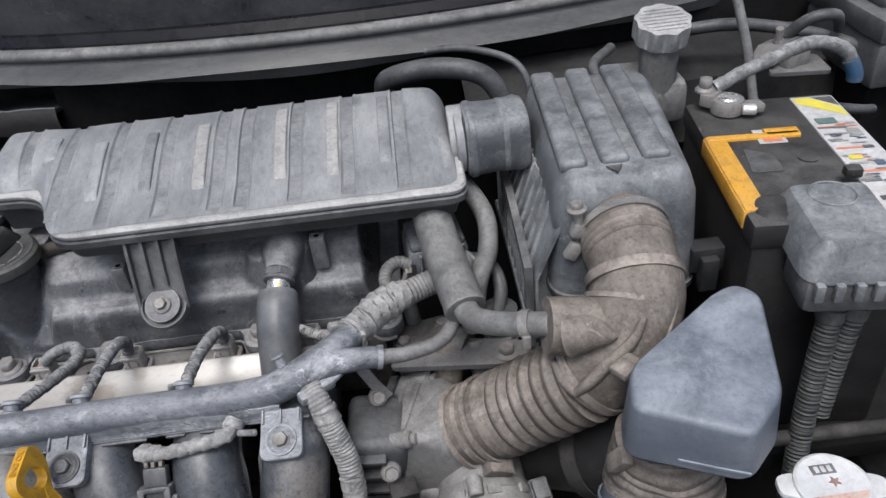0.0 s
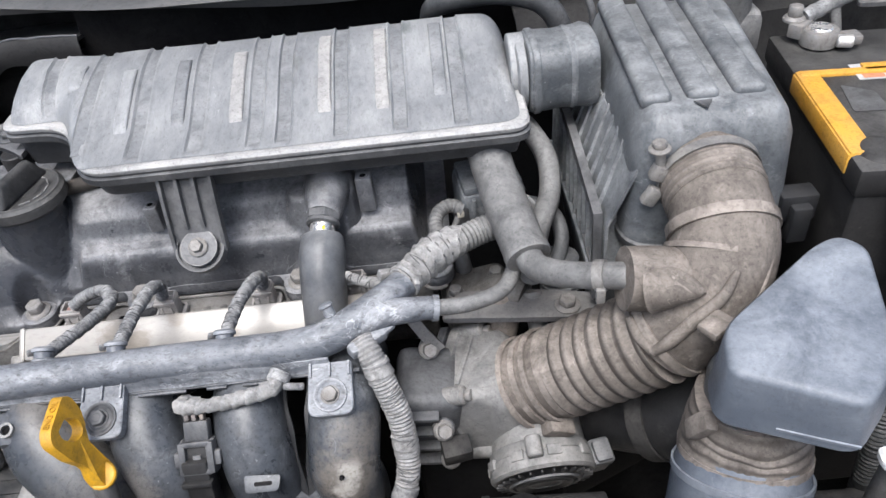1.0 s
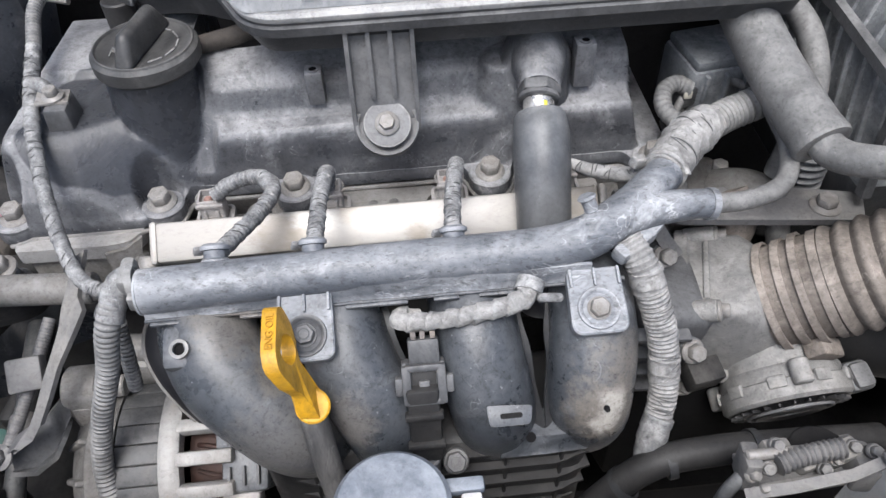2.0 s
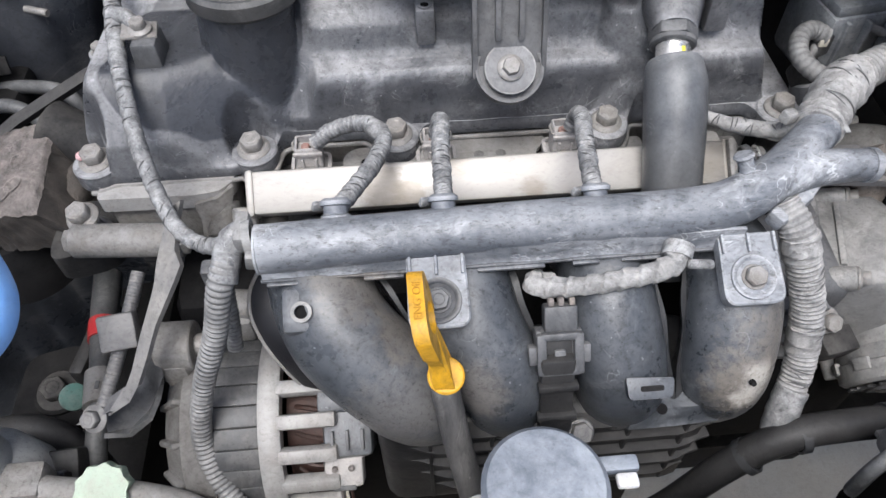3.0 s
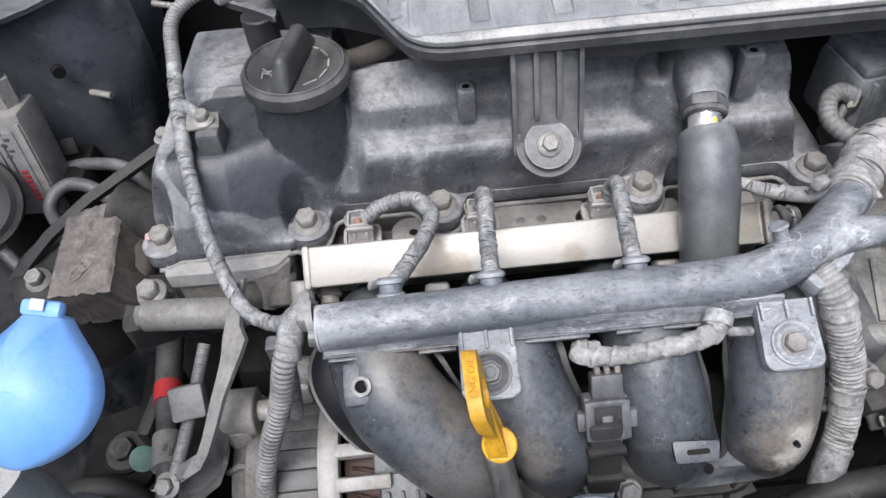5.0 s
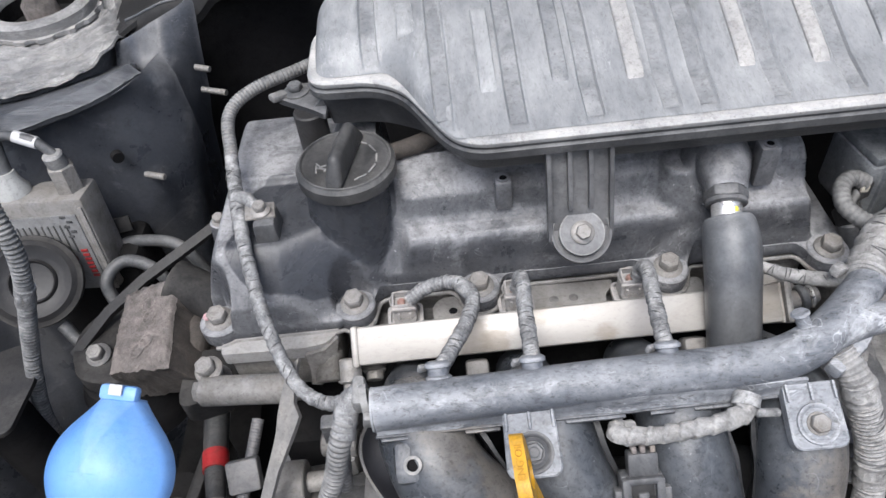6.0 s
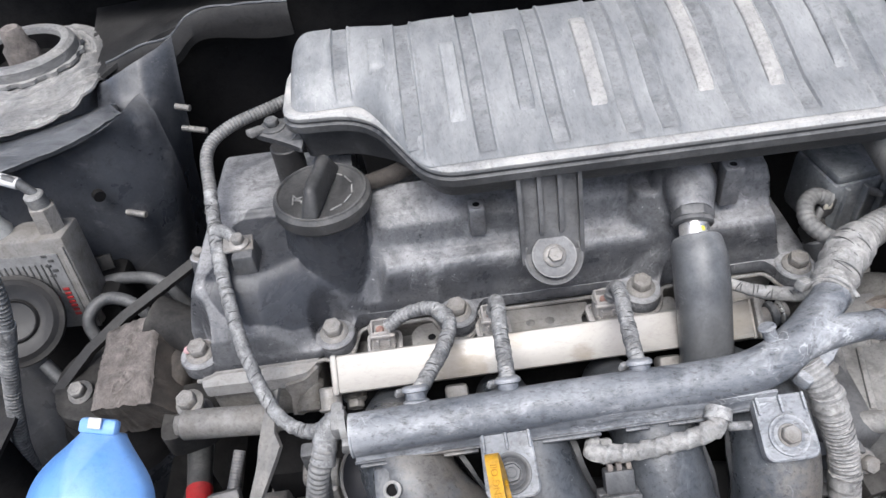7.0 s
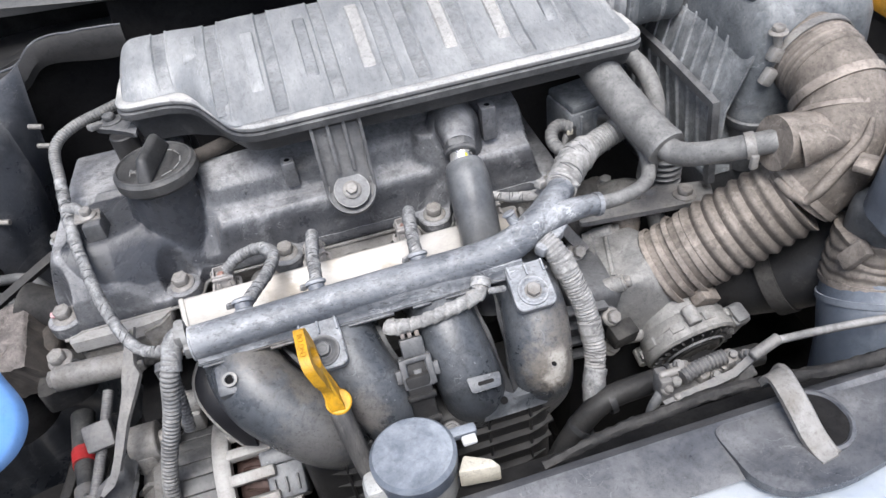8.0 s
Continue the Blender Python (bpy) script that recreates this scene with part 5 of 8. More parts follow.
part("shell", on(pose(0.283, 0.482, -0.004, 0, 0, -8), shell([(outline_round([(-0.032, -0.052), (0.038, -0.052), (0.038, 0.036), (-0.032, 0.036)], 0.018), 0.905),
      (inset(outline_round([(-0.032, -0.052), (0.038, -0.052), (0.038, 0.036), (-0.032, 0.036)], 0.018), 0.002), 0.925),
      (inset(outline_round([(-0.032, -0.052), (0.038, -0.052), (0.038, 0.036), (-0.032, 0.036)], 0.018), 0.009), 0.934)])), "airbox", tc)
for i in range(5):
    part("tooth", on(pose(0.283, 0.482, -0.004, 0, 0, -8), rbox((-0.022 + 0.0125 * i, -0.053, 0.900), (0.006, 0.006, 0.014), 0.001)), "airbox", tc)
part("skirt", on(pose(0.283, 0.482, -0.004, 0, 0, -8), rbox((0.003, -0.028, 0.892), (0.066, 0.045, 0.03), 0.008)), "rubber", tc)
bt = part("boot", lathe([(0.0205, 0.0), (0.0215, 0.006), (0.0195, 0.008), (0.0205, 0.012), (0.0185, 0.018), (0.0120, 0.0235), (0, 0.0245)], pose(0.2520, 0.5020, 0.9000, 10, -8, 0), 28), "case", tc, "black rubber boot")
for k in range(7):
    part("boot_rib", rbox((0.2520 + 0.0205 * math.cos(radians(150 + 30 * k)), 0.5020 + 0.0205 * math.sin(radians(150 + 30 * k)), 0.9060), (0.003, 0.0018, 0.014), 0.0006, rot=(0, 0, 150 + 30 * k)), "case", bt)
part("dimple", lathe([(0.016, 0.0), (0.0165, 0.0008), (0.0155, 0.0014), (0.0145, 0.0006)], pose(0.2880, 0.4950, 0.9298, 0, 0, 0), 32), "airbox", tc)
part("clip", rbox((0.316, 0.520, 0.930), (0.012, 0.010, 0.008), 0.002, rot=(0, 0, -8)), "case", tc)
tray = solid("battery_tray", rbox((0.31, 0.575, 0.695), (0.19, 0.25, 0.02), 0.004), "black", "black steel battery tray", "tray")
for pts in ([(0.288, 0.462, 0.890), (0.284, 0.457, 0.853), (0.277, 0.446, 0.80), (0.271, 0.434, 0.7475), (0.266, 0.420, 0.70), (0.264, 0.41, 0.62)],
            [(0.306, 0.462, 0.890), (0.301, 0.457, 0.853), (0.292, 0.449, 0.80), (0.284, 0.440, 0.765)]):
    wcd = thing("wiring_conduit", pts[-1], "grey corrugated wiring conduit below the battery", "conduit", "battery conduits")
    part("sleeve", tube(pts, 0.0078, 18, 0.001, rib=0.0036, amp=0.0012), "ribbed", wcd)
    part("cuff", ring_clip(Vector(pts[1]), Vector(pts[1]) - Vector(pts[0]), 0.0088, 0.010, 0.0014), "ribbed", wcd)
solid("front_rail", rod((0.20, 0.44, 0.74), (0.55, 0.42, 0.76), 0.006), "dark", "dark steel rail in front of the battery", "rail")
solid("front_rail", rod((0.20, 0.41, 0.66), (0.55, 0.39, 0.68), 0.008), "dark", "dark steel rail in front of the battery", "rail")
solid("battery_support", rbox((0.31, 0.57, 0.60), (0.10, 0.12, 0.19), 0.01), "black", "black battery support bracket", "bracket")
ld = thing("lower_duct", (0.10, 0.47, 0.70), "thick dark air duct below the intake hose, darkened further for shade", "duct")
part("cuff", ring_clip((0.115, 0.455, 0.730), (-0.7, 0.5, -0.6), 0.034, 0.014, 0.002), "dark", ld)
# pipe toned down to sink into the shade below the hose
part("pipe", tube([(0.16, 0.43, 0.78), (0.13, 0.44, 0.745), (0.10, 0.47, 0.715), (0.06, 0.50, 0.69), (0.03, 0.53, 0.65)], 0.032, 28), "deep", ld)
# snorkel box in front of the air box
db = thing("snorkel_box", (0.16, 0.38, 0.83), "smooth slate grey plastic snorkel box with slanted top", "intake box")
o = outline_round([(0.110, 0.364), (0.172, 0.336), (0.200, 0.362), (0.219, 0.440), (0.205, 0.452), (0.188, 0.446), (0.116, 0.394)], [0.008, 0.008, 0.01, 0.010, 0.008, 0.012, 0.012], 5)


def slope(x, y):
    return 0.888 + 0.13 * (y - 0.37)


part("shell", shell([(inset(o, -0.001), 0.845), (inset(o, -0.003), 0.848), (inset(o, -0.002), 0.860), (inset(o, 0.0), lambda x, y: slope(x, y) - 0.004), (inset(o, 0.0015), lambda x, y: slope(x, y) - 0.0012), (inset(o, 0.004), slope)]), "ductbox", db)
part("seam", strap([(0.135, 0.3490, 0.8535), (0.155, 0.3395, 0.8540), (0.172, 0.3320, 0.8545)], 0.0016, 0.0012, across=(0, 0, 1)), "ductbox", db)
part("neck", rbox((0.150, 0.395, 0.825), (0.060, 0.050, 0.050), 0.015, segs=3), "rubber", db)
part("tab", rbox((0.120, 0.408, 0.876), (0.02, 0.014, 0.006), 0.002, rot=(0, 0, 35)), "brown", db)
sbw = thing("snorkel_bellows", (0.15, 0.35, 0.78), "brown dusty bellows below the snorkel box", "bellows")
b = tube([(0.148, 0.398, 0.815), (0.147, 0.394, 0.795), (0.145, 0.388, 0.775)], [0.034, 0.038, 0.0405], 48, 0.002, rib=0.009, amp=0.0012)
for v in b.verts:
    v.co += Vector((0.3, 0.3, 1)) * 0.005 * noise.noise(v.co * 55)
part("bellows", b, "brown", sbw)
part("clamp", ring_clip((0.1455, 0.3885, 0.777), (-0.1, -0.4, -0.9), 0.0405, 0.005, 0.0012), "brown", sbw)
part("tongue", rbox((0.112, 0.385, 0.812), (0.010, 0.014, 0.024), 0.003, rot=(20, 20, 0)), "brown", sbw)
sdk = thing("snorkel_duct", (0.13, 0.34, 0.66), "smooth slate plastic duct leading to the front", "duct")
part("pipe", tube([(0.145, 0.389, 0.780), (0.142, 0.378, 0.762), (0.136, 0.356, 0.73), (0.128, 0.338, 0.67)], [0.0385, 0.043, 0.047, 0.050], 40), "ductbox", sdk)
part("bead", ring_clip((0.1425, 0.380, 0.7655), (-0.15, -0.5, -0.85), 0.0425, 0.005, 0.0016), "ductbox", sdk)

# brown intake hose from the air box to the throttle body
ih = thing("intake_hose", (0.08, 0.46, 0.76), "dusty brown rubber intake hose with bellows and a side port", "hose")
way = [(0.146, 0.516, 0.905), (0.146, 0.492, 0.900), (0.143, 0.466, 0.884), (0.128, 0.449, 0.855), (0.104, 0.450, 0.826), (0.078, 0.459, 0.803), (0.046, 0.470, 0.776), (0.013, 0.480, 0.751)]
part("collar", tube([(0.146, 0.524, 0.907), (0.146, 0.508, 0.9035), (0.146, 0.492, 0.900)], [0.0318, 0.0320, 0.0318], 40, 0.001, rib=0.0058, amp=0.0014), "brown", ih)
part("elbow", tube(way[0:5], [0.0305, 0.0318, 0.0335, 0.0342, 0.0330], 40, 0.003), "brown", ih)
part("bellows", tube(way[4:7], [0.0312, 0.0318, 0.0325], 40, 0.0012, rib=0.0112, amp=0.0032), "brown", ih)
part("cuff", tube(way[6:], [0.0335, 0.0335], 36, 0.002), "brown", ih)
part("port", tube([(0.125, 0.452, 0.868), (0.100, 0.451, 0.876), (0.076, 0.451, 0.880)], [0.021, 0.021, 0.0205], 24), "brown", ih)
part("gusset", tube([(0.1374, 0.4305, 0.8955), (0.128, 0.4225, 0.884), (0.1121, 0.4205, 0.8675), (0.099, 0.4200, 0.852), (0.0898, 0.4220, 0.8410)], [0.002, 0.0038, 0.0045, 0.0045, 0.003], 12, 0.003), "brown", ih)
part("gusset", tube([(0.0800, 0.4440, 0.8505), (0.0835, 0.432, 0.846), (0.0895, 0.4220, 0.8415)], [0.003, 0.0042, 0.003], 12, 0.003), "brown", ih)
part("port_nose", tube([(0.090, 0.4400, 0.880), (0.102, 0.4345, 0.884), (0.112, 0.4300, 0.8845), (0.1195, 0.4275, 0.8845)], [0.016, 0.0125, 0.0075, 0.0015], 20, 0.003), "brown", ih)
part("mould_seam", tube([(0.1705, 0.4880, 0.916), (0.1680, 0.456, 0.903), (0.152, 0.4270, 0.878), (0.130, 0.4165, 0.850), (0.104, 0.4215, 0.828)], 0.0018, 8, 0.003), "brown", ih)
part("clamp", ring_clip((0.146, 0.5135, 0.9048), (0.0, -0.024, -0.005), 0.0336, 0.0065, 0.0010), "greysteel", ih, "steel band clamp")
b = rbox((0.1135, 0.512, 0.914), (0.014, 0.009, 0.012), 0.002, rot=(0, 20, 0))
rod((0.1125, 0.512, 0.920), (0.1110, 0.512, 0.934), 0.0035, bm=b)
hexhead((0.1110, 0.512, 0.932), (-0.1, 0, 1), 0.005, 0.006, bm=b)
rbox((0.1080, 0.510, 0.897), (0.010, 0.008, 0.014), 0.002, rot=(0, 30, 0), bm=b)
part("clamp_screw", b, "steel", ih)
for k, (r, w) in zip((0.12, 0.38, 0.62, 0.88), ((0.0330, 0.0055), (0.0345, 0.0045), (0.0335, 0.0050), (0.0345, 0.0045))):
    q = Vector(way[6]).lerp(Vector(way[7]), k)
    part("clamp", ring_clip(q, (-0.033, 0.010, -0.025), r, w, 0.0020), "brown", ih)
q = Vector((0.034, 0.441, 0.745))
part("clamp_lug", rbox(q, (0.022, 0.012, 0.014), 0.002, rot=(20, 30, 10)), "brown", ih)
part("ridge", ring_clip((0.1446, 0.4760, 0.8915), (-0.05, -0.75, -0.42), 0.0322, 0.0075, 0.0030), "brown", ih)
part("ridge", ring_clip((0.1405, 0.4640, 0.8800), (-0.25, -0.6, -0.6), 0.0333, 0.0035, 0.0014), "brown", ih)
part("ridge", ring_clip((0.1090, 0.4500, 0.8320), (-0.75, 0.1, -0.75), 0.0328, 0.0060, 0.0028), "brown", ih)

# throttle body
tb = thing("throttle_body", (-0.01, 0.46, 0.70), "cast aluminium throttle body with motor housing", "throttle body")
TM = axis((0.014, 0.478, 0.750), (-0.028, 0.009, -0.010))
def square(r, corner):
    return outline_round([(-r, -r), (r, -r), (r, r), (-r, r)], corner, 6)


part("housing", shell([(square(0.0290, 0.0280), -0.004), (square(0.0320, 0.0300), 0.004), (square(0.0335, 0.0180), 0.010), (square(0.0350, 0.0120), 0.016), (square(0.0352, 0.0090), 0.040), (square(0.0362, 0.0085), 0.046), (square(0.0385, 0.0080), 0.0475),
                       (square(0.0388, 0.0080), 0.0485), (square(0.0388, 0.0080), 0.0555), (square(0.0375, 0.0070), 0.0565)], TM), "cast", tb)
part("gasket", shell([(square(0.0370, 0.007), 0.0567), (square(0.0370, 0.007), 0.0582)], TM), "gap", tb)
part("port_flange", shell([(square(0.0380, 0.007), 0.0584), (square(0.0390, 0.007), 0.0592), (square(0.0390, 0.007), 0.0660), (square(0.0300, 0.007), 0.0700)], TM), "plastic", tb)
part("rib", on(TM, rbox((0.0, 0.0352, 0.036), (0.050, 0.004, 0.004), 0.0012)), "cast", tb)
part("rib", on(TM, rbox((-0.012, -0.0352, 0.030), (0.004, 0.004, 0.026), 0.0012)), "cast", tb)
for sx, sy in ((-1, -1), (-1, 1), (1, -1), (1, 1)):
    lug = part("lug", on(TM, rod((sx * 0.0325, sy * 0.0325, 0.030), (sx * 0.0325, sy * 0.0325, 0.050), 0.0072)), "cast", tb)
    part("bolt", hexhead(TM @ Vector((sx * 0.0325, sy * 0.0325, 0.030)), TM.to_3x3() @ Vector((0, 0, -1)), 0.0048, 0.007), "steel", lug)
MA = axis((0.020, 0.4545, 0.7085), (0.05, -0.86, -0.32)) @ Matrix.Scale(1.12, 4)
b = lathe([(0, -0.027), (0.020, -0.0265), (0.0275, -0.0245), (0.0310, -0.020), (0.0325, -0.012), (0.0328, 0.004), (0.0345, 0.006), (0.035, 0.012)], MA, 36)
add(b, rbox((0.012, 0.470, 0.729), (0.050, 0.040, 0.034), 0.009, segs=3, rot=(20, 0, 0)))
add(b, rbox((0.030, 0.452, 0.741), (0.014, 0.026, 0.012), 0.003, rot=(20, 0, 10)))
part("motor_housing", b, "cast", tb)
part("cover_rim", lathe([(0.035, 0.012), (0.0365, 0.013), (0.0366, 0.0225), (0.0345, 0.0245), (0.0325, 0.0245)], MA, 48), "cast", tb)
b = lathe([(0.0328, 0.0240), (0.030, 0.0245), (0.026, 0.027), (0, 0.027)], MA, 40)
part("motor_cover", b, "gap2", tb, "black ribbed motor cover")
for k in range(9):
    a = radians(40 * k)
    part("rim_tab", on(MA @ Matrix.Rotation(a, 4, "Z"), rbox((0.0363, 0, 0.014), (0.003, 0.010, 0.007), 0.001)), "cast", tb)
part("disc", lathe([(0.020, 0.0272), (0.020, 0.029), (0.017, 0.030), (0.014, 0.028), (0, 0.028)], MA, 32), "gap2", tb)
for k in range(26):
    a = 2 * math.pi * k / 26
    part("cover_rib", on(MA @ Matrix.Rotation(a, 4, "Z"), rbox((0.0300, 0, 0.0262), (0.007, 0.0014, 0.002), 0.0005)), "gap2", tb)
for r in (0.0235, 0.011):
    part("cover_ring", on(MA, lathe([(r - 0.001, 0.027), (r - 0.001, 0.0286), (r + 0.001, 0.0286), (r + 0.001, 0.027)], None, 36)), "plastic", tb)
for k in range(3):
    part("ear", on(MA @ Matrix.Rotation(radians(100 + 120 * k), 4, "Z"), rod((0.0385, 0, 0.004), (0.0385, 0, 0.018), 0.0055)), "cast", tb)
part("connector", rbox((0.066, 0.441, 0.704), (0.014, 0.017, 0.036), 0.003, rot=(20, 0, 10)), "plastic", tb)
part("connector_head", rbox((0.066, 0.438, 0.713), (0.017, 0.020, 0.011), 0.003, rot=(20, 0, 10)), "plastic", tb)
part("adaptor", on(TM, rbox((0, 0, 0.078), (0.056, 0.056, 0.030), 0.010, segs=3)), "plastic", tb)
# inlet of the manifold beside the throttle body
mi = thing("manifold_inlet", (-0.055, 0.47, 0.70), "dusty black plastic manifold inlet with ribs and bolts", "manifold inlet")
part("body", rbox((-0.062, 0.482, 0.742), (0.050, 0.060, 0.066), 0.010, segs=3, rot=(0, 10, 0)), "plastic", mi)
for k in range(4):
    part("rib", rbox((-0.070, 0.449, 0.765 - 0.018 * k), (0.036, 0.010, 0.0035), 0.001, rot=(0, 6, 0)), "plastic", mi)
for q in ((-0.050, 0.444, 0.752), (-0.048, 0.446, 0.712), (-0.056, 0.500, 0.779)):
    part("bolt_boss", rod(Vector(q) - Vector((0, -0.008, 0.006)), q, 0.0085), "plastic", mi)
    part("bolt", hexhead(q, (0.2, -0.7, 0.6), 0.0058, 0.008, 1.35), "steel", mi)
part("socket", rbox((-0.042, 0.438, 0.735), (0.022, 0.016, 0.018), 0.002, rot=(15, 0, 10)), "dark", mi)
part("stay", strap([(-0.066, 0.508, 0.806), (-0.058, 0.503, 0.793), (-0.047, 0.499, 0.778)], 0.009, 0.003, across=(0.8, 0.3, 0.4)), "greysteel", mi)

# hose from the resonator down to the side port
ph = thing("breather_line", (0.03, 0.52, 0.85), "grey rubber hose in a sleeve, from resonator to intake hose", "hose")
part("sleeve", tube([(0.004, 0.612, 0.895), (0.010, 0.575, 0.878), (0.018, 0.535, 0.864), (0.024, 0.508, 0.856)], 0.0165, 24), "hose", ph)
part("line", tube([(0.021, 0.518, 0.859), (0.027, 0.497, 0.857), (0.038, 0.480, 0.864), (0.056, 0.464, 0.8735), (0.080, 0.453, 0.880)], [0.0105, 0.0098, 0.0092, 0.0090, 0.0090], 20), "hose", ph)
part("mouth", lathe([(0.0100, 0.0), (0.0165, 0.001), (0.0172, 0.004), (0.0165, 0.010)], axis((0.0245, 0.506, 0.8555), (-0.2, 0.86, 0.28)), 28), "hose", ph)
part("clip", ring_clip((0.064, 0.4600, 0.8762), (1, -0.45, 0.28), 0.0090, 0.007, 0.0012), "plate", ph)
part("clip_ear", rbox((0.062, 0.4500, 0.8680), (0.006, 0.004, 0.012), 0.001), "plate", ph)

th = thing("thermostat_housing", (-0.01, 0.57, 0.72), "grimy cast thermostat housing with bolts beside the cylinder head", "housing")
part("casting", rbox((-0.012, 0.572, 0.752), (0.060, 0.050, 0.050), 0.010, segs=3, rot=(0, 0, 12)), "grime", th)
part("outlet", tube([(0.002, 0.560, 0.775), (0.012, 0.548, 0.785), (0.024, 0.540, 0.785)], [0.016, 0.015, 0.0145], 20), "grime", th)
part("flange", prism(outline_round([(-0.040, 0.545), (0.008, 0.540), (0.016, 0.575), (-0.034, 0.590)], 0.010), 0.776, 0.783, None, 0.0015), "grime", th)
for q in ((-0.031, 0.553, 0.783), (0.004, 0.571, 0.783)):
    part("bolt", hexhead(q, (0, 0, 1), 0.0058, 0.008, 1.35), "greysteel", th)
ts = thing("temperature_sensor", (-0.03, 0.58, 0.78), "dark plastic sensor plug on the thermostat housing", "sensor")
part("body", rod((-0.022, 0.584, 0.780), (-0.026, 0.592, 0.806), 0.0075), "plastic", ts)
part("plug", rbox((-0.027, 0.594, 0.812), (0.014, 0.014, 0.016), 0.002, rot=(15, 5, 0)), "dark", ts)
part("wire", tube([(-0.027, 0.596, 0.818), (-0.018, 0.602, 0.832), (0.0, 0.606, 0.838), (0.02, 0.600, 0.834)], 0.003, 10), "hose", ts)
solid("heater_hose", tube([(0.030, 0.66, 0.885), (0.043, 0.635, 0.883), (0.053, 0.605, 0.872), (0.050, 0.575, 0.858), (0.038, 0.552, 0.845), (0.030, 0.545, 0.80)], 0.0085, 16), "hose", "bent grey heater hose beside the air box", "hose")
solid("vacuum_hose", tube([(0.02, 0.60, 0.84), (0.05, 0.585, 0.838), (0.058, 0.565, 0.825), (0.05, 0.55, 0.80)], 0.006, 12), "rubber", "thin black vacuum hose", "hose")
solid("coolant_hose", tube([(0.0, 0.545, 0.79), (0.005, 0.53, 0.77), (-0.01, 0.525, 0.735), (-0.035, 0.53, 0.70)], 0.013, 16), "brown", "brown dusty coolant hose below the wiring", "hose")
solid("coolant_pipe", tube([(0.03, 0.54, 0.79), (0.032, 0.525, 0.77), (0.038, 0.515, 0.73)], 0.008, 14), "hose", "grey coolant pipe below the breather line", "pipe")
sb = thing("support_bracket", (0.03, 0.54, 0.77), "dusty steel support bracket with a bolt", "bracket")
part("plate", prism(outline_round([(-0.045, 0.520), (0.075, 0.505), (0.085, 0.530), (0.02, 0.545), (-0.03, 0.548)], 0.006), 0.786, 0.791, None, 0.001), "greysteel", sb)
part("spring", tube([(0.055, 0.556, 0.778), (0.055, 0.557, 0.79), (0.055, 0.558, 0.81)], 0.012, 20, 0.001, rib=0.006, amp=0.004), "rubber", sb)
part("bolt", hexhead((0.055, 0.52, 0.791), (0, 0, 1), 0.007, 0.008), "steel", sb)
ib = thing("ignition_coil_box", (0.0, 0.62, 0.80), "black plastic sensor box beside the valve cover", "sensor")
part("box", rbox((0.006, 0.627, 0.822), (0.055, 0.05, 0.05), 0.006, rot=(0, 0, 8)), "airbox", ib)
part("lid", rbox((0.006, 0.627, 0.849), (0.050, 0.045, 0.008), 0.003, rot=(0, 0, 8)), "airbox", ib)
for k in range(3):
    part("rib", rbox((-0.008 + 0.014 * k, 0.600, 0.822), (0.003, 0.006, 0.044), 0.001, rot=(0, 0, 8)), "airbox", ib)
part("socket", rbox((-0.018, 0.604, 0.828), (0.014, 0.012, 0.016), 0.002, rot=(0, 0, 20)), "plastic", ib)
part("pin", rbox((-0.020, 0.598, 0.832), (0.006, 0.004, 0.006), 0.001), "cream", ib)
solid("rear_hose", tube([(-0.03, 0.83, 0.90), (-0.02, 0.80, 0.93), (0.03, 0.775, 0.945), (0.075, 0.765, 0.935), (0.095, 0.76, 0.90), (0.10, 0.755, 0.85)], 0.0105, 18), "rubber", "thick dusty hose arching behind the resonator", "hose")
solid("brake_pipe", tube([(0.02, 0.80, 0.955), (0.06, 0.785, 0.958), (0.10, 0.76, 0.952), (0.115, 0.745, 0.935), (0.118, 0.74, 0.90)], 0.0036, 10), "rubber", "thin dark pipe behind the air box", "pipe")

# ---- wiring channel, intake manifold, alternator and what lies in front ----
wc = thing("wiring_channel", (-0.24, 0.46, 0.82), "scuffed blue grey plastic wiring channel across the engine", "wiring channel")
part("tube", tube([(-0.362, 0.462, 0.832), (-0.30, 0.463, 0.833), (-0.22, 0.464, 0.834), (-0.15, 0.464, 0.835), (-0.122, 0.467, 0.838), (-0.098, 0.479, 0.842), (-0.076, 0.497, 0.845), (-0.066, 0.506, 0.846)],
                  [0.0125, 0.0125, 0.0125, 0.0125, 0.0125, 0.012, 0.011, 0.011], 24, 0.004), "conduit", wc)
part("branch", tube([(-0.100, 0.476, 0.841), (-0.080, 0.481, 0.842), (-0.055, 0.484, 0.840), (-0.045, 0.485, 0.838)], [0.011, 0.010, 0.0085, 0.0085], 16), "conduit", wc)
part("branch_rim", ring_clip((-0.0455, 0.485, 0.838), (1, 0.05, -0.2), 0.0080, 0.004, 0.0014), "conduit", wc)
part("skirt", sheet([[(-0.362 + 0.0105 * k, 0.4535 + 0.0002 * math.sin(k * 2.1), 0.834) for k in range(24)], [(-0.362 + 0.0105 * k, 0.4535, 0.826) for k in range(24)], [(-0.362 + 0.0105 * k, 0.4525 + 0.0005 * math.sin(k * 1.3), 0.8215) for k in range(24)]], 0.002), "conduit", wc)
part("lip", rbox((-0.232, 0.4510, 0.8205), (0.262, 0.0026, 0.0016), 0.0005), "runner", wc)
for x, w in ((-0.352, 0.016), (-0.302, 0.020), (-0.238, 0.034), (-0.200, 0.014), (-0.168, 0.028)):
    part("lip_tab", rbox((x, 0.4488, 0.8195), (w, 0.0020, 0.0022), 0.0006, rot=(12, 0, 0)), "runner", wc)
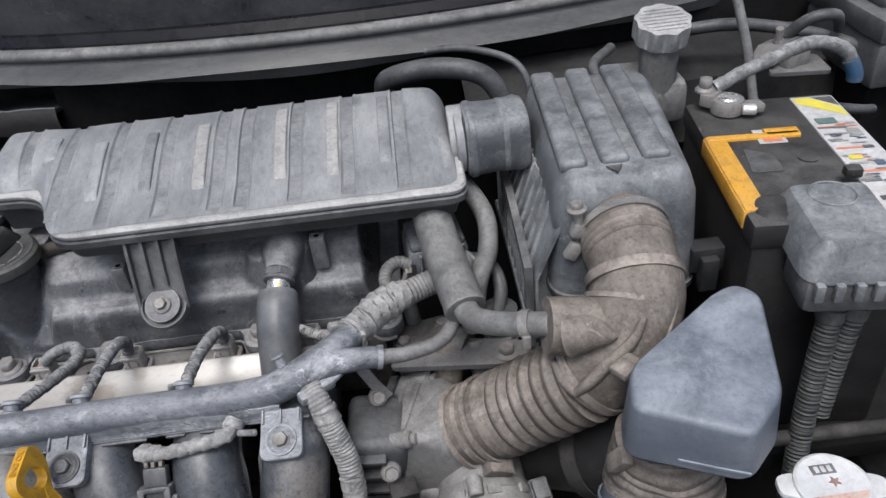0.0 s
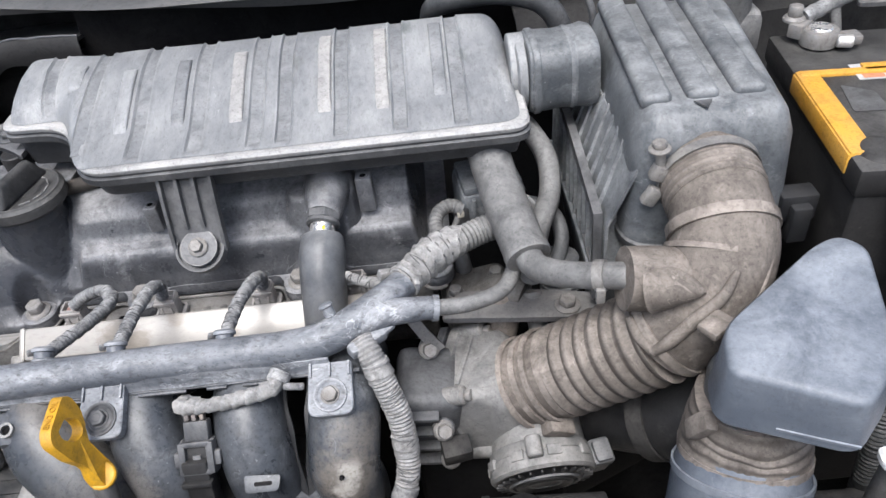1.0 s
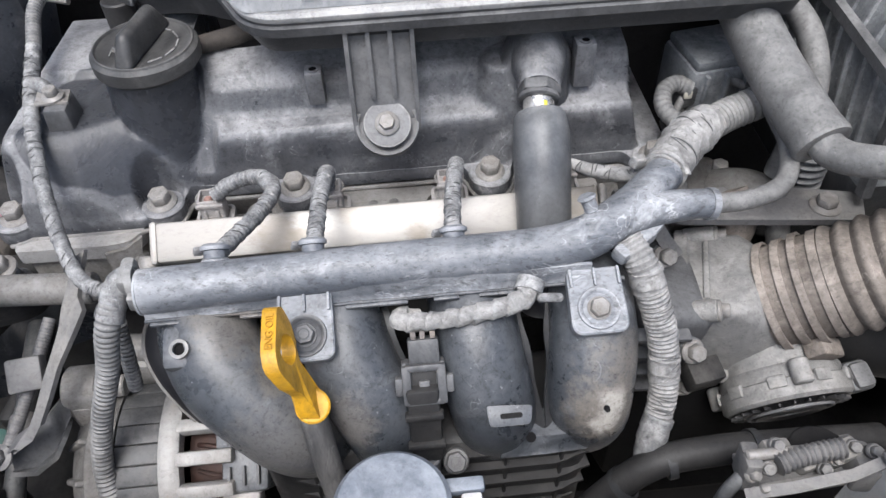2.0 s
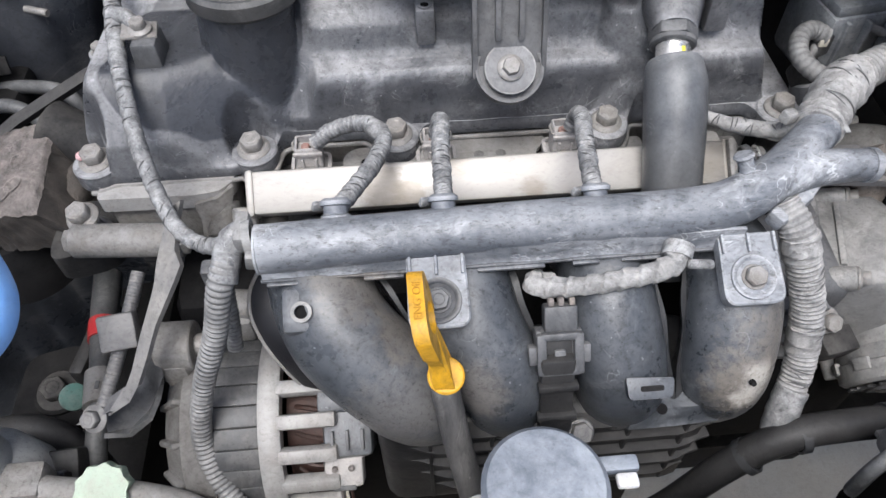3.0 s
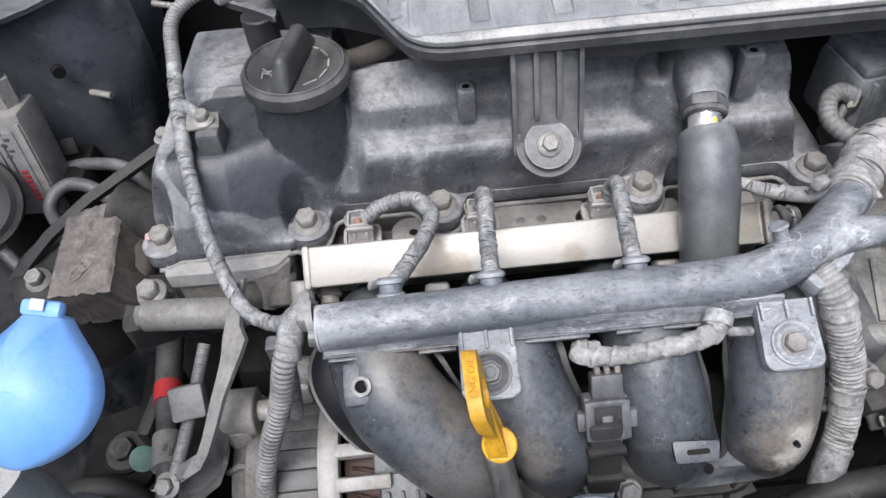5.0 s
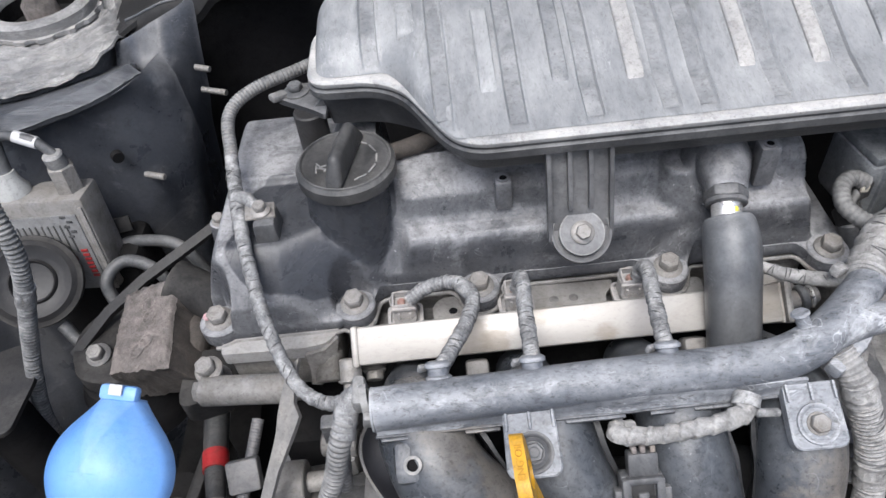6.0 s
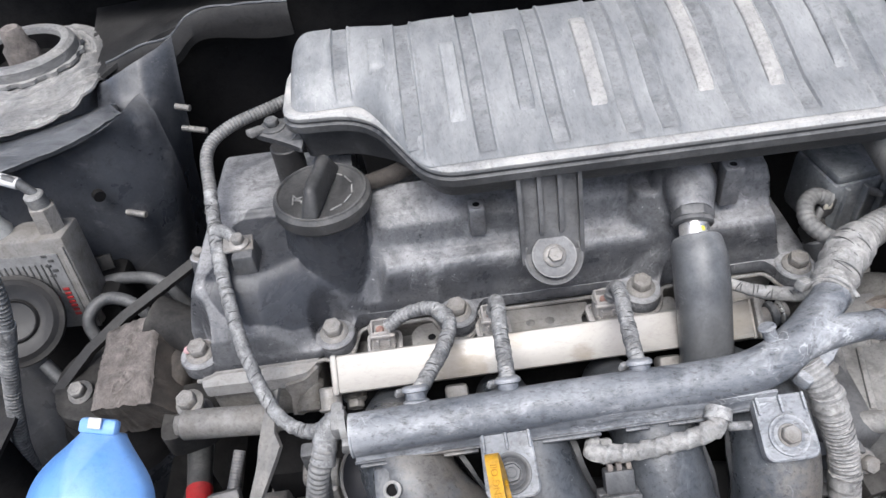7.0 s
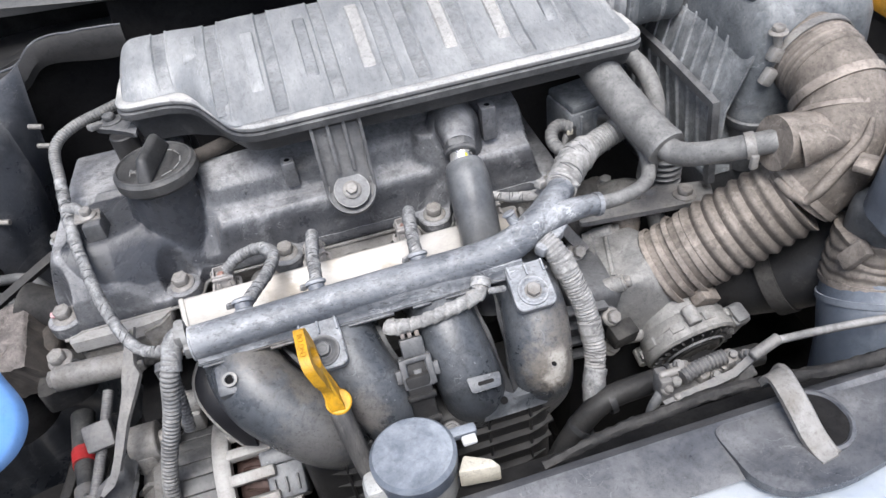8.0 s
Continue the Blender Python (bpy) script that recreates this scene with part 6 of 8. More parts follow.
for x in (-0.292, -0.242, -0.212):
    part("hole", lathe([(0, 0), (0.0019, 0)], axis((x, 0.4532, 0.8232), (0, -0.85, -0.2)), 12), "black", wc)
part("hole", lathe([(0, 0), (0.0030, 0)], axis((-0.2215, 0.4531, 0.8305), (0, -0.9, 0.3)), 14), "black", wc)
part("end_face", on(axis((-0.3622, 0.462, 0.832), (-1, 0, 0)), lathe([(0.0104, 0), (0.0126, 0.0), (0.0126, 0.0012), (0.0104, 0.0012)], None, 24)), "conduit", wc)
part("end_mouth", on(axis((-0.3624, 0.462, 0.832), (-1, 0, 0)), lathe([(0, 0.0003), (0.0104, 0.0003)], None, 24)), "black", wc)
part("peg", rod((-0.1165, 0.4760, 0.849), (-0.1195, 0.4800, 0.856), 0.0040), "conduit", wc)
part("peg_rim", rod((-0.1192, 0.4796, 0.855), (-0.1200, 0.4806, 0.8572), 0.0052), "conduit", wc)
part("side_step", rbox((-0.094, 0.4640, 0.8330), (0.030, 0.010, 0.010), 0.003, rot=(10, 0, 36)), "conduit", wc)
part("side_tab", rbox((-0.0800, 0.4730, 0.8350), (0.010, 0.006, 0.004), 0.001, rot=(0, 0, 45)), "conduit", wc)
for x in (-0.276, -0.120):
    CM = pose(x, 0.438, 0.820, 26, 0, 0)
    face = outline_round([(-0.0155, -0.0190), (0.0155, -0.0190), (0.0145, 0.0170), (-0.0145, 0.0170)], [0.007, 0.007, 0.002, 0.002], 5)
    cl = part("clip", shell([(face, -0.004), (face, 0.0026), (inset(face, 0.0009), 0.0032), (inset(face, 0.0020), 0.0031)], CM), "conduit", wc)
    for dx in (-0.0130, 0.0, 0.0130):
        part("rib", on(CM, rbox((dx, 0.0120, 0.0036), (0.0018, 0.0100, 0.0034), 0.0008)), "conduit", cl)
    part("washer", on(CM, lathe([(0.0060, 0.0042), (0.0085, 0.0034), (0.0100, 0.0044), (0.0112, 0.0044), (0.0116, 0.0028)], pose(0, -0.0055, 0), 28)), "plastic" if x < -0.2 else "conduit", cl)
    part("bolt", on(CM, hexhead((0, -0.0055, 0.0026), (0, 0, 1), 0.0056, 0.006, 1.2)), "plastic" if x < -0.2 else "plate", cl)
ec = part("end_clip", rbox((-0.3700, 0.4700, 0.8370), (0.0080, 0.0200, 0.0120), 0.003), "hose", wc)
part("clip_band", ring_clip((-0.3665, 0.4660, 0.8350), (1, 0.1, 0.05), 0.0085, 0.0040, 0.0016), "hose", ec)
part("clip_pawl", rbox((-0.3650, 0.4560, 0.8320), (0.0070, 0.0060, 0.0120), 0.0012, rot=(10, 10, 0)), "hose", ec)
# little looms to the injectors
looms = [[(-0.341, 0.557, 0.812), (-0.328, 0.560, 0.820), (-0.309, 0.556, 0.826), (-0.299, 0.542, 0.828), (-0.304, 0.518, 0.832), (-0.317, 0.492, 0.836), (-0.324, 0.478, 0.838)],
         [(-0.268, 0.557, 0.812), (-0.266, 0.556, 0.824), (-0.266, 0.543, 0.834), (-0.268, 0.518, 0.838), (-0.269, 0.492, 0.840), (-0.270, 0.474, 0.840)],
         [(-0.186, 0.557, 0.812), (-0.184, 0.556, 0.822), (-0.185, 0.543, 0.832), (-0.189, 0.518, 0.838), (-0.192, 0.492, 0.840), (-0.193, 0.474, 0.840)]]
for pts in looms:
    lm = thing("injector_loom", pts[-1], "grey corrugated wire loom running to an injector", "wire loom", "injector looms")
    part("sleeve", tube(pts, 0.0046, 16, 0.0008, rib=0.0030, amp=0.0004, wrap=0.0007), "loom", lm)
    part("tape_band", tube([Vector(pts[2]).lerp(Vector(pts[3]), 0.3), Vector(pts[3])], 0.0049, 14, 0.001, wrap=0.0004), "loom", lm)
    b = lathe([(0, -0.006), (0.0078, -0.006), (0.0078, -0.002), (0.0062, -0.001), (0.0062, 0.003), (0.0078, 0.0035), (0.0078, 0.0055), (0.0058, 0.007), (0, 0.007)], axis(Vector(pts[-1]) - Vector((0, 0, 0.0)), (0, 0.6, 0.5)), 20)
    part("collar", b, "conduit", lm)
    part("tie", rbox((pts[-1][0] - 0.009, pts[-1][1] + 0.003, pts[-1][2] + 0.002), (0.006, 0.003, 0.005), 0.001, rot=(0, 20, 25)), "loom", lm)
    tape_edges(pts[2:], 0.0050, ((0.05, 4), (0.40, 5), (0.68, 5)), lm)

# intake manifold
mani = thing("intake_manifold", (-0.22, 0.44, 0.66), "satin blue grey plastic intake manifold with four runners", "intake manifold")
for k, (x0, x1, x2, fat) in enumerate(((-0.346, -0.338, -0.296, 1.12), (-0.268, -0.262, -0.243, 1.0), (-0.190, -0.186, -0.178, 1.0), (-0.112, -0.116, -0.121, 1.0))):
    pts = [(x0, 0.535, 0.745), (x0, 0.503, 0.772), (x1, 0.465, 0.796), (x1 * 0.7 + x2 * 0.3, 0.438, 0.784), (x2, 0.419, 0.757), (x2 + (0.014 if k == 0 else 0.002), 0.424, 0.727), (x2 + (0.020 if k == 0 else 0.0), 0.442, 0.685)]
    part("runner", tube(pts, [0.019, 0.021, 0.0245 * fat, 0.0255 * fat, 0.025 * fat, 0.024, 0.022], 32, 0.003, squash=1.0), "runner", mani)
for x0, x1, out in ((-0.310, -0.262, 1), (-0.238, -0.216, 1), (-0.162, -0.150, 1), (-0.141, -0.147, -1)):
    b = bmesh.new()
    rows = []
    for k in range(25):
        u = k / 24
        c = Vector((x0 + (x1 - x0) * u ** 1.3, 0.472 - 0.066 * u ** 1.15, 0.801 - 0.060 * u ** 2.0))
        w = 0.0016 + 0.0006 * math.sin(17 * u + x0 * 90)
        rows.append([b.verts.new(c + Vector(d)) for d in ((-0.004 * out, 0.003, 0.004), (w * out, -0.001, 0.002), (w * out, -0.0005, -0.0005), (-0.004 * out, 0.006, -0.006))])
    for p, q in zip(rows, rows[1:]):
        for k in range(4):
            b.faces.new((p[k], p[(k + 1) % 4], q[(k + 1) % 4], q[k]))
    b.faces.new(rows[0])
    b.faces.new(rows[-1])
    bmesh.ops.recalc_face_normals(b, faces=b.faces)
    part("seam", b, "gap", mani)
part("saddle", sheet(refine([[(-0.166, 0.412, 0.750), (-0.150, 0.420, 0.744), (-0.136, 0.412, 0.750)], [(-0.174, 0.398, 0.750), (-0.15, 0.402, 0.743), (-0.124, 0.399, 0.748)], [(-0.176, 0.394, 0.736), (-0.15, 0.395, 0.734), (-0.124, 0.396, 0.734)]], 5), 0.003), "runner", mani)
part("saddle_hole", lathe([(0, 0.0003), (0.0030, 0.0003)], axis((-0.158, 0.3995, 0.7475), (0, -0.5, 0.85)), 16), "black", mani)
for q in ((-0.290, 0.3975, 0.759), (-0.296, 0.3955, 0.752), (-0.1185, 0.3955, 0.7775)):
    r = 0.0014 if q[0] > -0.2 else 0.0030
    part("pit", lathe([(0, 0.0006), (r, 0.0006), (r * 1.25, -0.002)], axis(q, (0, -0.8, 0.55)), 14), "black", mani)
# plenum and fins coloured darker for the shade of the runners above
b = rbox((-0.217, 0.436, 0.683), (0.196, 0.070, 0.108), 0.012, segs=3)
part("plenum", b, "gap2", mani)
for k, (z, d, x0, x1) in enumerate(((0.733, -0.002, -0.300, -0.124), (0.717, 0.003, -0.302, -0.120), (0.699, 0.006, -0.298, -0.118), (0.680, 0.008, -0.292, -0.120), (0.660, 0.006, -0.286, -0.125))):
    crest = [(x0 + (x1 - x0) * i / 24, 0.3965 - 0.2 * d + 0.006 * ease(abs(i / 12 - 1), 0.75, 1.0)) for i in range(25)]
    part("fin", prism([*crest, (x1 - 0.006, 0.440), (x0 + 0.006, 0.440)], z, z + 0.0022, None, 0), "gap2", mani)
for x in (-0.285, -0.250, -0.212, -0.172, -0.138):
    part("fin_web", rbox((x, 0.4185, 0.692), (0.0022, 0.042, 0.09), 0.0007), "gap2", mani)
b = rbox((-0.341, 0.441, 0.806), (0.026, 0.024, 0.020), 0.004, rot=(28, 0, 0))
part("boss", b, "runner", mani)
BA = axis((-0.343, 0.4335, 0.8165), (0, -0.47, 0.88))
part("insert", lathe([(0.0036, -0.012), (0.0034, 0.0010), (0.0052, 0.0010), (0.0052, -0.003)], BA, 24), "cast", mani)
part("insert_hole", lathe([(0, -0.002), (0.0036, -0.002)], BA, 24), "black", mani)
b = prism(outline_round([(-0.012, -0.0055), (0.010, -0.0055), (0.012, 0.0045), (-0.013, 0.006)], 0.002), 0, 0.004, axis((-0.171, 0.399, 0.776), (0, -0.55, 0.83), 0), 0.001)
part("tab", b, "runner", mani)
part("tab_slot", prism(outline_round([(-0.006, -0.0016), (0.006, -0.0016), (0.006, 0.0012), (-0.006, 0.0012)], 0.0013), 0.0036, 0.0046, axis((-0.171, 0.399, 0.776), (0, -0.55, 0.83), 0), 0), "black", mani)
part("bolt", hexhead((-0.202, 0.396, 0.735), (0, -0.6, 0.8), 0.0062, 0.007, 1.25), "greysteel", mani)
out_arc = [q for q, at in curve([(-0.370, 0.476, 0.799), (-0.377, 0.468, 0.789), (-0.3775, 0.458, 0.779), (-0.372, 0.448, 0.766), (-0.363, 0.440, 0.750), (-0.351, 0.434, 0.731)], 0.004)]
in_arc = [q for q, at in curve([(-0.356, 0.472, 0.798), (-0.359, 0.464, 0.790), (-0.360, 0.454, 0.782), (-0.355, 0.444, 0.772), (-0.348, 0.436, 0.758), (-0.345, 0.432, 0.738)], 0.004)]
n = min(len(out_arc), len(in_arc))
part("seal_edge", sheet([out_arc[:n], [a.lerp(c, 0.3) + Vector((-0.001, -0.001, 0.0012)) for a, c in zip(out_arc, in_arc)], [a.lerp(c, 0.75) + Vector((0, -0.0005, 0.0006)) for a, c in zip(out_arc, in_arc)], in_arc[:n]], 0.003), "gloss", mani, "glossy black crescent flange")
part("seal_bead", tube(out_arc[:n], 0.0012, 8), "plate", mani, "pale worn bead")

# map sensor connector with its taped wire
sc = thing("sensor_connector", (-0.216, 0.42, 0.74), "grey wiring connector plugged into a sensor", "connector")
SR = (52, 0, 0)
SM = pose(-0.216, 0.4165, 0.7885, *SR)
part("plug", on(SM, rbox((0, 0, -0.004), (0.024, 0.024, 0.010), 0.0015)), "plastic", sc)
for x, y, w, h in ((-0.0095, 0.0, 0.005, 0.022), (0.0095, 0.0, 0.005, 0.022), (0.0, 0.0095, 0.020, 0.004), (0.0, -0.0095, 0.020, 0.004)):
    part("frame_bar", on(SM, rbox((x, y, 0.002), (w, h, 0.006), 0.001)), "plastic", sc)
for x in (-0.0135, 0.0135):
    part("ear", on(SM, rbox((x, -0.001, -0.001), (0.005, 0.010, 0.007), 0.001)), "plastic", sc)
part("window", on(SM, rbox((0, 0, 0.0012), (0.013, 0.014, 0.001), 0.0004)), "deep", sc)
part("latch", on(SM, rbox((0, -0.002, 0.002), (0.006, 0.008, 0.003), 0.001)), "rubber", sc)
part("head", on(SM, rbox((0.001, 0.018, -0.002), (0.017, 0.014, 0.009), 0.0015)), "plastic", sc)
for x in (-0.005, 0.0, 0.0055):
    part("pin", on(SM, rbox((0.001 + x, 0.0275, 0.001), (0.003, 0.004, 0.005), 0.0006)), "brown" if x > 0 else "rust", sc)
part("socket", rbox((-0.2175, 0.408, 0.765), (0.018, 0.016, 0.05), 0.002, rot=(-20, 0, 0)), "deep", sc)
for z_, y_ in ((0.776, 0.4035), (0.757, 0.3965)):
    part("socket_ridge", rbox((-0.2175, y_, z_), (0.021, 0.006, 0.004), 0.001, rot=(-20, 0, 0)), "deep", sc)
part("stem", rod((-0.219, 0.398, 0.742), (-0.220, 0.395, 0.725), 0.009), "plastic", sc)
sw = thing("sensor_wire", (-0.19, 0.44, 0.81), "pale tape wrapped wire from channel to connector", "wire loom")
part("sleeve", tube([(-0.154, 0.450, 0.828), (-0.160, 0.440, 0.824), (-0.180, 0.437, 0.820), (-0.205, 0.437, 0.816), (-0.224, 0.440, 0.813), (-0.226, 0.447, 0.810), (-0.216, 0.449, 0.806)], [0.0058, 0.0056, 0.0052, 0.005, 0.0052, 0.005, 0.004], 18, 0.0010, wrap=0.0013), "tape", sw)
part("collar", ring_clip((-0.155, 0.447, 0.826), (-0.3, -0.7, -0.3), 0.0055, 0.007, 0.0022), "loom", sw)
part("tie", rod((-0.152, 0.440, 0.824), (-0.138, 0.440, 0.822), 0.0025), "loom", sw)

# oil dipstick
ds = thing("oil_dipstick", (-0.265, 0.40, 0.78), "yellow plastic oil dipstick handle in a rusty tube", "dipstick")
outer = outline_round([(0.424, 0.8555), (0.398, 0.8525), (0.3925, 0.847), (0.3945, 0.828), (0.3995, 0.814), (0.3965, 0.800), (0.3965, 0.791), (0.4120, 0.789), (0.4130, 0.799), (0.4090, 0.813), (0.4190, 0.826), (0.4275, 0.838), (0.4285, 0.850)], 0.004, 4)
hole = Vector((0.4105, 0.8385))
b = bmesh.new()
ring = []
for u, v in outer:
    a = math.atan2(v - hole.y, u - hole.x)
    iu, iv = hole.x + 0.0085 * math.cos(a) - 0.003 * math.sin(a), hole.y + 0.0098 * math.sin(a)
    quad = []
    for (pu, pv), side in (((u, v), 1), ((u, v), -1), ((iu, iv), -1), ((iu, iv), 1)):
        w = 0.0035 + (0.0014 if pv < 0.804 else -0.0006 if pv < 0.828 else 0.0)
        quad.append(b.verts.new((-0.2755 - 0.010 * (pv - 0.793) / 0.055 + side * w, pu, pv)))
    ring.append(quad)
for p_, q_ in zip(ring, ring[1:] + ring[:1]):
    for k in range(4):
        b.faces.new((p_[k], p_[(k + 1) % 4], q_[(k + 1) % 4], q_[k]))
bmesh.ops.recalc_face_normals(b, faces=b.faces)
part("handle", b, "yellow", ds)
part("knob", lathe([(0, -0.004), (0.0080, -0.004), (0.0092, -0.001), (0.0092, 0.0015), (0.0082, 0.0024), (0, 0.0028)], axis((-0.275, 0.4035, 0.7965), (0.1, -0.45, 0.9)), 28), "yellow", ds)
words("ENG OIL", 0.0052, Matrix(((0, -1, 0, -0.2862), (0.9934, 0, -0.115, 0.4105), (0.115, 0, 0.9934, 0.8543), (0, 0, 0, 1))), "amber", ds)
part("tube", tube([(-0.276, 0.402, 0.791), (-0.272, 0.388, 0.766), (-0.266, 0.374, 0.735), (-0.258, 0.362, 0.69), (-0.25, 0.36, 0.64)], 0.0074, 16), "tubing", ds)

# alternator
al = thing("alternator", (-0.40, 0.44, 0.60), "dull aluminium alternator with slotted housing and copper windings", "alternator")
AX = Matrix(((0, 0, 1, 0), (1, 0, 0, 0.455), (0, 1, 0, 0.658), (0, 0, 0, 1)))


def alt(profile, seg=40):
    return on(AX, lathe(profile, None, seg))


part("stator", alt([(0.045, -0.416), (0.058, -0.416), (0.060, -0.414), (0.060, -0.386), (0.058, -0.384), (0.045, -0.384)]), "dark", al)
for k in range(16):
    a = radians(5 + 12 * k)
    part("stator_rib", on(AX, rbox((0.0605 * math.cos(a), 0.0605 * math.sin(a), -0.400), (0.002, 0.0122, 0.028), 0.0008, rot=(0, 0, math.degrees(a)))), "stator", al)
part("front_housing", alt([(0.0, -0.450), (0.030, -0.450), (0.050, -0.444), (0.061, -0.432), (0.062, -0.415), (0.05, -0.415)]), "grime", al)
for k in range(8):
    a = radians(30 + 24 * k)
    part("housing_rib", on(AX @ Matrix.Rotation(a, 4, "Z"), rbox((0.052, 0, -0.437), (0.020, 0.0042, 0.014), 0.0016, rot=(0, -40, 0))), "grime", al)
part("rear_rim", alt([(0.053, -0.386), (0.0635, -0.386), (0.065, -0.383), (0.065, -0.376), (0.063, -0.373), (0.053, -0.373)]), "altalu", al)
for k in range(11):
    a = radians(4 + 19 * k)
    b = rbox((0.0600, 0, -0.3585), (0.009, 0.0090, 0.035), 0.002)
    rbox((0.040, 0, -0.3430), (0.048, 0.0095, 0.006), 0.002, bm=b)
    part("spoke", on(AX @ Matrix.Rotation(a, 4, "Z"), b), "altalu", al)
b = alt([(0.030, -0.372), (0.044, -0.372), (0.047, -0.362), (0.049, -0.346), (0.04, -0.342)], 96)
part("winding", b, "copper", al)
for k in range(36):
    a = radians(10 * k)
    part("wire_loop", on(AX @ Matrix.Rotation(a, 4, "Z"), tube([(0.046, -0.002, -0.366), (0.0515, 0.0, -0.357), (0.049, 0.003, -0.346), (0.043, 0.004, -0.342)], 0.0016, 6, 0.003)), "copper", al)
part("rotor", alt([(0, -0.36), (0.034, -0.36), (0.034, -0.343), (0, -0.343)]), "black", al)
b = rod((-0.446, 0.475, 0.728), (-0.424, 0.475, 0.728), 0.0155, seg=28)
rbox((-0.436, 0.470, 0.710), (0.018, 0.026, 0.040), 0.006, bm=b)
part("lug", b, "alu", al)
part("lug_bolt", rod((-0.424, 0.475, 0.728), (-0.410, 0.475, 0.728), 0.007), "steel", al)
b = rod((-0.413, 0.500, 0.735), (-0.388, 0.497, 0.735), 0.0095)
rbox((-0.400, 0.492, 0.722), (0.02, 0.016, 0.022), 0.004, bm=b)
part("upper_lug", b, "alu", al)
b = rbox((-0.334, 0.432, 0.690), (0.030, 0.036, 0.034), 0.004, rot=(30, 0, 0))
rbox((-0.334, 0.438, 0.712), (0.034, 0.014, 0.008), 0.002, rot=(30, 0, 0), bm=b)
part("regulator", b, "runner", al)
for k in range(3):
    part("regulator_rib", rbox((-0.343 + 0.009 * k, 0.4165, 0.702), (0.002, 0.012, 0.006), 0.0006, rot=(30, 0, 0)), "plastic", al)
pl = part("plug", rbox((-0.338, 0.408, 0.680), (0.024, 0.020, 0.016), 0.003, rot=(35, 0, 0)), "greyclip", al, "grey plug")
part("plug_collar", rbox((-0.338, 0.416, 0.690), (0.028, 0.010, 0.010), 0.002, rot=(35, 0, 0)), "hose", pl)
part("plug_face", rbox((-0.338, 0.3985, 0.6765), (0.014, 0.004, 0.010), 0.001, rot=(35, 0, 0)), "ink", pl)
for dx in (-0.005, 0.005):
    part("seal_dot", rod((-0.338 + dx, 0.4045, 0.6885), (-0.338 + dx, 0.4035, 0.6905), 0.0020), "rust", pl)
for dx, mm in ((-0.003, "rust"), (0, "cream"), (0.003, "copper")):
    part("wire", tube([(-0.338 + dx, 0.399, 0.678), (-0.336 + dx, 0.390, 0.666), (-0.332 + dx, 0.384, 0.64)], 0.0009, 8), mm, pl)

# loom down past the alternator, and the loom over the valve cover
cj = thing("corrugated_loom", (-0.40, 0.43, 0.70), "grey corrugated wire loom hanging past the alternator", "wire loom")
part("sleeve", tube([(-0.366, 0.474, 0.836), (-0.376, 0.466, 0.832), (-0.384, 0.452, 0.818), (-0.393, 0.444, 0.788), (-0.409, 0.434, 0.748), (-0.418, 0.422, 0.712), (-0.413, 0.406, 0.690), (-0.398, 0.388, 0.677), (-0.374, 0.370, 0.662)],
                    [0.0052, 0.0060, 0.0060, 0.0058, 0.0055, 0.0055, 0.0055, 0.0055, 0.0055], 16, 0.0008, rib=0.0034, amp=0.0009), "hose", cj)
part("wrap", tube([(-0.368, 0.473, 0.837), (-0.377, 0.466, 0.832), (-0.382, 0.453, 0.820)], [0.0065, 0.0075, 0.0070], 16, 0.0012, wrap=0.0006), "loom", cj)
vl = thing("valve_cover_loom", (-0.44, 0.58, 0.80), "tape wrapped wire loom lying over the valve cover", "wire loom")
vp = [(-0.385, 0.745, 0.894), (-0.412, 0.728, 0.894), (-0.446, 0.709, 0.892), (-0.462, 0.690, 0.885), (-0.459, 0.655, 0.872), (-0.452, 0.615, 0.864), (-0.445, 0.580, 0.855), (-0.436, 0.545, 0.836), (-0.424, 0.515, 0.82), (-0.410, 0.492, 0.815), (-0.392, 0.478, 0.818), (-0.376, 0.472, 0.83)]
part("sleeve", tube(vp[:5], 0.0043, 14, 0.0008, rib=0.0028, amp=0.0007), "hose", vl)
part("taped_sleeve", tube(vp[4:7], [0.0048, 0.0052, 0.0047], 16, 0.0008, wrap=0.0008), "loom", vl)
part("lower_sleeve", tube(vp[6:], [0.0044, 0.0046, 0.0044, 0.0042, 0.0042, 0.0042], 14, 0.0008, rib=0.0048, amp=0.0003, wrap=0.0006), "loom", vl)
b = rbox((-0.4315, 0.600, 0.854), (0.017, 0.024, 0.021), 0.002, taper=0.86)
part("clip", b, "plastic", vl)
part("clip_plate", rbox((-0.4345, 0.603, 0.8655), (0.020, 0.015, 0.0026), 0.001, rot=(0, 6, 8)), "steel", vl)
part("clip_arm", tube([(-0.452, 0.618, 0.866), (-0.444, 0.614, 0.868), (-0.437, 0.607, 0.867)], [0.0058, 0.0050, 0.0040], 12, 0.001, wrap=0.0006), "loom", vl)
part("clip_bolt", hexhead((-0.4335, 0.602, 0.8668), (0, -0.1, 1), 0.0046, 0.007, 1.5), "steel", vl)
tape_edges(vp[4:7], 0.0053, ((0.20, 4), (0.42, 5), (0.66, 3)), vl)
tape_edges(vp[6:], 0.0047, ((0.05, 5), (0.20, 3), (0.38, 4), (0.55, 3), (0.75, 4)), vl)
part("lower_clip", rbox((-0.392, 0.470, 0.802), (0.012, 0.010, 0.02), 0.002), "plastic", vl)
part("tail", tube([(-0.388, 0.468, 0.80), (-0.390, 0.462, 0.775), (-0.393, 0.458, 0.75)], 0.004, 10, 0.001, rib=0.003, amp=0.0008), "hose", vl)

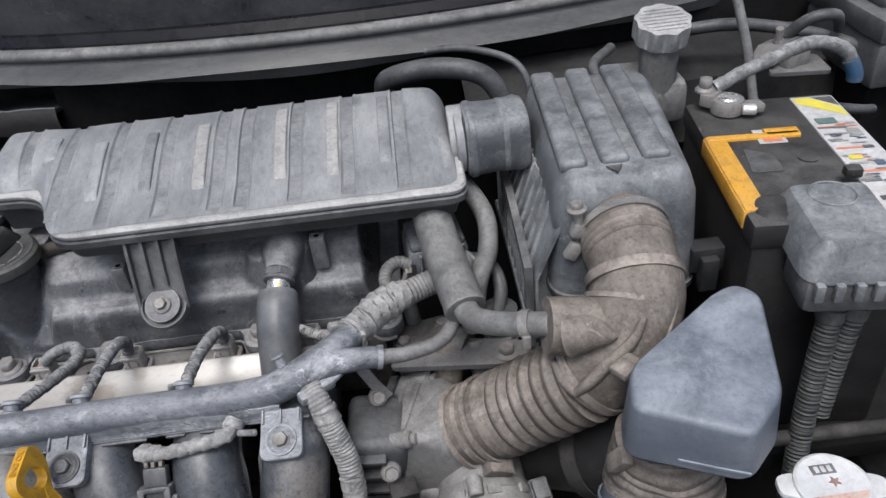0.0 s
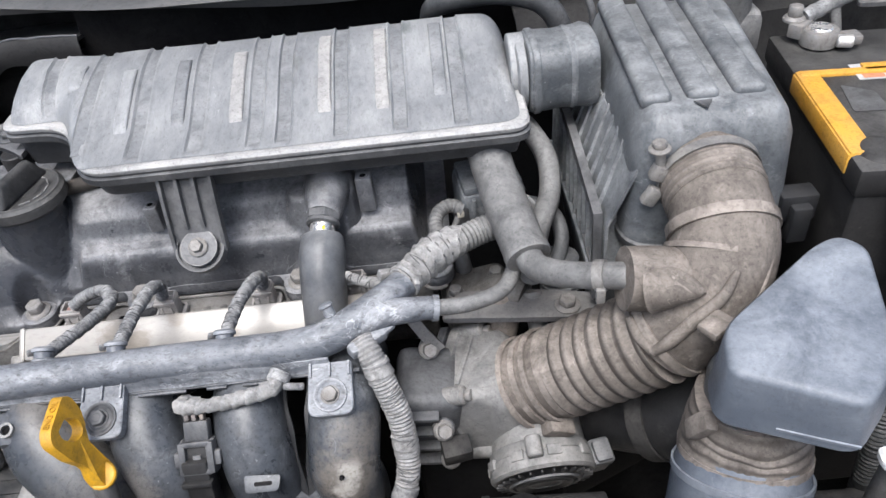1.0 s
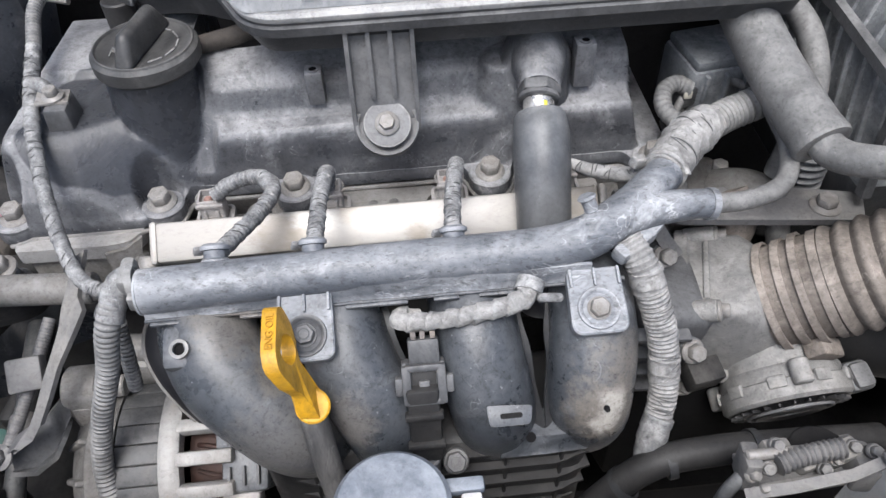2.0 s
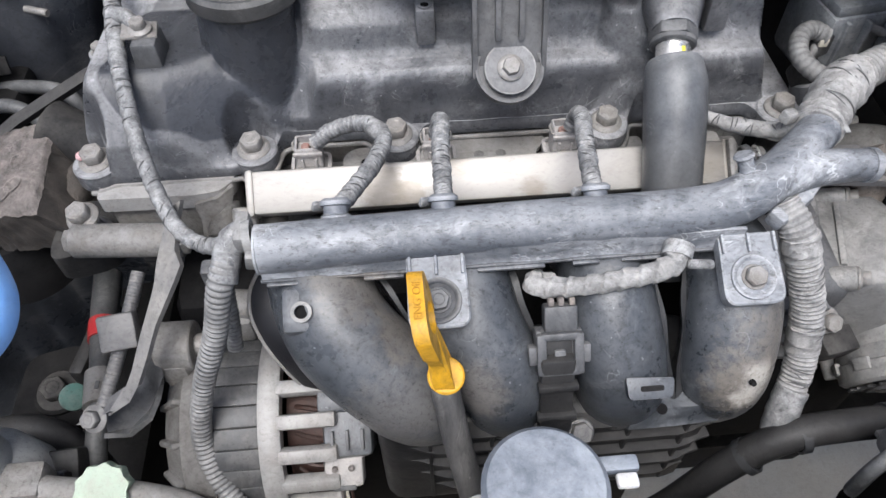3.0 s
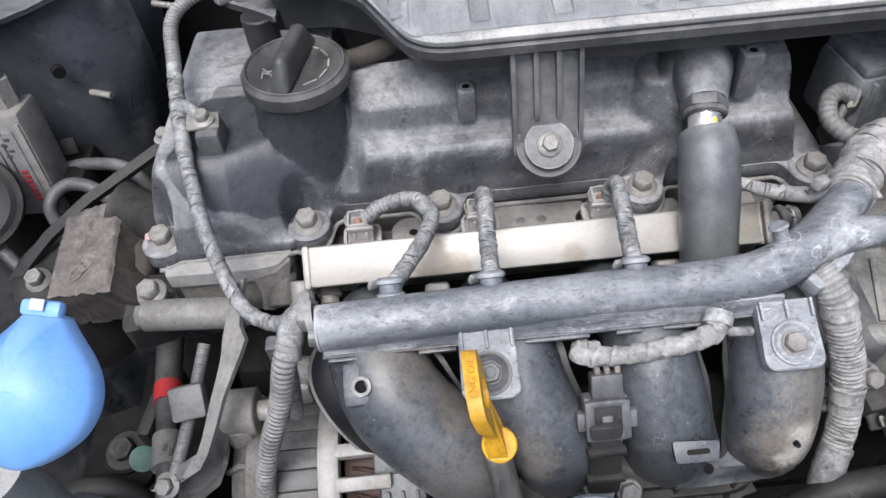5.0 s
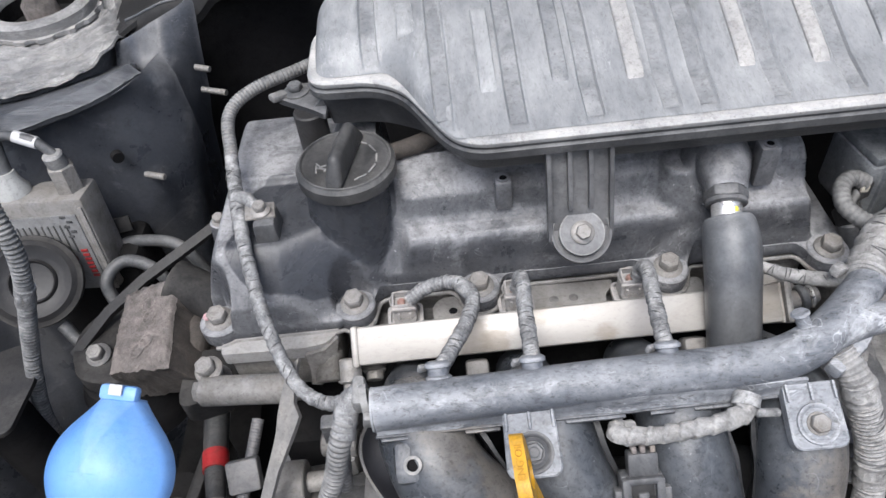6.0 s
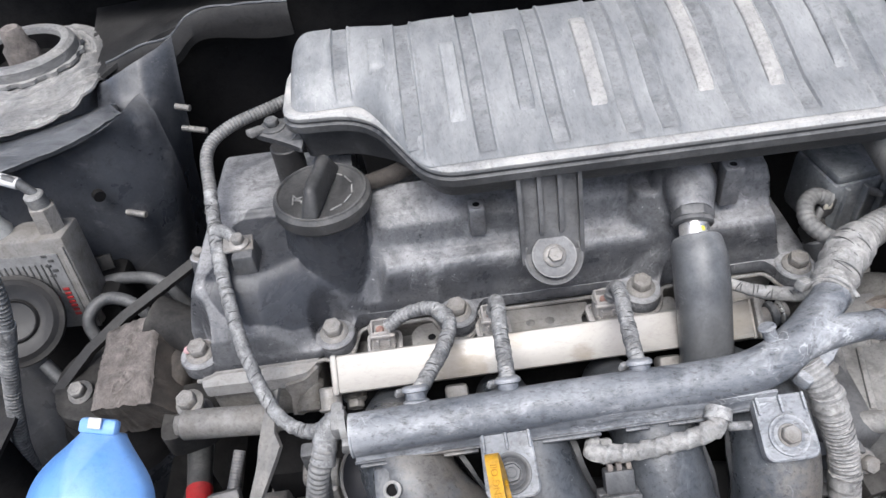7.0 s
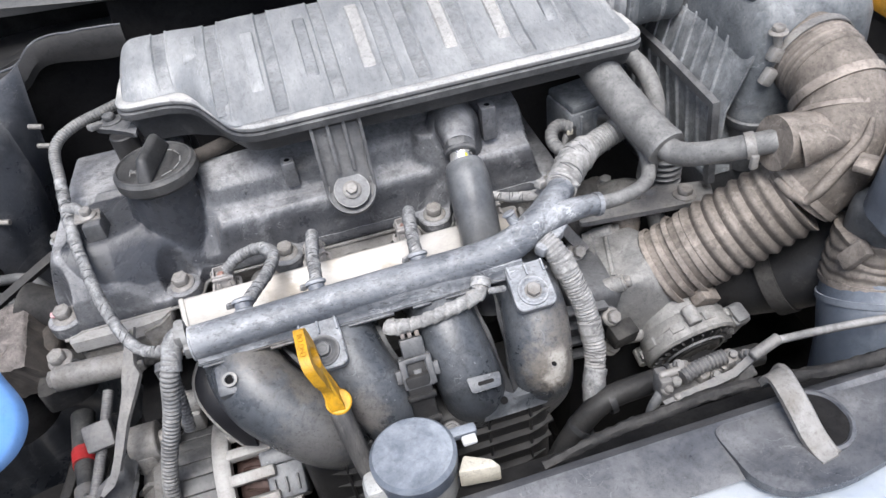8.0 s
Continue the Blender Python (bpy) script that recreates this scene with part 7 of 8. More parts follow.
# right hand loom with its tape knot
rl = thing("engine_loom", (-0.06, 0.47, 0.74), "pale corrugated engine loom with tape wrap", "wire loom")
part("wrap", tube([(-0.068, 0.505, 0.846), (-0.055, 0.522, 0.846), (-0.038, 0.540, 0.846), (-0.024, 0.552, 0.842)], [0.0112, 0.0130, 0.0138, 0.0115], 24, 0.0010, wrap=0.0022), "tape", rl)
part("wrap_tie", ring_clip((-0.0665, 0.5075, 0.846), (0.6, 0.75, 0.0), 0.0118, 0.0028, 0.0016), "tape", rl)
part("tie_tail", rbox((-0.0570, 0.5020, 0.852), (0.0040, 0.0100, 0.0016), 0.0005, rot=(20, 30, 20)), "tape", rl)
part("knot", rbox((-0.0800, 0.5150, 0.8480), (0.0110, 0.0070, 0.0075), 0.002, rot=(0, 20, 30)), "tape", rl)
part("upper_sleeve", tube([(-0.026, 0.550, 0.842), (-0.008, 0.560, 0.842), (0.012, 0.566, 0.845), (0.035, 0.58, 0.846)], 0.010, 16, 0.002, rib=0.004, amp=0.001), "hose", rl)
part("sleeve", tube([(-0.098, 0.466, 0.836), (-0.092, 0.455, 0.828), (-0.086, 0.446, 0.812), (-0.078, 0.434, 0.785), (-0.076, 0.420, 0.757), (-0.080, 0.408, 0.738), (-0.085, 0.400, 0.728)],
                    [0.0072, 0.0082, 0.0084, 0.0083, 0.0080, 0.0076, 0.0074], 20, 0.0006, rib=0.0028, amp=0.0008, wrap=0.0005), "tape", rl)
part("tape_band", tube([(-0.0905, 0.4530, 0.8250), (-0.0868, 0.4470, 0.8140)], [0.0096, 0.0098], 20, 0.0010, wrap=0.0012), "tape", rl)
part("tape_band", tube([(-0.0770, 0.4290, 0.7750), (-0.0762, 0.4220, 0.7610)], [0.0094, 0.0090], 20, 0.0010, wrap=0.0010), "tape", rl)
part("tail_wrap", tube([(-0.079, 0.409, 0.740), (-0.084, 0.401, 0.730), (-0.088, 0.395, 0.716)], [0.0092, 0.009, 0.007], 16, 0.0012, wrap=0.0007), "loom", rl)
part("thin_branch", tube([(-0.072, 0.512, 0.842), (-0.082, 0.520, 0.834), (-0.098, 0.528, 0.831), (-0.113, 0.540, 0.829)], [0.0048, 0.0048, 0.0044, 0.0036], 14, 0.0010, wrap=0.0005), "tape", rl)
tape_edges([(-0.072, 0.512, 0.842), (-0.082, 0.520, 0.834), (-0.098, 0.528, 0.831), (-0.113, 0.540, 0.829)], 0.0048, ((0.15, 3), (0.45, 4), (0.72, 4)), rl)
tape_edges([(-0.068, 0.505, 0.846), (-0.055, 0.522, 0.846), (-0.038, 0.540, 0.846), (-0.024, 0.552, 0.842)], 0.0140, ((0.30, 4), (0.62, 4)), rl)
tape_edges([(-0.086, 0.446, 0.812), (-0.078, 0.434, 0.785), (-0.076, 0.420, 0.757), (-0.080, 0.408, 0.738)], 0.0091, ((0.05, 4), (0.4, 4), (0.75, 5)), rl)
part("branch_hose", tube([(-0.048, 0.485, 0.838), (-0.02, 0.488, 0.836), (0.005, 0.500, 0.836), (0.016, 0.525, 0.842), (0.015, 0.555, 0.85)], 0.0058, 14), "hose", rl)
hw = solid("hook_wire", tube([(-0.018, 0.601, 0.834), (-0.028, 0.603, 0.838), (-0.038, 0.596, 0.837), (-0.041, 0.583, 0.833), (-0.034, 0.570, 0.830), (-0.022, 0.563, 0.829)], 0.0055, 14, 0.0015, rib=0.004, amp=0.0005), "hose",
           "curled grey rubber sleeve beside the valve cover", "sleeve")

# round reservoir at the front
fc = thing("round_canister", (-0.236, 0.345, 0.70), "round blue grey canister with a flat cap", "canister")
part("cap", lathe([(0.028, 0.785), (0.0282, 0.79), (0.0285, 0.797), (0.026, 0.800), (0.0, 0.801)], pose(-0.236, 0.345, 0), 40), "ductbox", fc)
part("body", lathe([(0.026, 0.66), (0.026, 0.786), (0, 0.786)], pose(-0.236, 0.345, 0), 40), "bottle", fc)
part("spout", rbox((-0.262, 0.338, 0.782), (0.02, 0.02, 0.022), 0.006), "bottle", fc)
part("tab", rbox((-0.198, 0.347, 0.791), (0.010, 0.007, 0.004), 0.0015), "white", fc)
part("arm", rbox((-0.203, 0.355, 0.790), (0.024, 0.008, 0.006), 0.002), "ductbox", fc)
part("wedge", prism([(-0.212, 0.328), (-0.184, 0.324), (-0.188, 0.331), (-0.205, 0.340)], 0.770, 0.788, None, 0.002), "cream", fc)

# coolant and lower hoses
rh = thing("radiator_hose", (-0.09, 0.39, 0.66), "thick black rubber radiator hose with clamps", "hose")
rp = [(0.06, 0.395, 0.712), (0.0, 0.392, 0.722), (-0.05, 0.390, 0.727), (-0.085, 0.388, 0.722), (-0.112, 0.385, 0.690), (-0.140, 0.380, 0.640), (-0.19, 0.370, 0.60)]
part("sleeve", tube(rp, 0.0092, 20), "deep", rh)
for a, k in ((1, 0.5), (2, 0.75), (3, 0.6)):
    d = Vector(rp[a + 1]) - Vector(rp[a])
    part("clamp", ring_clip(Vector(rp[a]) + d * k, d, 0.0094, 0.005, 0.0016), "gap", rh)

# belt tensioner, dip tube and pipes at the left
tn = thing("tensioner_bracket", (-0.45, 0.45, 0.70), "grey steel belt tensioner bracket with threaded rod", "bracket")
def tongue(pts, widths, thick, across):
    """A flat strip whose width changes along it."""
    b = bmesh.new()
    rows = []
    w = Vector(across).normalized()
    for k, (p, (l_, r_)) in enumerate(zip(pts, widths)):
        p = Vector(p)
        rows.append([b.verts.new(p - w * l_), b.verts.new(p + w * r_)])
    for p, q in zip(rows, rows[1:]):
        b.faces.new((p[0], p[1], q[1], q[0]))
    bmesh.ops.recalc_face_normals(b, faces=b.faces)
    bmesh.ops.solidify(b, geom=b.faces[:], thickness=thick)
    return b


part("strip", tongue([(-0.418, 0.515, 0.812), (-0.423, 0.503, 0.800), (-0.426, 0.493, 0.793), (-0.428, 0.484, 0.786), (-0.430, 0.478, 0.782), (-0.437, 0.460, 0.770), (-0.443, 0.446, 0.758), (-0.449, 0.436, 0.748), (-0.457, 0.430, 0.739), (-0.469, 0.428, 0.732), (-0.480, 0.430, 0.729)],
                     [(0.005, 0.005), (0.0055, 0.0055), (0.006, 0.008), (0.006, 0.014), (0.006, 0.012), (0.006, 0.006), (0.006, 0.005), (0.007, 0.005), (0.008, 0.007), (0.008, 0.009), (0.005, 0.006)], 0.0035, (0.85, 0.2, 0.5)), "greysteel", tn)
part("cup", sheet(refine([[(-0.446, 0.470, 0.735), (-0.452, 0.455, 0.735), (-0.462, 0.445, 0.728), (-0.474, 0.436, 0.724)], [(-0.442, 0.455, 0.722), (-0.448, 0.440, 0.716), (-0.459, 0.431, 0.712), (-0.472, 0.427, 0.713)],
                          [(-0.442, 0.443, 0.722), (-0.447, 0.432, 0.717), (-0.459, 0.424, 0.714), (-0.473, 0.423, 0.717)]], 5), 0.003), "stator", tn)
part("rod", tube([(-0.4515, 0.505, 0.766), (-0.456, 0.484, 0.757), (-0.462, 0.460, 0.746), (-0.469, 0.434, 0.735)], 0.0038, 12, 0.0008, rib=0.002, amp=0.0004), "greysteel", tn)
part("block", rbox((-0.4585, 0.469, 0.758), (0.021, 0.021, 0.012), 0.002, rot=(38, 0, 8)), "greysteel", tn)
part("bolt", hexhead((-0.473, 0.428, 0.733), (-0.2, -0.5, 0.8), 0.0055, 0.007), "greysteel", tn)
pp = thing("ac_line", (-0.51, 0.50, 0.66), "metal air conditioning line with red tape and a white sleeve", "pipe")
pw = [(-0.524, 0.585, 0.662), (-0.520, 0.545, 0.660), (-0.514, 0.510, 0.662), (-0.508, 0.480, 0.664), (-0.506, 0.455, 0.660), (-0.509, 0.43, 0.64), (-0.51, 0.41, 0.60)]
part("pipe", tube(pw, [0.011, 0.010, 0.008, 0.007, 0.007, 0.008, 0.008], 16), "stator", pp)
part("tape", tube([(-0.5195, 0.543, 0.6605), (-0.517, 0.527, 0.661)], [0.0108, 0.0103], 18, 0.002), "red", pp, "red tape band")
part("sleeve", tube([(-0.5115, 0.498, 0.663), (-0.507, 0.472, 0.6635)], 0.0105, 18, 0.002), "plate", pp, "pale printed sleeve")
for k in range(3):
    part("print_bar", rbox((-0.507 + 0.005 * k, 0.4835 - 0.004 * (k % 2), 0.6735), (0.003, 0.006, 0.001), 0.0003), "ink", pp)
part("valve_cap", lathe([(0, 0), (0.0095, 0), (0.0095, 0.007), (0.008, 0.008), (0, 0.008)], axis((-0.531, 0.487, 0.652), (0.3, -0.4, 0.86)), 24), "teal", pp, "dull green cap")
ap = thing("ac_service_pipe", (-0.47, 0.40, 0.68), "bent aluminium pipe with a pale mint service cap", "pipe")
part("pipe", tube([(-0.56, 0.415, 0.69), (-0.53, 0.408, 0.695), (-0.50, 0.402, 0.695), (-0.46, 0.398, 0.69), (-0.425, 0.388, 0.685), (-0.40, 0.37, 0.67)], 0.0085, 16), "alu", ap)
part("joint", rbox((-0.523, 0.408, 0.695), (0.025, 0.022, 0.02), 0.003), "alu", ap)
gear = [((0.0145 + 0.0012 * math.cos(10 * 2 * math.pi * i / 80)) * math.cos(2 * math.pi * i / 80), (0.0145 + 0.0012 * math.cos(10 * 2 * math.pi * i / 80)) * math.sin(2 * math.pi * i / 80)) for i in range(80)]
part("cap", prism(gear, 0, 0.012, axis((-0.475, 0.402, 0.695), (0.1, -0.45, 0.88)), 0.0006, 1), "mint", ap, "mint green cap")
# clutter in the depth beside the alternator
solid("front_hose", tube([(-0.62, 0.47, 0.62), (-0.58, 0.475, 0.635), (-0.55, 0.47, 0.635), (-0.53, 0.46, 0.62), (-0.52, 0.45, 0.58)], 0.010, 14), "deep", "dark rubber hose low beside the alternator", "hose")
cb = thing("wiring_plug", (-0.52, 0.425, 0.62), "black wiring plug low in the bay", "connector")
part("housing", rbox((-0.523, 0.435, 0.655), (0.030, 0.022, 0.036), 0.003, rot=(25, 0, 5)), "deep", cb)
part("latch", rbox((-0.523, 0.424, 0.664), (0.018, 0.008, 0.020), 0.002, rot=(25, 0, 5)), "plastic", cb)
part("collar", rbox((-0.523, 0.440, 0.640), (0.036, 0.026, 0.010), 0.003, rot=(25, 0, 5)), "deep", cb)
part("ridge", rbox((-0.513, 0.4235, 0.664), (0.003, 0.008, 0.030), 0.001, rot=(25, 0, 5)), "deep", cb)
# plate and washer are black for the shade down here
lb = thing("lower_bracket", (-0.56, 0.50, 0.58), "dark steel bracket with a bolt, blackened for shade", "bracket")
part("plate", prism(outline_round([(-0.60, 0.47), (-0.545, 0.485), (-0.535, 0.52), (-0.56, 0.56), (-0.60, 0.55)], 0.01), 0.600, 0.608, None, 0.003), "black", lb)
part("washer", lathe([(0, 0.608), (0.019, 0.608), (0.019, 0.611), (0, 0.612)], pose(-0.566, 0.515, 0), 24), "black", lb)
part("bolt", hexhead((-0.566, 0.515, 0.612), (0, -0.2, 1), 0.010, 0.012, 1.6), "dark", lb)
part("web", rbox((-0.535, 0.545, 0.62), (0.012, 0.07, 0.05), 0.004, rot=(0, 0, -10)), "deep", lb)

# washer bottle with its blue cap
wb = thing("washer_bottle", (-0.51, 0.44, 0.60), "milky washer bottle with a bright blue cap", "bottle")
part("body", lathe([(0.0, 0.55), (0.034, 0.55), (0.034, 0.66), (0.029, 0.69), (0.020, 0.70), (0.020, 0.785), (0.023, 0.79), (0, 0.79)], pose(-0.553, 0.420, 0), 32), "bottle", wb)
PM = Matrix.Translation((-0.5085, 0.437, 0.832)) @ Matrix.Rotation(radians(-14), 4, "Z") @ Matrix.Rotation(radians(30), 4, "X")
spade = [(0.043, 0.0095), (0.040, 0.0112), (0.036, 0.0140), (0.030, 0.0186), (0.022, 0.0248), (0.012, 0.0305), (0.0, 0.0335), (-0.012, 0.0330), (-0.024, 0.0285), (-0.034, 0.0205), (-0.041, 0.0125), (-0.045, 0.006), (-0.046, 0.0)]
spade = [(0.043 - (0.043 - q.x) * 0.88, q.y * 1.08) for q, at in curve([(y, w, 0.0) for y, w in spade], 0.0022)]
edge = [(w, y) for y, w in spade] + [(-w, y) for y, w in spade[-2::-1]]
b = bmesh.new()
rings = []
for k in range(17):
    u = 1 - k / 16
    lift = 0.004 + 0.021 * (1 - u ** 2.3)
    rings.append([b.verts.new((x * u, y * u + 0.004 * (1 - u), lift + 0.0012 * math.exp(-((x * u / 0.004) ** 2)) * (y > 0))) for x, y in edge])
for p, q in zip(rings, rings[1:]):
    for k in range(len(edge)):
        b.faces.new((p[k], p[(k + 1) % len(edge)], q[(k + 1) % len(edge)], q[k]))
low = [b.verts.new((x * 0.985, y * 0.985, -0.006)) for x, y in edge]
for k in range(len(edge)):
    b.faces.new((low[k], low[(k + 1) % len(edge)], rings[0][(k + 1) % len(edge)], rings[0][k]))
b.faces.new(low[::-1])
bmesh.ops.remove_doubles(b, verts=b.verts, dist=1e-5)
bmesh.ops.recalc_face_normals(b, faces=b.faces)
part("cap", on(PM, b), "blue", wb, "bright blue snap cap", smooth=60)
part("tab", on(PM, rbox((0.0, 0.045, 0.005), (0.023, 0.009, 0.007), 0.0025)), "blue", wb)
part("tab_mark", on(PM, rbox((0.0, 0.0465, 0.0102), (0.008, 0.006, 0.0012), 0.0005)), "white", wb)

# engine mount
em = thing("engine_mount", (-0.55, 0.60, 0.70), "rusty cast engine mount bracket with rubber bush", "engine mount")


def rough_block(quad, down, rag, parent, top, side, n=34):
    """A rough casting: a pitted top over four corners, and ragged flanks that fall from its rim."""
    q = [Vector(c) for c in quad]
    mid = sum(q, Vector()) / 4
    b = bmesh.new()
    rows = []
    for i in range(n + 1):
        row = []
        for k in range(n + 1):
            u, v = i / n, k / n
            c = q[0].lerp(q[1], u).lerp(q[3].lerp(q[2], u), v)
            rim = min(u, 1 - u, v, 1 - v)
            out = (c - mid).normalized()
            c += out * (rag * noise.noise(c * 260) + 0.7 * rag * noise.noise(c * 620)) * (1 - ease(rim, 0, 0.12))
            c.z += 0.0013 * noise.noise(c * 90) + 0.0007 * noise.noise(c * 330) - 0.0030 * (1 - ease(rim, 0, 0.08))
            row.append(b.verts.new(c))
        rows.append(row)
    for p, r in zip(rows, rows[1:]):
        for k in range(n):
            b.faces.new((p[k], r[k], r[k + 1], p[k + 1]))
    loop = [rows[i][0].co for i in range(n)] + [rows[n][k].co for k in range(n)] + [rows[n - i][n].co for i in range(n)] + [rows[0][n - k].co for k in range(n)]
    loop = [c.copy() for c in loop]
    bmesh.ops.recalc_face_normals(b, faces=b.faces)
    cast = part("casting", b, top, parent, smooth=50)
    b = bmesh.new()
    prev = None
    for s in range(9):
        u = s / 8
        ring = []
        for c in loop:
            lean = down(c)
            w = 0.0022 * noise.noise(c * 70 + Vector((0, 0, u * 4))) + 0.0012 * noise.noise(c * 240 + Vector((0, 0, u * 9)))
            ring.append(b.verts.new(c + Vector((0, 0, -0.0003)) + lean * u + (c - mid).normalized() * (w if s else 0.0003)))
        if prev:
            for k in range(len(ring)):
                b.faces.new((prev[k], prev[(k + 1) % len(ring)], ring[(k + 1) % len(ring)], ring[k]))
        prev = ring
    bmesh.ops.recalc_face_normals(b, faces=b.faces)
    part("flank", b, side, cast, smooth=50)


# flanks get a darker iron than the top, for their shaded side
rough_block([(-0.566, 0.622, 0.780), (-0.524, 0.633, 0.785), (-0.517, 0.547, 0.780), (-0.562, 0.5500, 0.777)],
            lambda c: Vector((0.004 + 0.020 * ease(c.x, -0.545, -0.520), 0.004, -0.036)), 0.0016, em, "rust", "ruststain")
part("bulge", on(pose(-0.513, 0.592, 0.752, 0, 18, 12), lathe([(0.0, -0.03), (0.015, -0.03), (0.0145, 0.004), (0.011, 0.012), (0.005, 0.016), (0, 0.0165)], Matrix.Diagonal((0.75, 1.5, 1, 1)), 24)), "ruststain", em, "brown stained bulge")
part("bulge", on(pose(-0.508, 0.622, 0.764, 0, 14, 12), lathe([(0.0, -0.03), (0.012, -0.03), (0.0115, 0.004), (0.008, 0.010), (0, 0.012)], Matrix.Diagonal((0.9, 1.2, 1, 1)), 20)), "dark", em)
part("strut", strap([(-0.612, 0.590, 0.748), (-0.585, 0.617, 0.765), (-0.555, 0.636, 0.779), (-0.530, 0.650, 0.787), (-0.496, 0.676, 0.794)], 0.008, 0.006, across=(-0.55, 0.6, 0.3)), "deep", em, "dusty dark steel strap")
part("arm", tube([(-0.53, 0.63, 0.775), (-0.505, 0.62, 0.768), (-0.475, 0.60, 0.765)], [0.020, 0.018, 0.02], 16), "dark", em)
part("plate", prism(outline_round([(-0.605, 0.565), (-0.56, 0.555), (-0.53, 0.64), (-0.575, 0.66), (-0.615, 0.61)], 0.018), 0.733, 0.750, None, 0.004), "dark", em)
part("foot", prism(outline_round([(-0.515, 0.525), (-0.475, 0.535), (-0.475, 0.575), (-0.515, 0.575)], 0.012), 0.735, 0.757, None, 0.004), "dark", em)
part("bush", lathe([(0, 0.68), (0.04, 0.68), (0.042, 0.715), (0.036, 0.73), (0, 0.73)], pose(-0.575, 0.59, 0), 32), "black", em)
part("bolt", hexhead((-0.588, 0.585, 0.752), (0, -0.3, 1), 0.0065, 0.010), "greysteel", em)
part("bolt", hexhead((-0.487, 0.548, 0.758), (0, -0.3, 1), 0.0065, 0.010), "greysteel", em)
for q in ((-0.543, 0.606, 0.7812), (-0.540, 0.594, 0.7808), (-0.538, 0.572, 0.7800), (-0.543, 0.564, 0.7795)):
    part("cast_mark", lathe([(0.0040, -0.0006), (0.0056, 0.0006), (0.0048, 0.0008), (0.0032, -0.0002)], axis(q, (-0.02, -0.06, 1)) @ Matrix.Diagonal((0.8, 1.25, 1, 1)), 20), "rust", em)

# anti-lock brake unit
au = thing("brake_unit", (-0.64, 0.68, 0.72), "grey metal brake control unit with a white label", "brake unit")
UM = pose(-0.634, 0.702, 0.773, -8, 0, -3)
part("block", on(UM, rbox((-0.016, 0.0, 0.0), (0.097, 0.034, 0.095), 0.004)), "plate", au)
part("seam_strip", on(UM, rbox((0.0285, -0.0172, -0.004), (0.004, 0.002, 0.086), 0.0006)), "steel", au)
lab = part("label", on(UM, rbox((-0.020, -0.0175, -0.006), (0.086, 0.0015, 0.078), 0.0005)), "film", au, "dull printed label")
part("label_field", on(UM, rbox((-0.046, -0.0187, 0.022), (0.014, 0.0008, 0.014), 0.0002)), "lemon", lab)
for k in range(9):
    part("print_bar", on(UM, rbox((-0.030 + 0.0052 * k, -0.0187, 0.004 + 0.003 * (k % 3)), (0.0012, 0.0008, 0.040 - 0.006 * (k % 3)), 0.0002)), "ink", lab)
for k in range(7):
    part("print_bar", on(UM, rbox((0.017, -0.0187, -0.030 + 0.0045 * k), (0.0055, 0.0008, 0.0026), 0.0002)), "red", lab)
for k in range(5):
    part("print_bar", on(UM, rbox((0.012 + 0.004 * (k % 2), -0.0187, 0.012 + 0.005 * k), (0.0048, 0.0008, 0.0022), 0.0002)), "ink", lab)
part("fitting", on(UM, rod((0.018, 0.0, 0.045), (0.018, 0.0, 0.070), 0.011, seg=6)), "steel", au)
part("fitting_cap", on(UM, rod((0.018, 0.0, 0.066), (0.018, -0.003, 0.082), 0.008)), "hose", au)
part("brake_line", tube([UM @ Vector((0.018, 0, 0.08)), UM @ Vector((0.005, 0.0, 0.094)), UM @ Vector((-0.02, 0.004, 0.098)), UM @ Vector((-0.07, 0.01, 0.10))], 0.004, 10), "rubber", au)
part("line_collar", tube([UM @ Vector((0.009, 0, 0.091)), UM @ Vector((-0.008, 0.002, 0.0975))], 0.005, 10), "white", au)
part("plug_cap", on(UM, lathe([(0.014, 0.044), (0.014, 0.052), (0.010, 0.060), (0.0085, 0.068), (0, 0.068)], pose(-0.030, 0, 0), 24)), "bottle", au)
part("plug_cable", tube([UM @ Vector((-0.03, 0, 0.066)), UM @ Vector((-0.033, 0.01, 0.12)), UM @ Vector((-0.05, 0.02, 0.2))], 0.007, 12), "rubber", au)
solid("unit_bracket", rbox((-0.635, 0.715, 0.68), (0.10, 0.06, 0.14), 0.01), "black", "black bracket under the brake unit", "bracket")
hn2 = thing("horn", (-0.64, 0.66, 0.72), "round black horn with a domed rim", "horn")
HA = axis((-0.652, 0.652, 0.772), (0.25, -0.65, 0.7))
part("dish", lathe([(0, 0.0), (0.022, 0.002), (0.030, 0.006), (0.036, 0.002), (0.037, -0.006), (0.02, -0.014), (0, -0.014)], HA, 36), "gap2", hn2)
part("rim", lathe([(0.034, 0.004), (0.038, 0.003), (0.0385, -0.002), (0.035, -0.004)], HA, 36), "dark", hn2)
part("ring", lathe([(0.0155, 0.0022), (0.017, 0.0046), (0.0185, 0.0026)], HA, 36), "gap2", hn2)
part("stem", rod((-0.652, 0.665, 0.762), (-0.65, 0.70, 0.72), 0.008), "black", hn2)
fl = thing("fender_loom", (-0.62, 0.57, 0.70), "dark corrugated wire loom beside the fender", "wire loom")
part("sleeve", tube([(-0.600, 0.61, 0.935), (-0.592, 0.59, 0.905), (-0.590, 0.58, 0.871), (-0.601, 0.577, 0.835), (-0.6155, 0.575, 0.800), (-0.632, 0.57, 0.755), (-0.645, 0.565, 0.71), (-0.65, 0.56, 0.66)], 0.0052, 14, 0.0008, rib=0.0034, amp=0.0011), "loom_dark", fl)
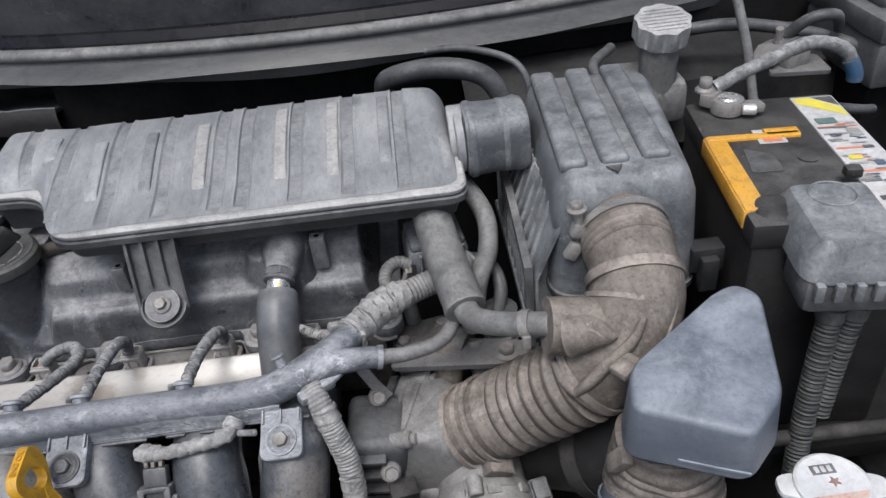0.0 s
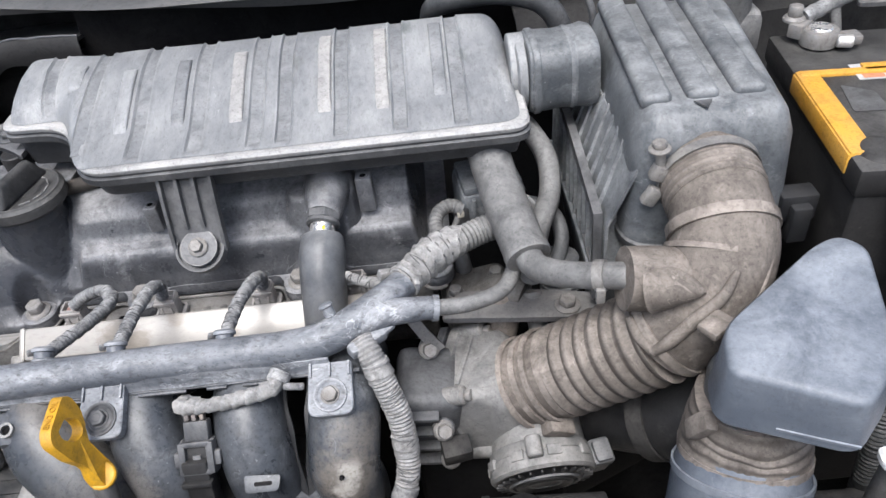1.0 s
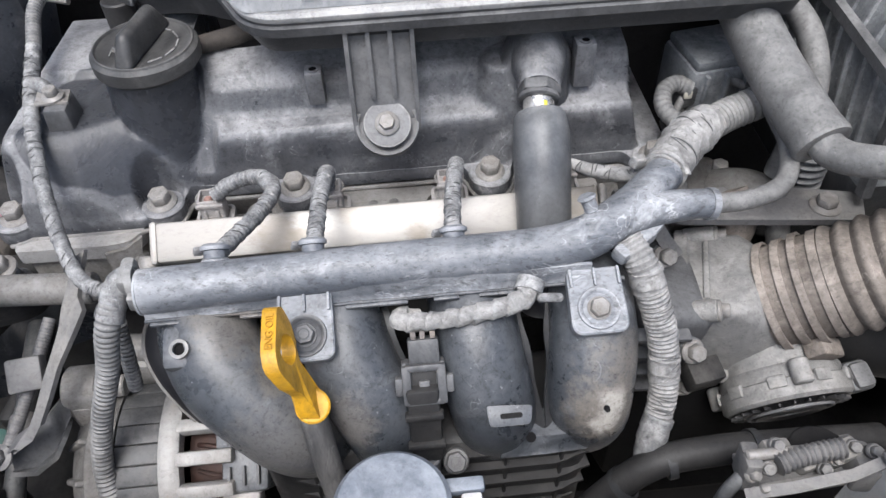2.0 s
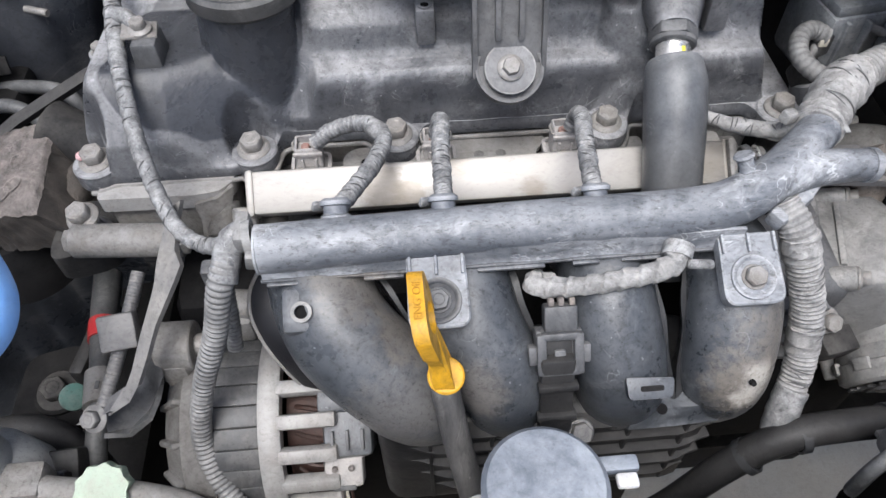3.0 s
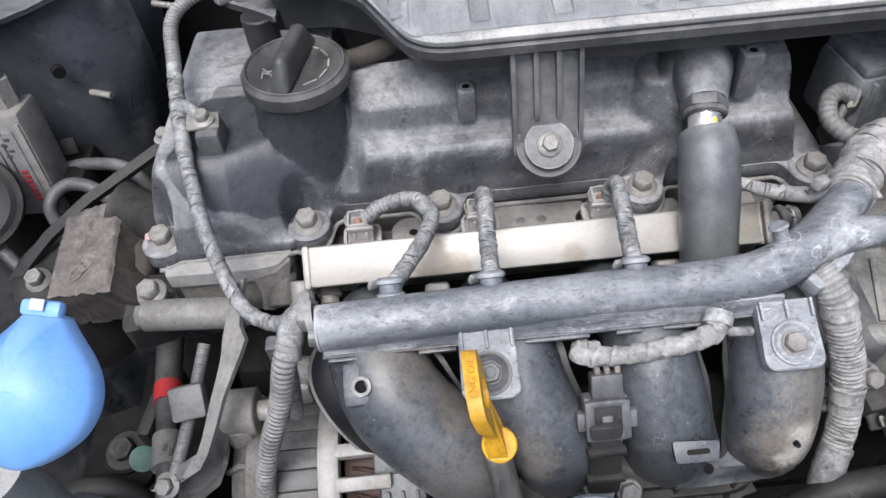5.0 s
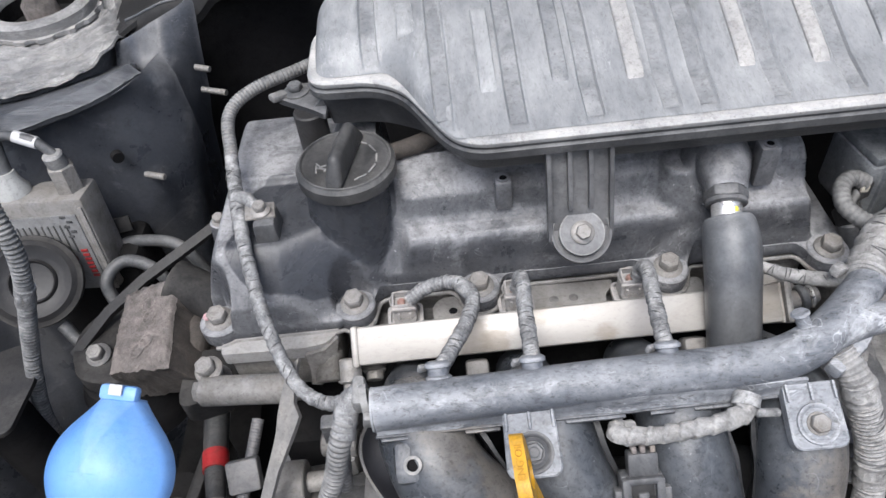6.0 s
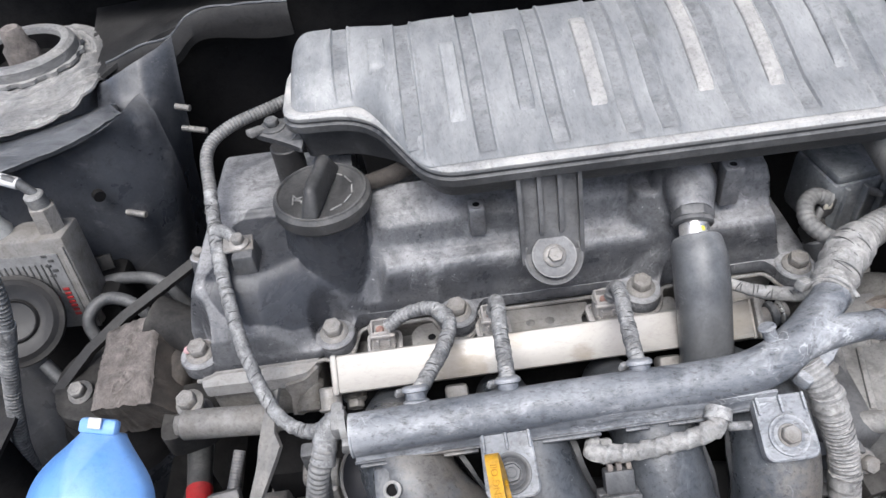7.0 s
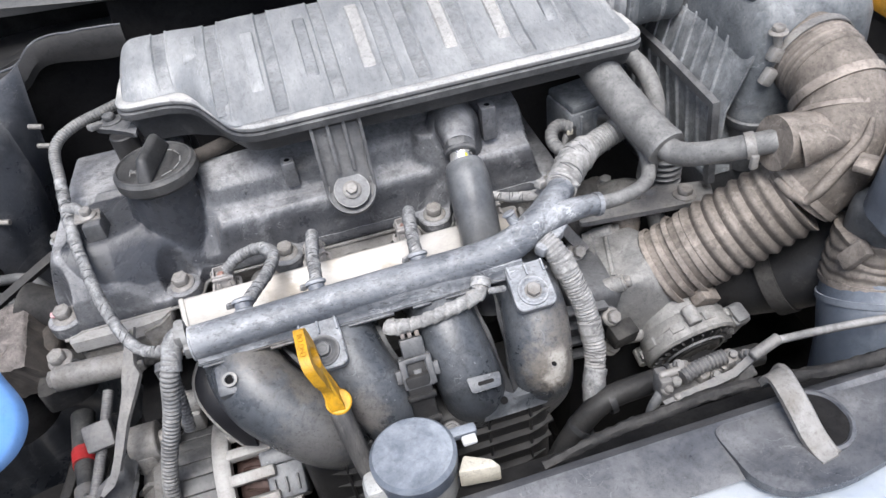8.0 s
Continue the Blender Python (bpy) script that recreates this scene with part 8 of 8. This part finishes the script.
part("tape_band", tube([(-0.598, 0.578, 0.843), (-0.604, 0.577, 0.828)], 0.0068, 14, 0.001, wrap=0.0005), "loom", fl)
solid("slotted_bracket", prism(outline_round([(-0.70, 0.50), (-0.632, 0.52), (-0.628, 0.565), (-0.645, 0.60), (-0.70, 0.58)], 0.006), 0.755, 0.759, None, 0.001), "deep", "dark slotted steel bracket", "bracket")
solid("bracket_post", rod((-0.66, 0.55, 0.60), (-0.66, 0.55, 0.756), 0.02), "black", "black post under the bracket", "bracket")
for pts in ([(-0.628, 0.69, 0.735), (-0.608, 0.712, 0.745), (-0.575, 0.712, 0.748), (-0.545, 0.70, 0.745), (-0.525, 0.69, 0.70)], [(-0.600, 0.655, 0.72), (-0.607, 0.668, 0.745), (-0.592, 0.682, 0.755), (-0.565, 0.675, 0.748), (-0.545, 0.665, 0.70)],
            [(-0.640, 0.635, 0.735), (-0.625, 0.625, 0.72), (-0.60, 0.635, 0.72), (-0.585, 0.655, 0.73)]):
    solid("brake_hose", tube(pts, 0.0055, 12), "rubber", "dusty black rubber hose behind the engine mount", "hose", group="rubber hoses")
solid("clip_plate", rbox((-0.600, 0.722, 0.762), (0.016, 0.004, 0.014), 0.001, rot=(-20, 0, 10)), "dark", "small slotted clip on the fender", "clip")

# brake fluid reservoir
bf = thing("brake_fluid_reservoir", (0.27, 0.80, 0.88), "grey brake fluid reservoir with a ribbed cap", "reservoir")
lobes = [((0.0285 + 0.0014 * math.cos(9 * 2 * math.pi * k / 108)) * math.cos(2 * math.pi * k / 108), (0.0285 + 0.0014 * math.cos(9 * 2 * math.pi * k / 108)) * math.sin(2 * math.pi * k / 108)) for k in range(108)]
CM = pose(0.270, 0.812, 0.944, 14, 0, 0)
part("cap", prism(lobes, -0.012, 0.010, CM, 0.002), "lip", bf, "grey ribbed cap")
for k in range(7):
    w = 0.024 * math.cos(math.asin((k - 3) / 4))
    part("cap_rib", on(CM, rbox((0, (k - 3) * 0.006, 0.0105), (2 * w, 0.0025, 0.0015), 0.0005, rot=(0, 0, 0))), "lip", bf)
part("neck", lathe([(0.024, 0.86), (0.020, 0.90), (0.022, 0.935), (0, 0.935)], pose(0.269, 0.812, 0), 24), "hose", bf)
part("body", rbox((0.265, 0.83, 0.865), (0.07, 0.08, 0.05), 0.012), "hose", bf)
part("cylinder", rod((0.265, 0.80, 0.825), (0.265, 0.935, 0.825), 0.022), "dark", bf)
part("cylinder_web", rbox((0.265, 0.83, 0.84), (0.03, 0.06, 0.03), 0.005), "dark", bf)
fb = thing("fuse_box", (0.535, 0.83, 0.86), "black plastic fuse box with a ridged lid", "fuse box")
part("body", rbox((0.54, 0.83, 0.895), (0.13, 0.15, 0.05), 0.006), "plastic", fb)
part("lid", rbox((0.54, 0.83, 0.932), (0.135, 0.155, 0.026), 0.006), "plastic", fb)
part("lid_step", rbox((0.545, 0.845, 0.951), (0.115, 0.12, 0.016), 0.006), "plastic", fb)
for k in range(3):
    part("lid_rib", rbox((0.495 + 0.035 * k, 0.754, 0.93), (0.016, 0.006, 0.018), 0.002), "plastic", fb)
for k, pts in enumerate(([(0.30, 0.845, 0.925), (0.345, 0.835, 0.93), (0.39, 0.83, 0.925), (0.44, 0.815, 0.915), (0.49, 0.79, 0.90)], [(0.23, 0.86, 0.91), (0.20, 0.82, 0.905), (0.215, 0.775, 0.885), (0.235, 0.75, 0.83)],
                         [(0.47, 0.735, 0.86), (0.44, 0.71, 0.875), (0.405, 0.715, 0.88), (0.385, 0.74, 0.87)], [(0.40, 0.80, 0.925), (0.415, 0.785, 0.945), (0.44, 0.785, 0.945), (0.455, 0.80, 0.925)])):
    solid("bulkhead_hose", tube(pts, (0.007, 0.006, 0.005, 0.006)[k], 12), "rubber", "dusty black hose on the bulkhead", "hose", group="bulkhead hoses")
bkt = thing("bulkhead_bracket", (0.40, 0.79, 0.885), "bent dusty steel bracket on the bulkhead", "bracket")
part("plate", strap([(0.362, 0.770, 0.905), (0.380, 0.785, 0.920), (0.400, 0.800, 0.918), (0.420, 0.810, 0.900)], 0.030, 0.003, across=(0.5, -0.5, 0.2)), "greysteel", bkt)
part("stud", rod((0.385, 0.785, 0.915), (0.382, 0.782, 0.940), 0.004), "steel", bkt)
part("nut", hexhead((0.385, 0.785, 0.920), (-0.1, -0.1, 1), 0.006, 0.007), "steel", bkt)
solid("fuse_box_stand", rbox((0.54, 0.84, 0.72), (0.10, 0.12, 0.30), 0.01), "black", "black stand below the fuse box", "bracket")
solid("clutch_pipe", tube([(0.340, 0.82, 0.99), (0.346, 0.80, 0.955), (0.354, 0.785, 0.915), (0.36, 0.77, 0.87)], 0.005, 10), "hose", "thin grey upright pipe behind the battery", "pipe")
solid("earth_bracket", prism(outline_round([(0.365, 0.755), (0.425, 0.745), (0.43, 0.79), (0.385, 0.80)], 0.006), 0.900, 0.904, None, 0.001), "greysteel", "bent grey earth bracket", "bracket")
solid("relay", rbox((0.395, 0.775, 0.912), (0.03, 0.025, 0.02), 0.004, rot=(0, 0, 20)), "steel", "small metal relay on the bracket", "relay")
solid("master_cylinder_hose", tube([(0.23, 0.80, 0.88), (0.235, 0.74, 0.87), (0.232, 0.70, 0.84), (0.235, 0.69, 0.78)], 0.007, 12), "rubber", "black rubber hose between air box and battery", "hose")

# radiator filler
rc = thing("radiator_filler", (0.229, 0.345, 0.76), "white radiator cap with orange warning print on an alloy neck", "radiator cap")
CP = pose(0.2345, 0.3435, 0.0)
cap = part("cap", on(CP, lathe([(0, 0.812), (0.0230, 0.812), (0.0240, 0.815), (0.0232, 0.818), (0.0215, 0.8188), (0.0205, 0.8182), (0, 0.8186)], None, 40)), "white", rc)
for s_ in (-1, 1):
    part("ear", on(CP, prism(outline_round([(s_ * 0.020, -0.010 * s_), (s_ * 0.033, -0.007 * s_), (s_ * 0.033, 0.006 * s_), (s_ * 0.020, 0.010 * s_)], 0.004), 0.8125, 0.8165, pose(0, 0, 0, 0, 0, -8), 0.001)), "white", cap)
half = [(0.0195 * math.cos(radians(a)), 0.0195 * math.sin(radians(a))) for a in range(-165, -30, 12)]
part("warning_field", on(CP, prism(half, 0.8186, 0.8190, pose(0, 0, 0, 0, 0, 10), 0)), "faded", cap, "faded orange warning print")
part("print_box", on(CP, rbox((-0.002, 0.0105, 0.8188), (0.0150, 0.0070, 0.0006), 0.0002)), "film", cap)
for k in range(3):
    part("print_bar", on(CP, rbox((-0.0060 + 0.0040 * k, 0.0105, 0.8192), (0.0026, 0.0046, 0.0004), 0.0001)), "white", cap)
part("print_star", on(CP, prism([(0.0042 * (1 if k % 2 else 0.45) * math.cos(math.pi * k / 5), 0.0042 * (1 if k % 2 else 0.45) * math.sin(math.pi * k / 5)) for k in range(10)], 0.8186, 0.8190, pose(0.001, 0.001, 0), 0)), "rustseal", cap)
part("neck", rod((0.229, 0.345, 0.73), (0.229, 0.345, 0.812), 0.021), "alu", rc)
part("spigot", tube([(0.225, 0.335, 0.78), (0.20, 0.325, 0.782), (0.17, 0.315, 0.775)], 0.009, 14), "alu", rc)
part("tank", rbox((0.26, 0.315, 0.72), (0.12, 0.05, 0.06), 0.01), "plastic", rc)

# gear linkage in front of the throttle body
lk = thing("gear_linkage", (-0.02, 0.36, 0.74), "zinc plated gear cable bracket and lever", "linkage")
part("plate", rbox((-0.012, 0.366, 0.748), (0.070, 0.030, 0.004), 0.001, rot=(-14, 0, 4)), "greysteel", lk)
for k, (x, y, z, w, d, h) in enumerate(((-0.046, 0.366, 0.755, 0.010, 0.018, 0.022), (-0.030, 0.370, 0.757, 0.016, 0.014, 0.014), (-0.010, 0.366, 0.755, 0.022, 0.010, 0.010),
                                        (0.012, 0.360, 0.755, 0.012, 0.022, 0.018), (-0.02, 0.354, 0.753, 0.05, 0.006, 0.010), (0.004, 0.367, 0.757, 0.014, 0.012, 0.02))):
    part("lug", rbox((x, y, z), (w, d, h), 0.0025, rot=(10 * (k % 3) - 10, 8 * (k % 2), 12 * (k % 3) - 8)), ("greysteel", "plate", "steel")[k % 3], lk)
part("pin", rod((-0.05, 0.367, 0.766), (0.0, 0.366, 0.767), 0.003), "steel", lk)
for k in range(9):
    q = Vector((-0.048 + 0.008 * k, 0.358 + 0.014 * random.random(), 0.757 + 0.012 * random.random()))
    part("nut", hexhead(q, (random.uniform(-0.5, 0.5), -0.5, 0.8), 0.0032, 0.006, 1.3), "greysteel" if k % 3 else "steel", lk)
part("lever", strap([(-0.052, 0.352, 0.752), (-0.03, 0.349, 0.762), (0.0, 0.350, 0.768), (0.014, 0.350, 0.783)], 0.006, 0.003, across=(0, 1, 0.3)), "greysteel", lk)
part("spring", tube([(-0.035, 0.360, 0.766), (-0.02, 0.363, 0.768), (0.0, 0.364, 0.770)], 0.0045, 12, 0.0008, rib=0.003, amp=0.0014), "greysteel", lk)
part("cable_end", rod((0.010, 0.349, 0.782), (0.032, 0.352, 0.790), 0.0042), "greysteel", lk)
part("cable", tube([(0.03, 0.351, 0.789), (0.07, 0.347, 0.789), (0.11, 0.339, 0.792), (0.17, 0.325, 0.797)], 0.0030, 10), "hose", lk)
part("side_arm", tube([(-0.05, 0.362, 0.752), (-0.058, 0.358, 0.742), (-0.06, 0.356, 0.72)], 0.004, 10), "rubber", lk)
# added black box in place of the shadow behind the linkage
part("case", rbox((-0.015, 0.492, 0.62), (0.13, 0.06, 0.18), 0.02), "black", lk)
part("base", rod((0.0, 0.372, 0.62), (0.0, 0.372, 0.748), 0.018), "black", lk)
# hood latch
hl = thing("hood_latch", (0.0, 0.29, 0.79), "worn grey metal bonnet latch on the front panel", "latch")
hook = [(-0.006, 0.316, 0.806), (-0.007, 0.312, 0.817), (-0.008, 0.304, 0.8225), (-0.009, 0.292, 0.8215), (-0.009, 0.280, 0.817), (-0.0085, 0.268, 0.8105), (-0.007, 0.259, 0.8060), (-0.006, 0.253, 0.8055)]
line = [q for q, at in curve(hook, 0.003)]
part("hook", tongue(line, [(0.0070 - 0.0015 * ease(k / len(line), 0.7, 1.0), 0.0070 - 0.0015 * ease(k / len(line), 0.7, 1.0)) for k in range(len(line))], 0.0040, (1, 0.15, 0.1)), "plate", hl, "worn pale steel hook")
part("hook_lip", tube([q + Vector((0.0070, 0.0024, -0.0010)) for q in line], 0.0020, 10), "plate", hl)
hole = outline_round([(-0.004, 0.260), (0.010, 0.259), (0.022, 0.271), (0.021, 0.289), (0.011, 0.298), (-0.004, 0.298)], 0.007, 6)
part("recess", prism(hole, 0.8030, 0.8042, None, 0), "black", hl)
part("rim", shell([(inset(hole, -0.0035), 0.8030), (inset(hole, -0.0030), 0.8048), (inset(hole, -0.0008), 0.8056), (inset(hole, 0.0004), 0.8043)], closed=False), "body", hl)
solid("front_seal", tube([(-0.16, 0.312, 0.792), (-0.115, 0.314, 0.802), (-0.075, 0.314, 0.806), (-0.04, 0.316, 0.806), (0.0, 0.314, 0.803), (0.05, 0.308, 0.802), (0.14, 0.30, 0.806), (0.24, 0.29, 0.80)], [0.003, 0.0038, 0.0042, 0.0040, 0.0038, 0.0045, 0.007, 0.009], 14, wrap=0.0015), "dark", "black rubber strip along the front panel", "seal", "structure")
solid("panel_tongue", prism(outline_round([(-0.058, 0.296), (0.20, 0.286), (0.20, 0.243), (0.045, 0.246), (-0.005, 0.2385), (-0.037, 0.2415), (-0.053, 0.256)], 0.010), 0.7965, 0.8035, None, 0.002), "body", "dark plastic tongue of the front panel", "body panel", "structure")
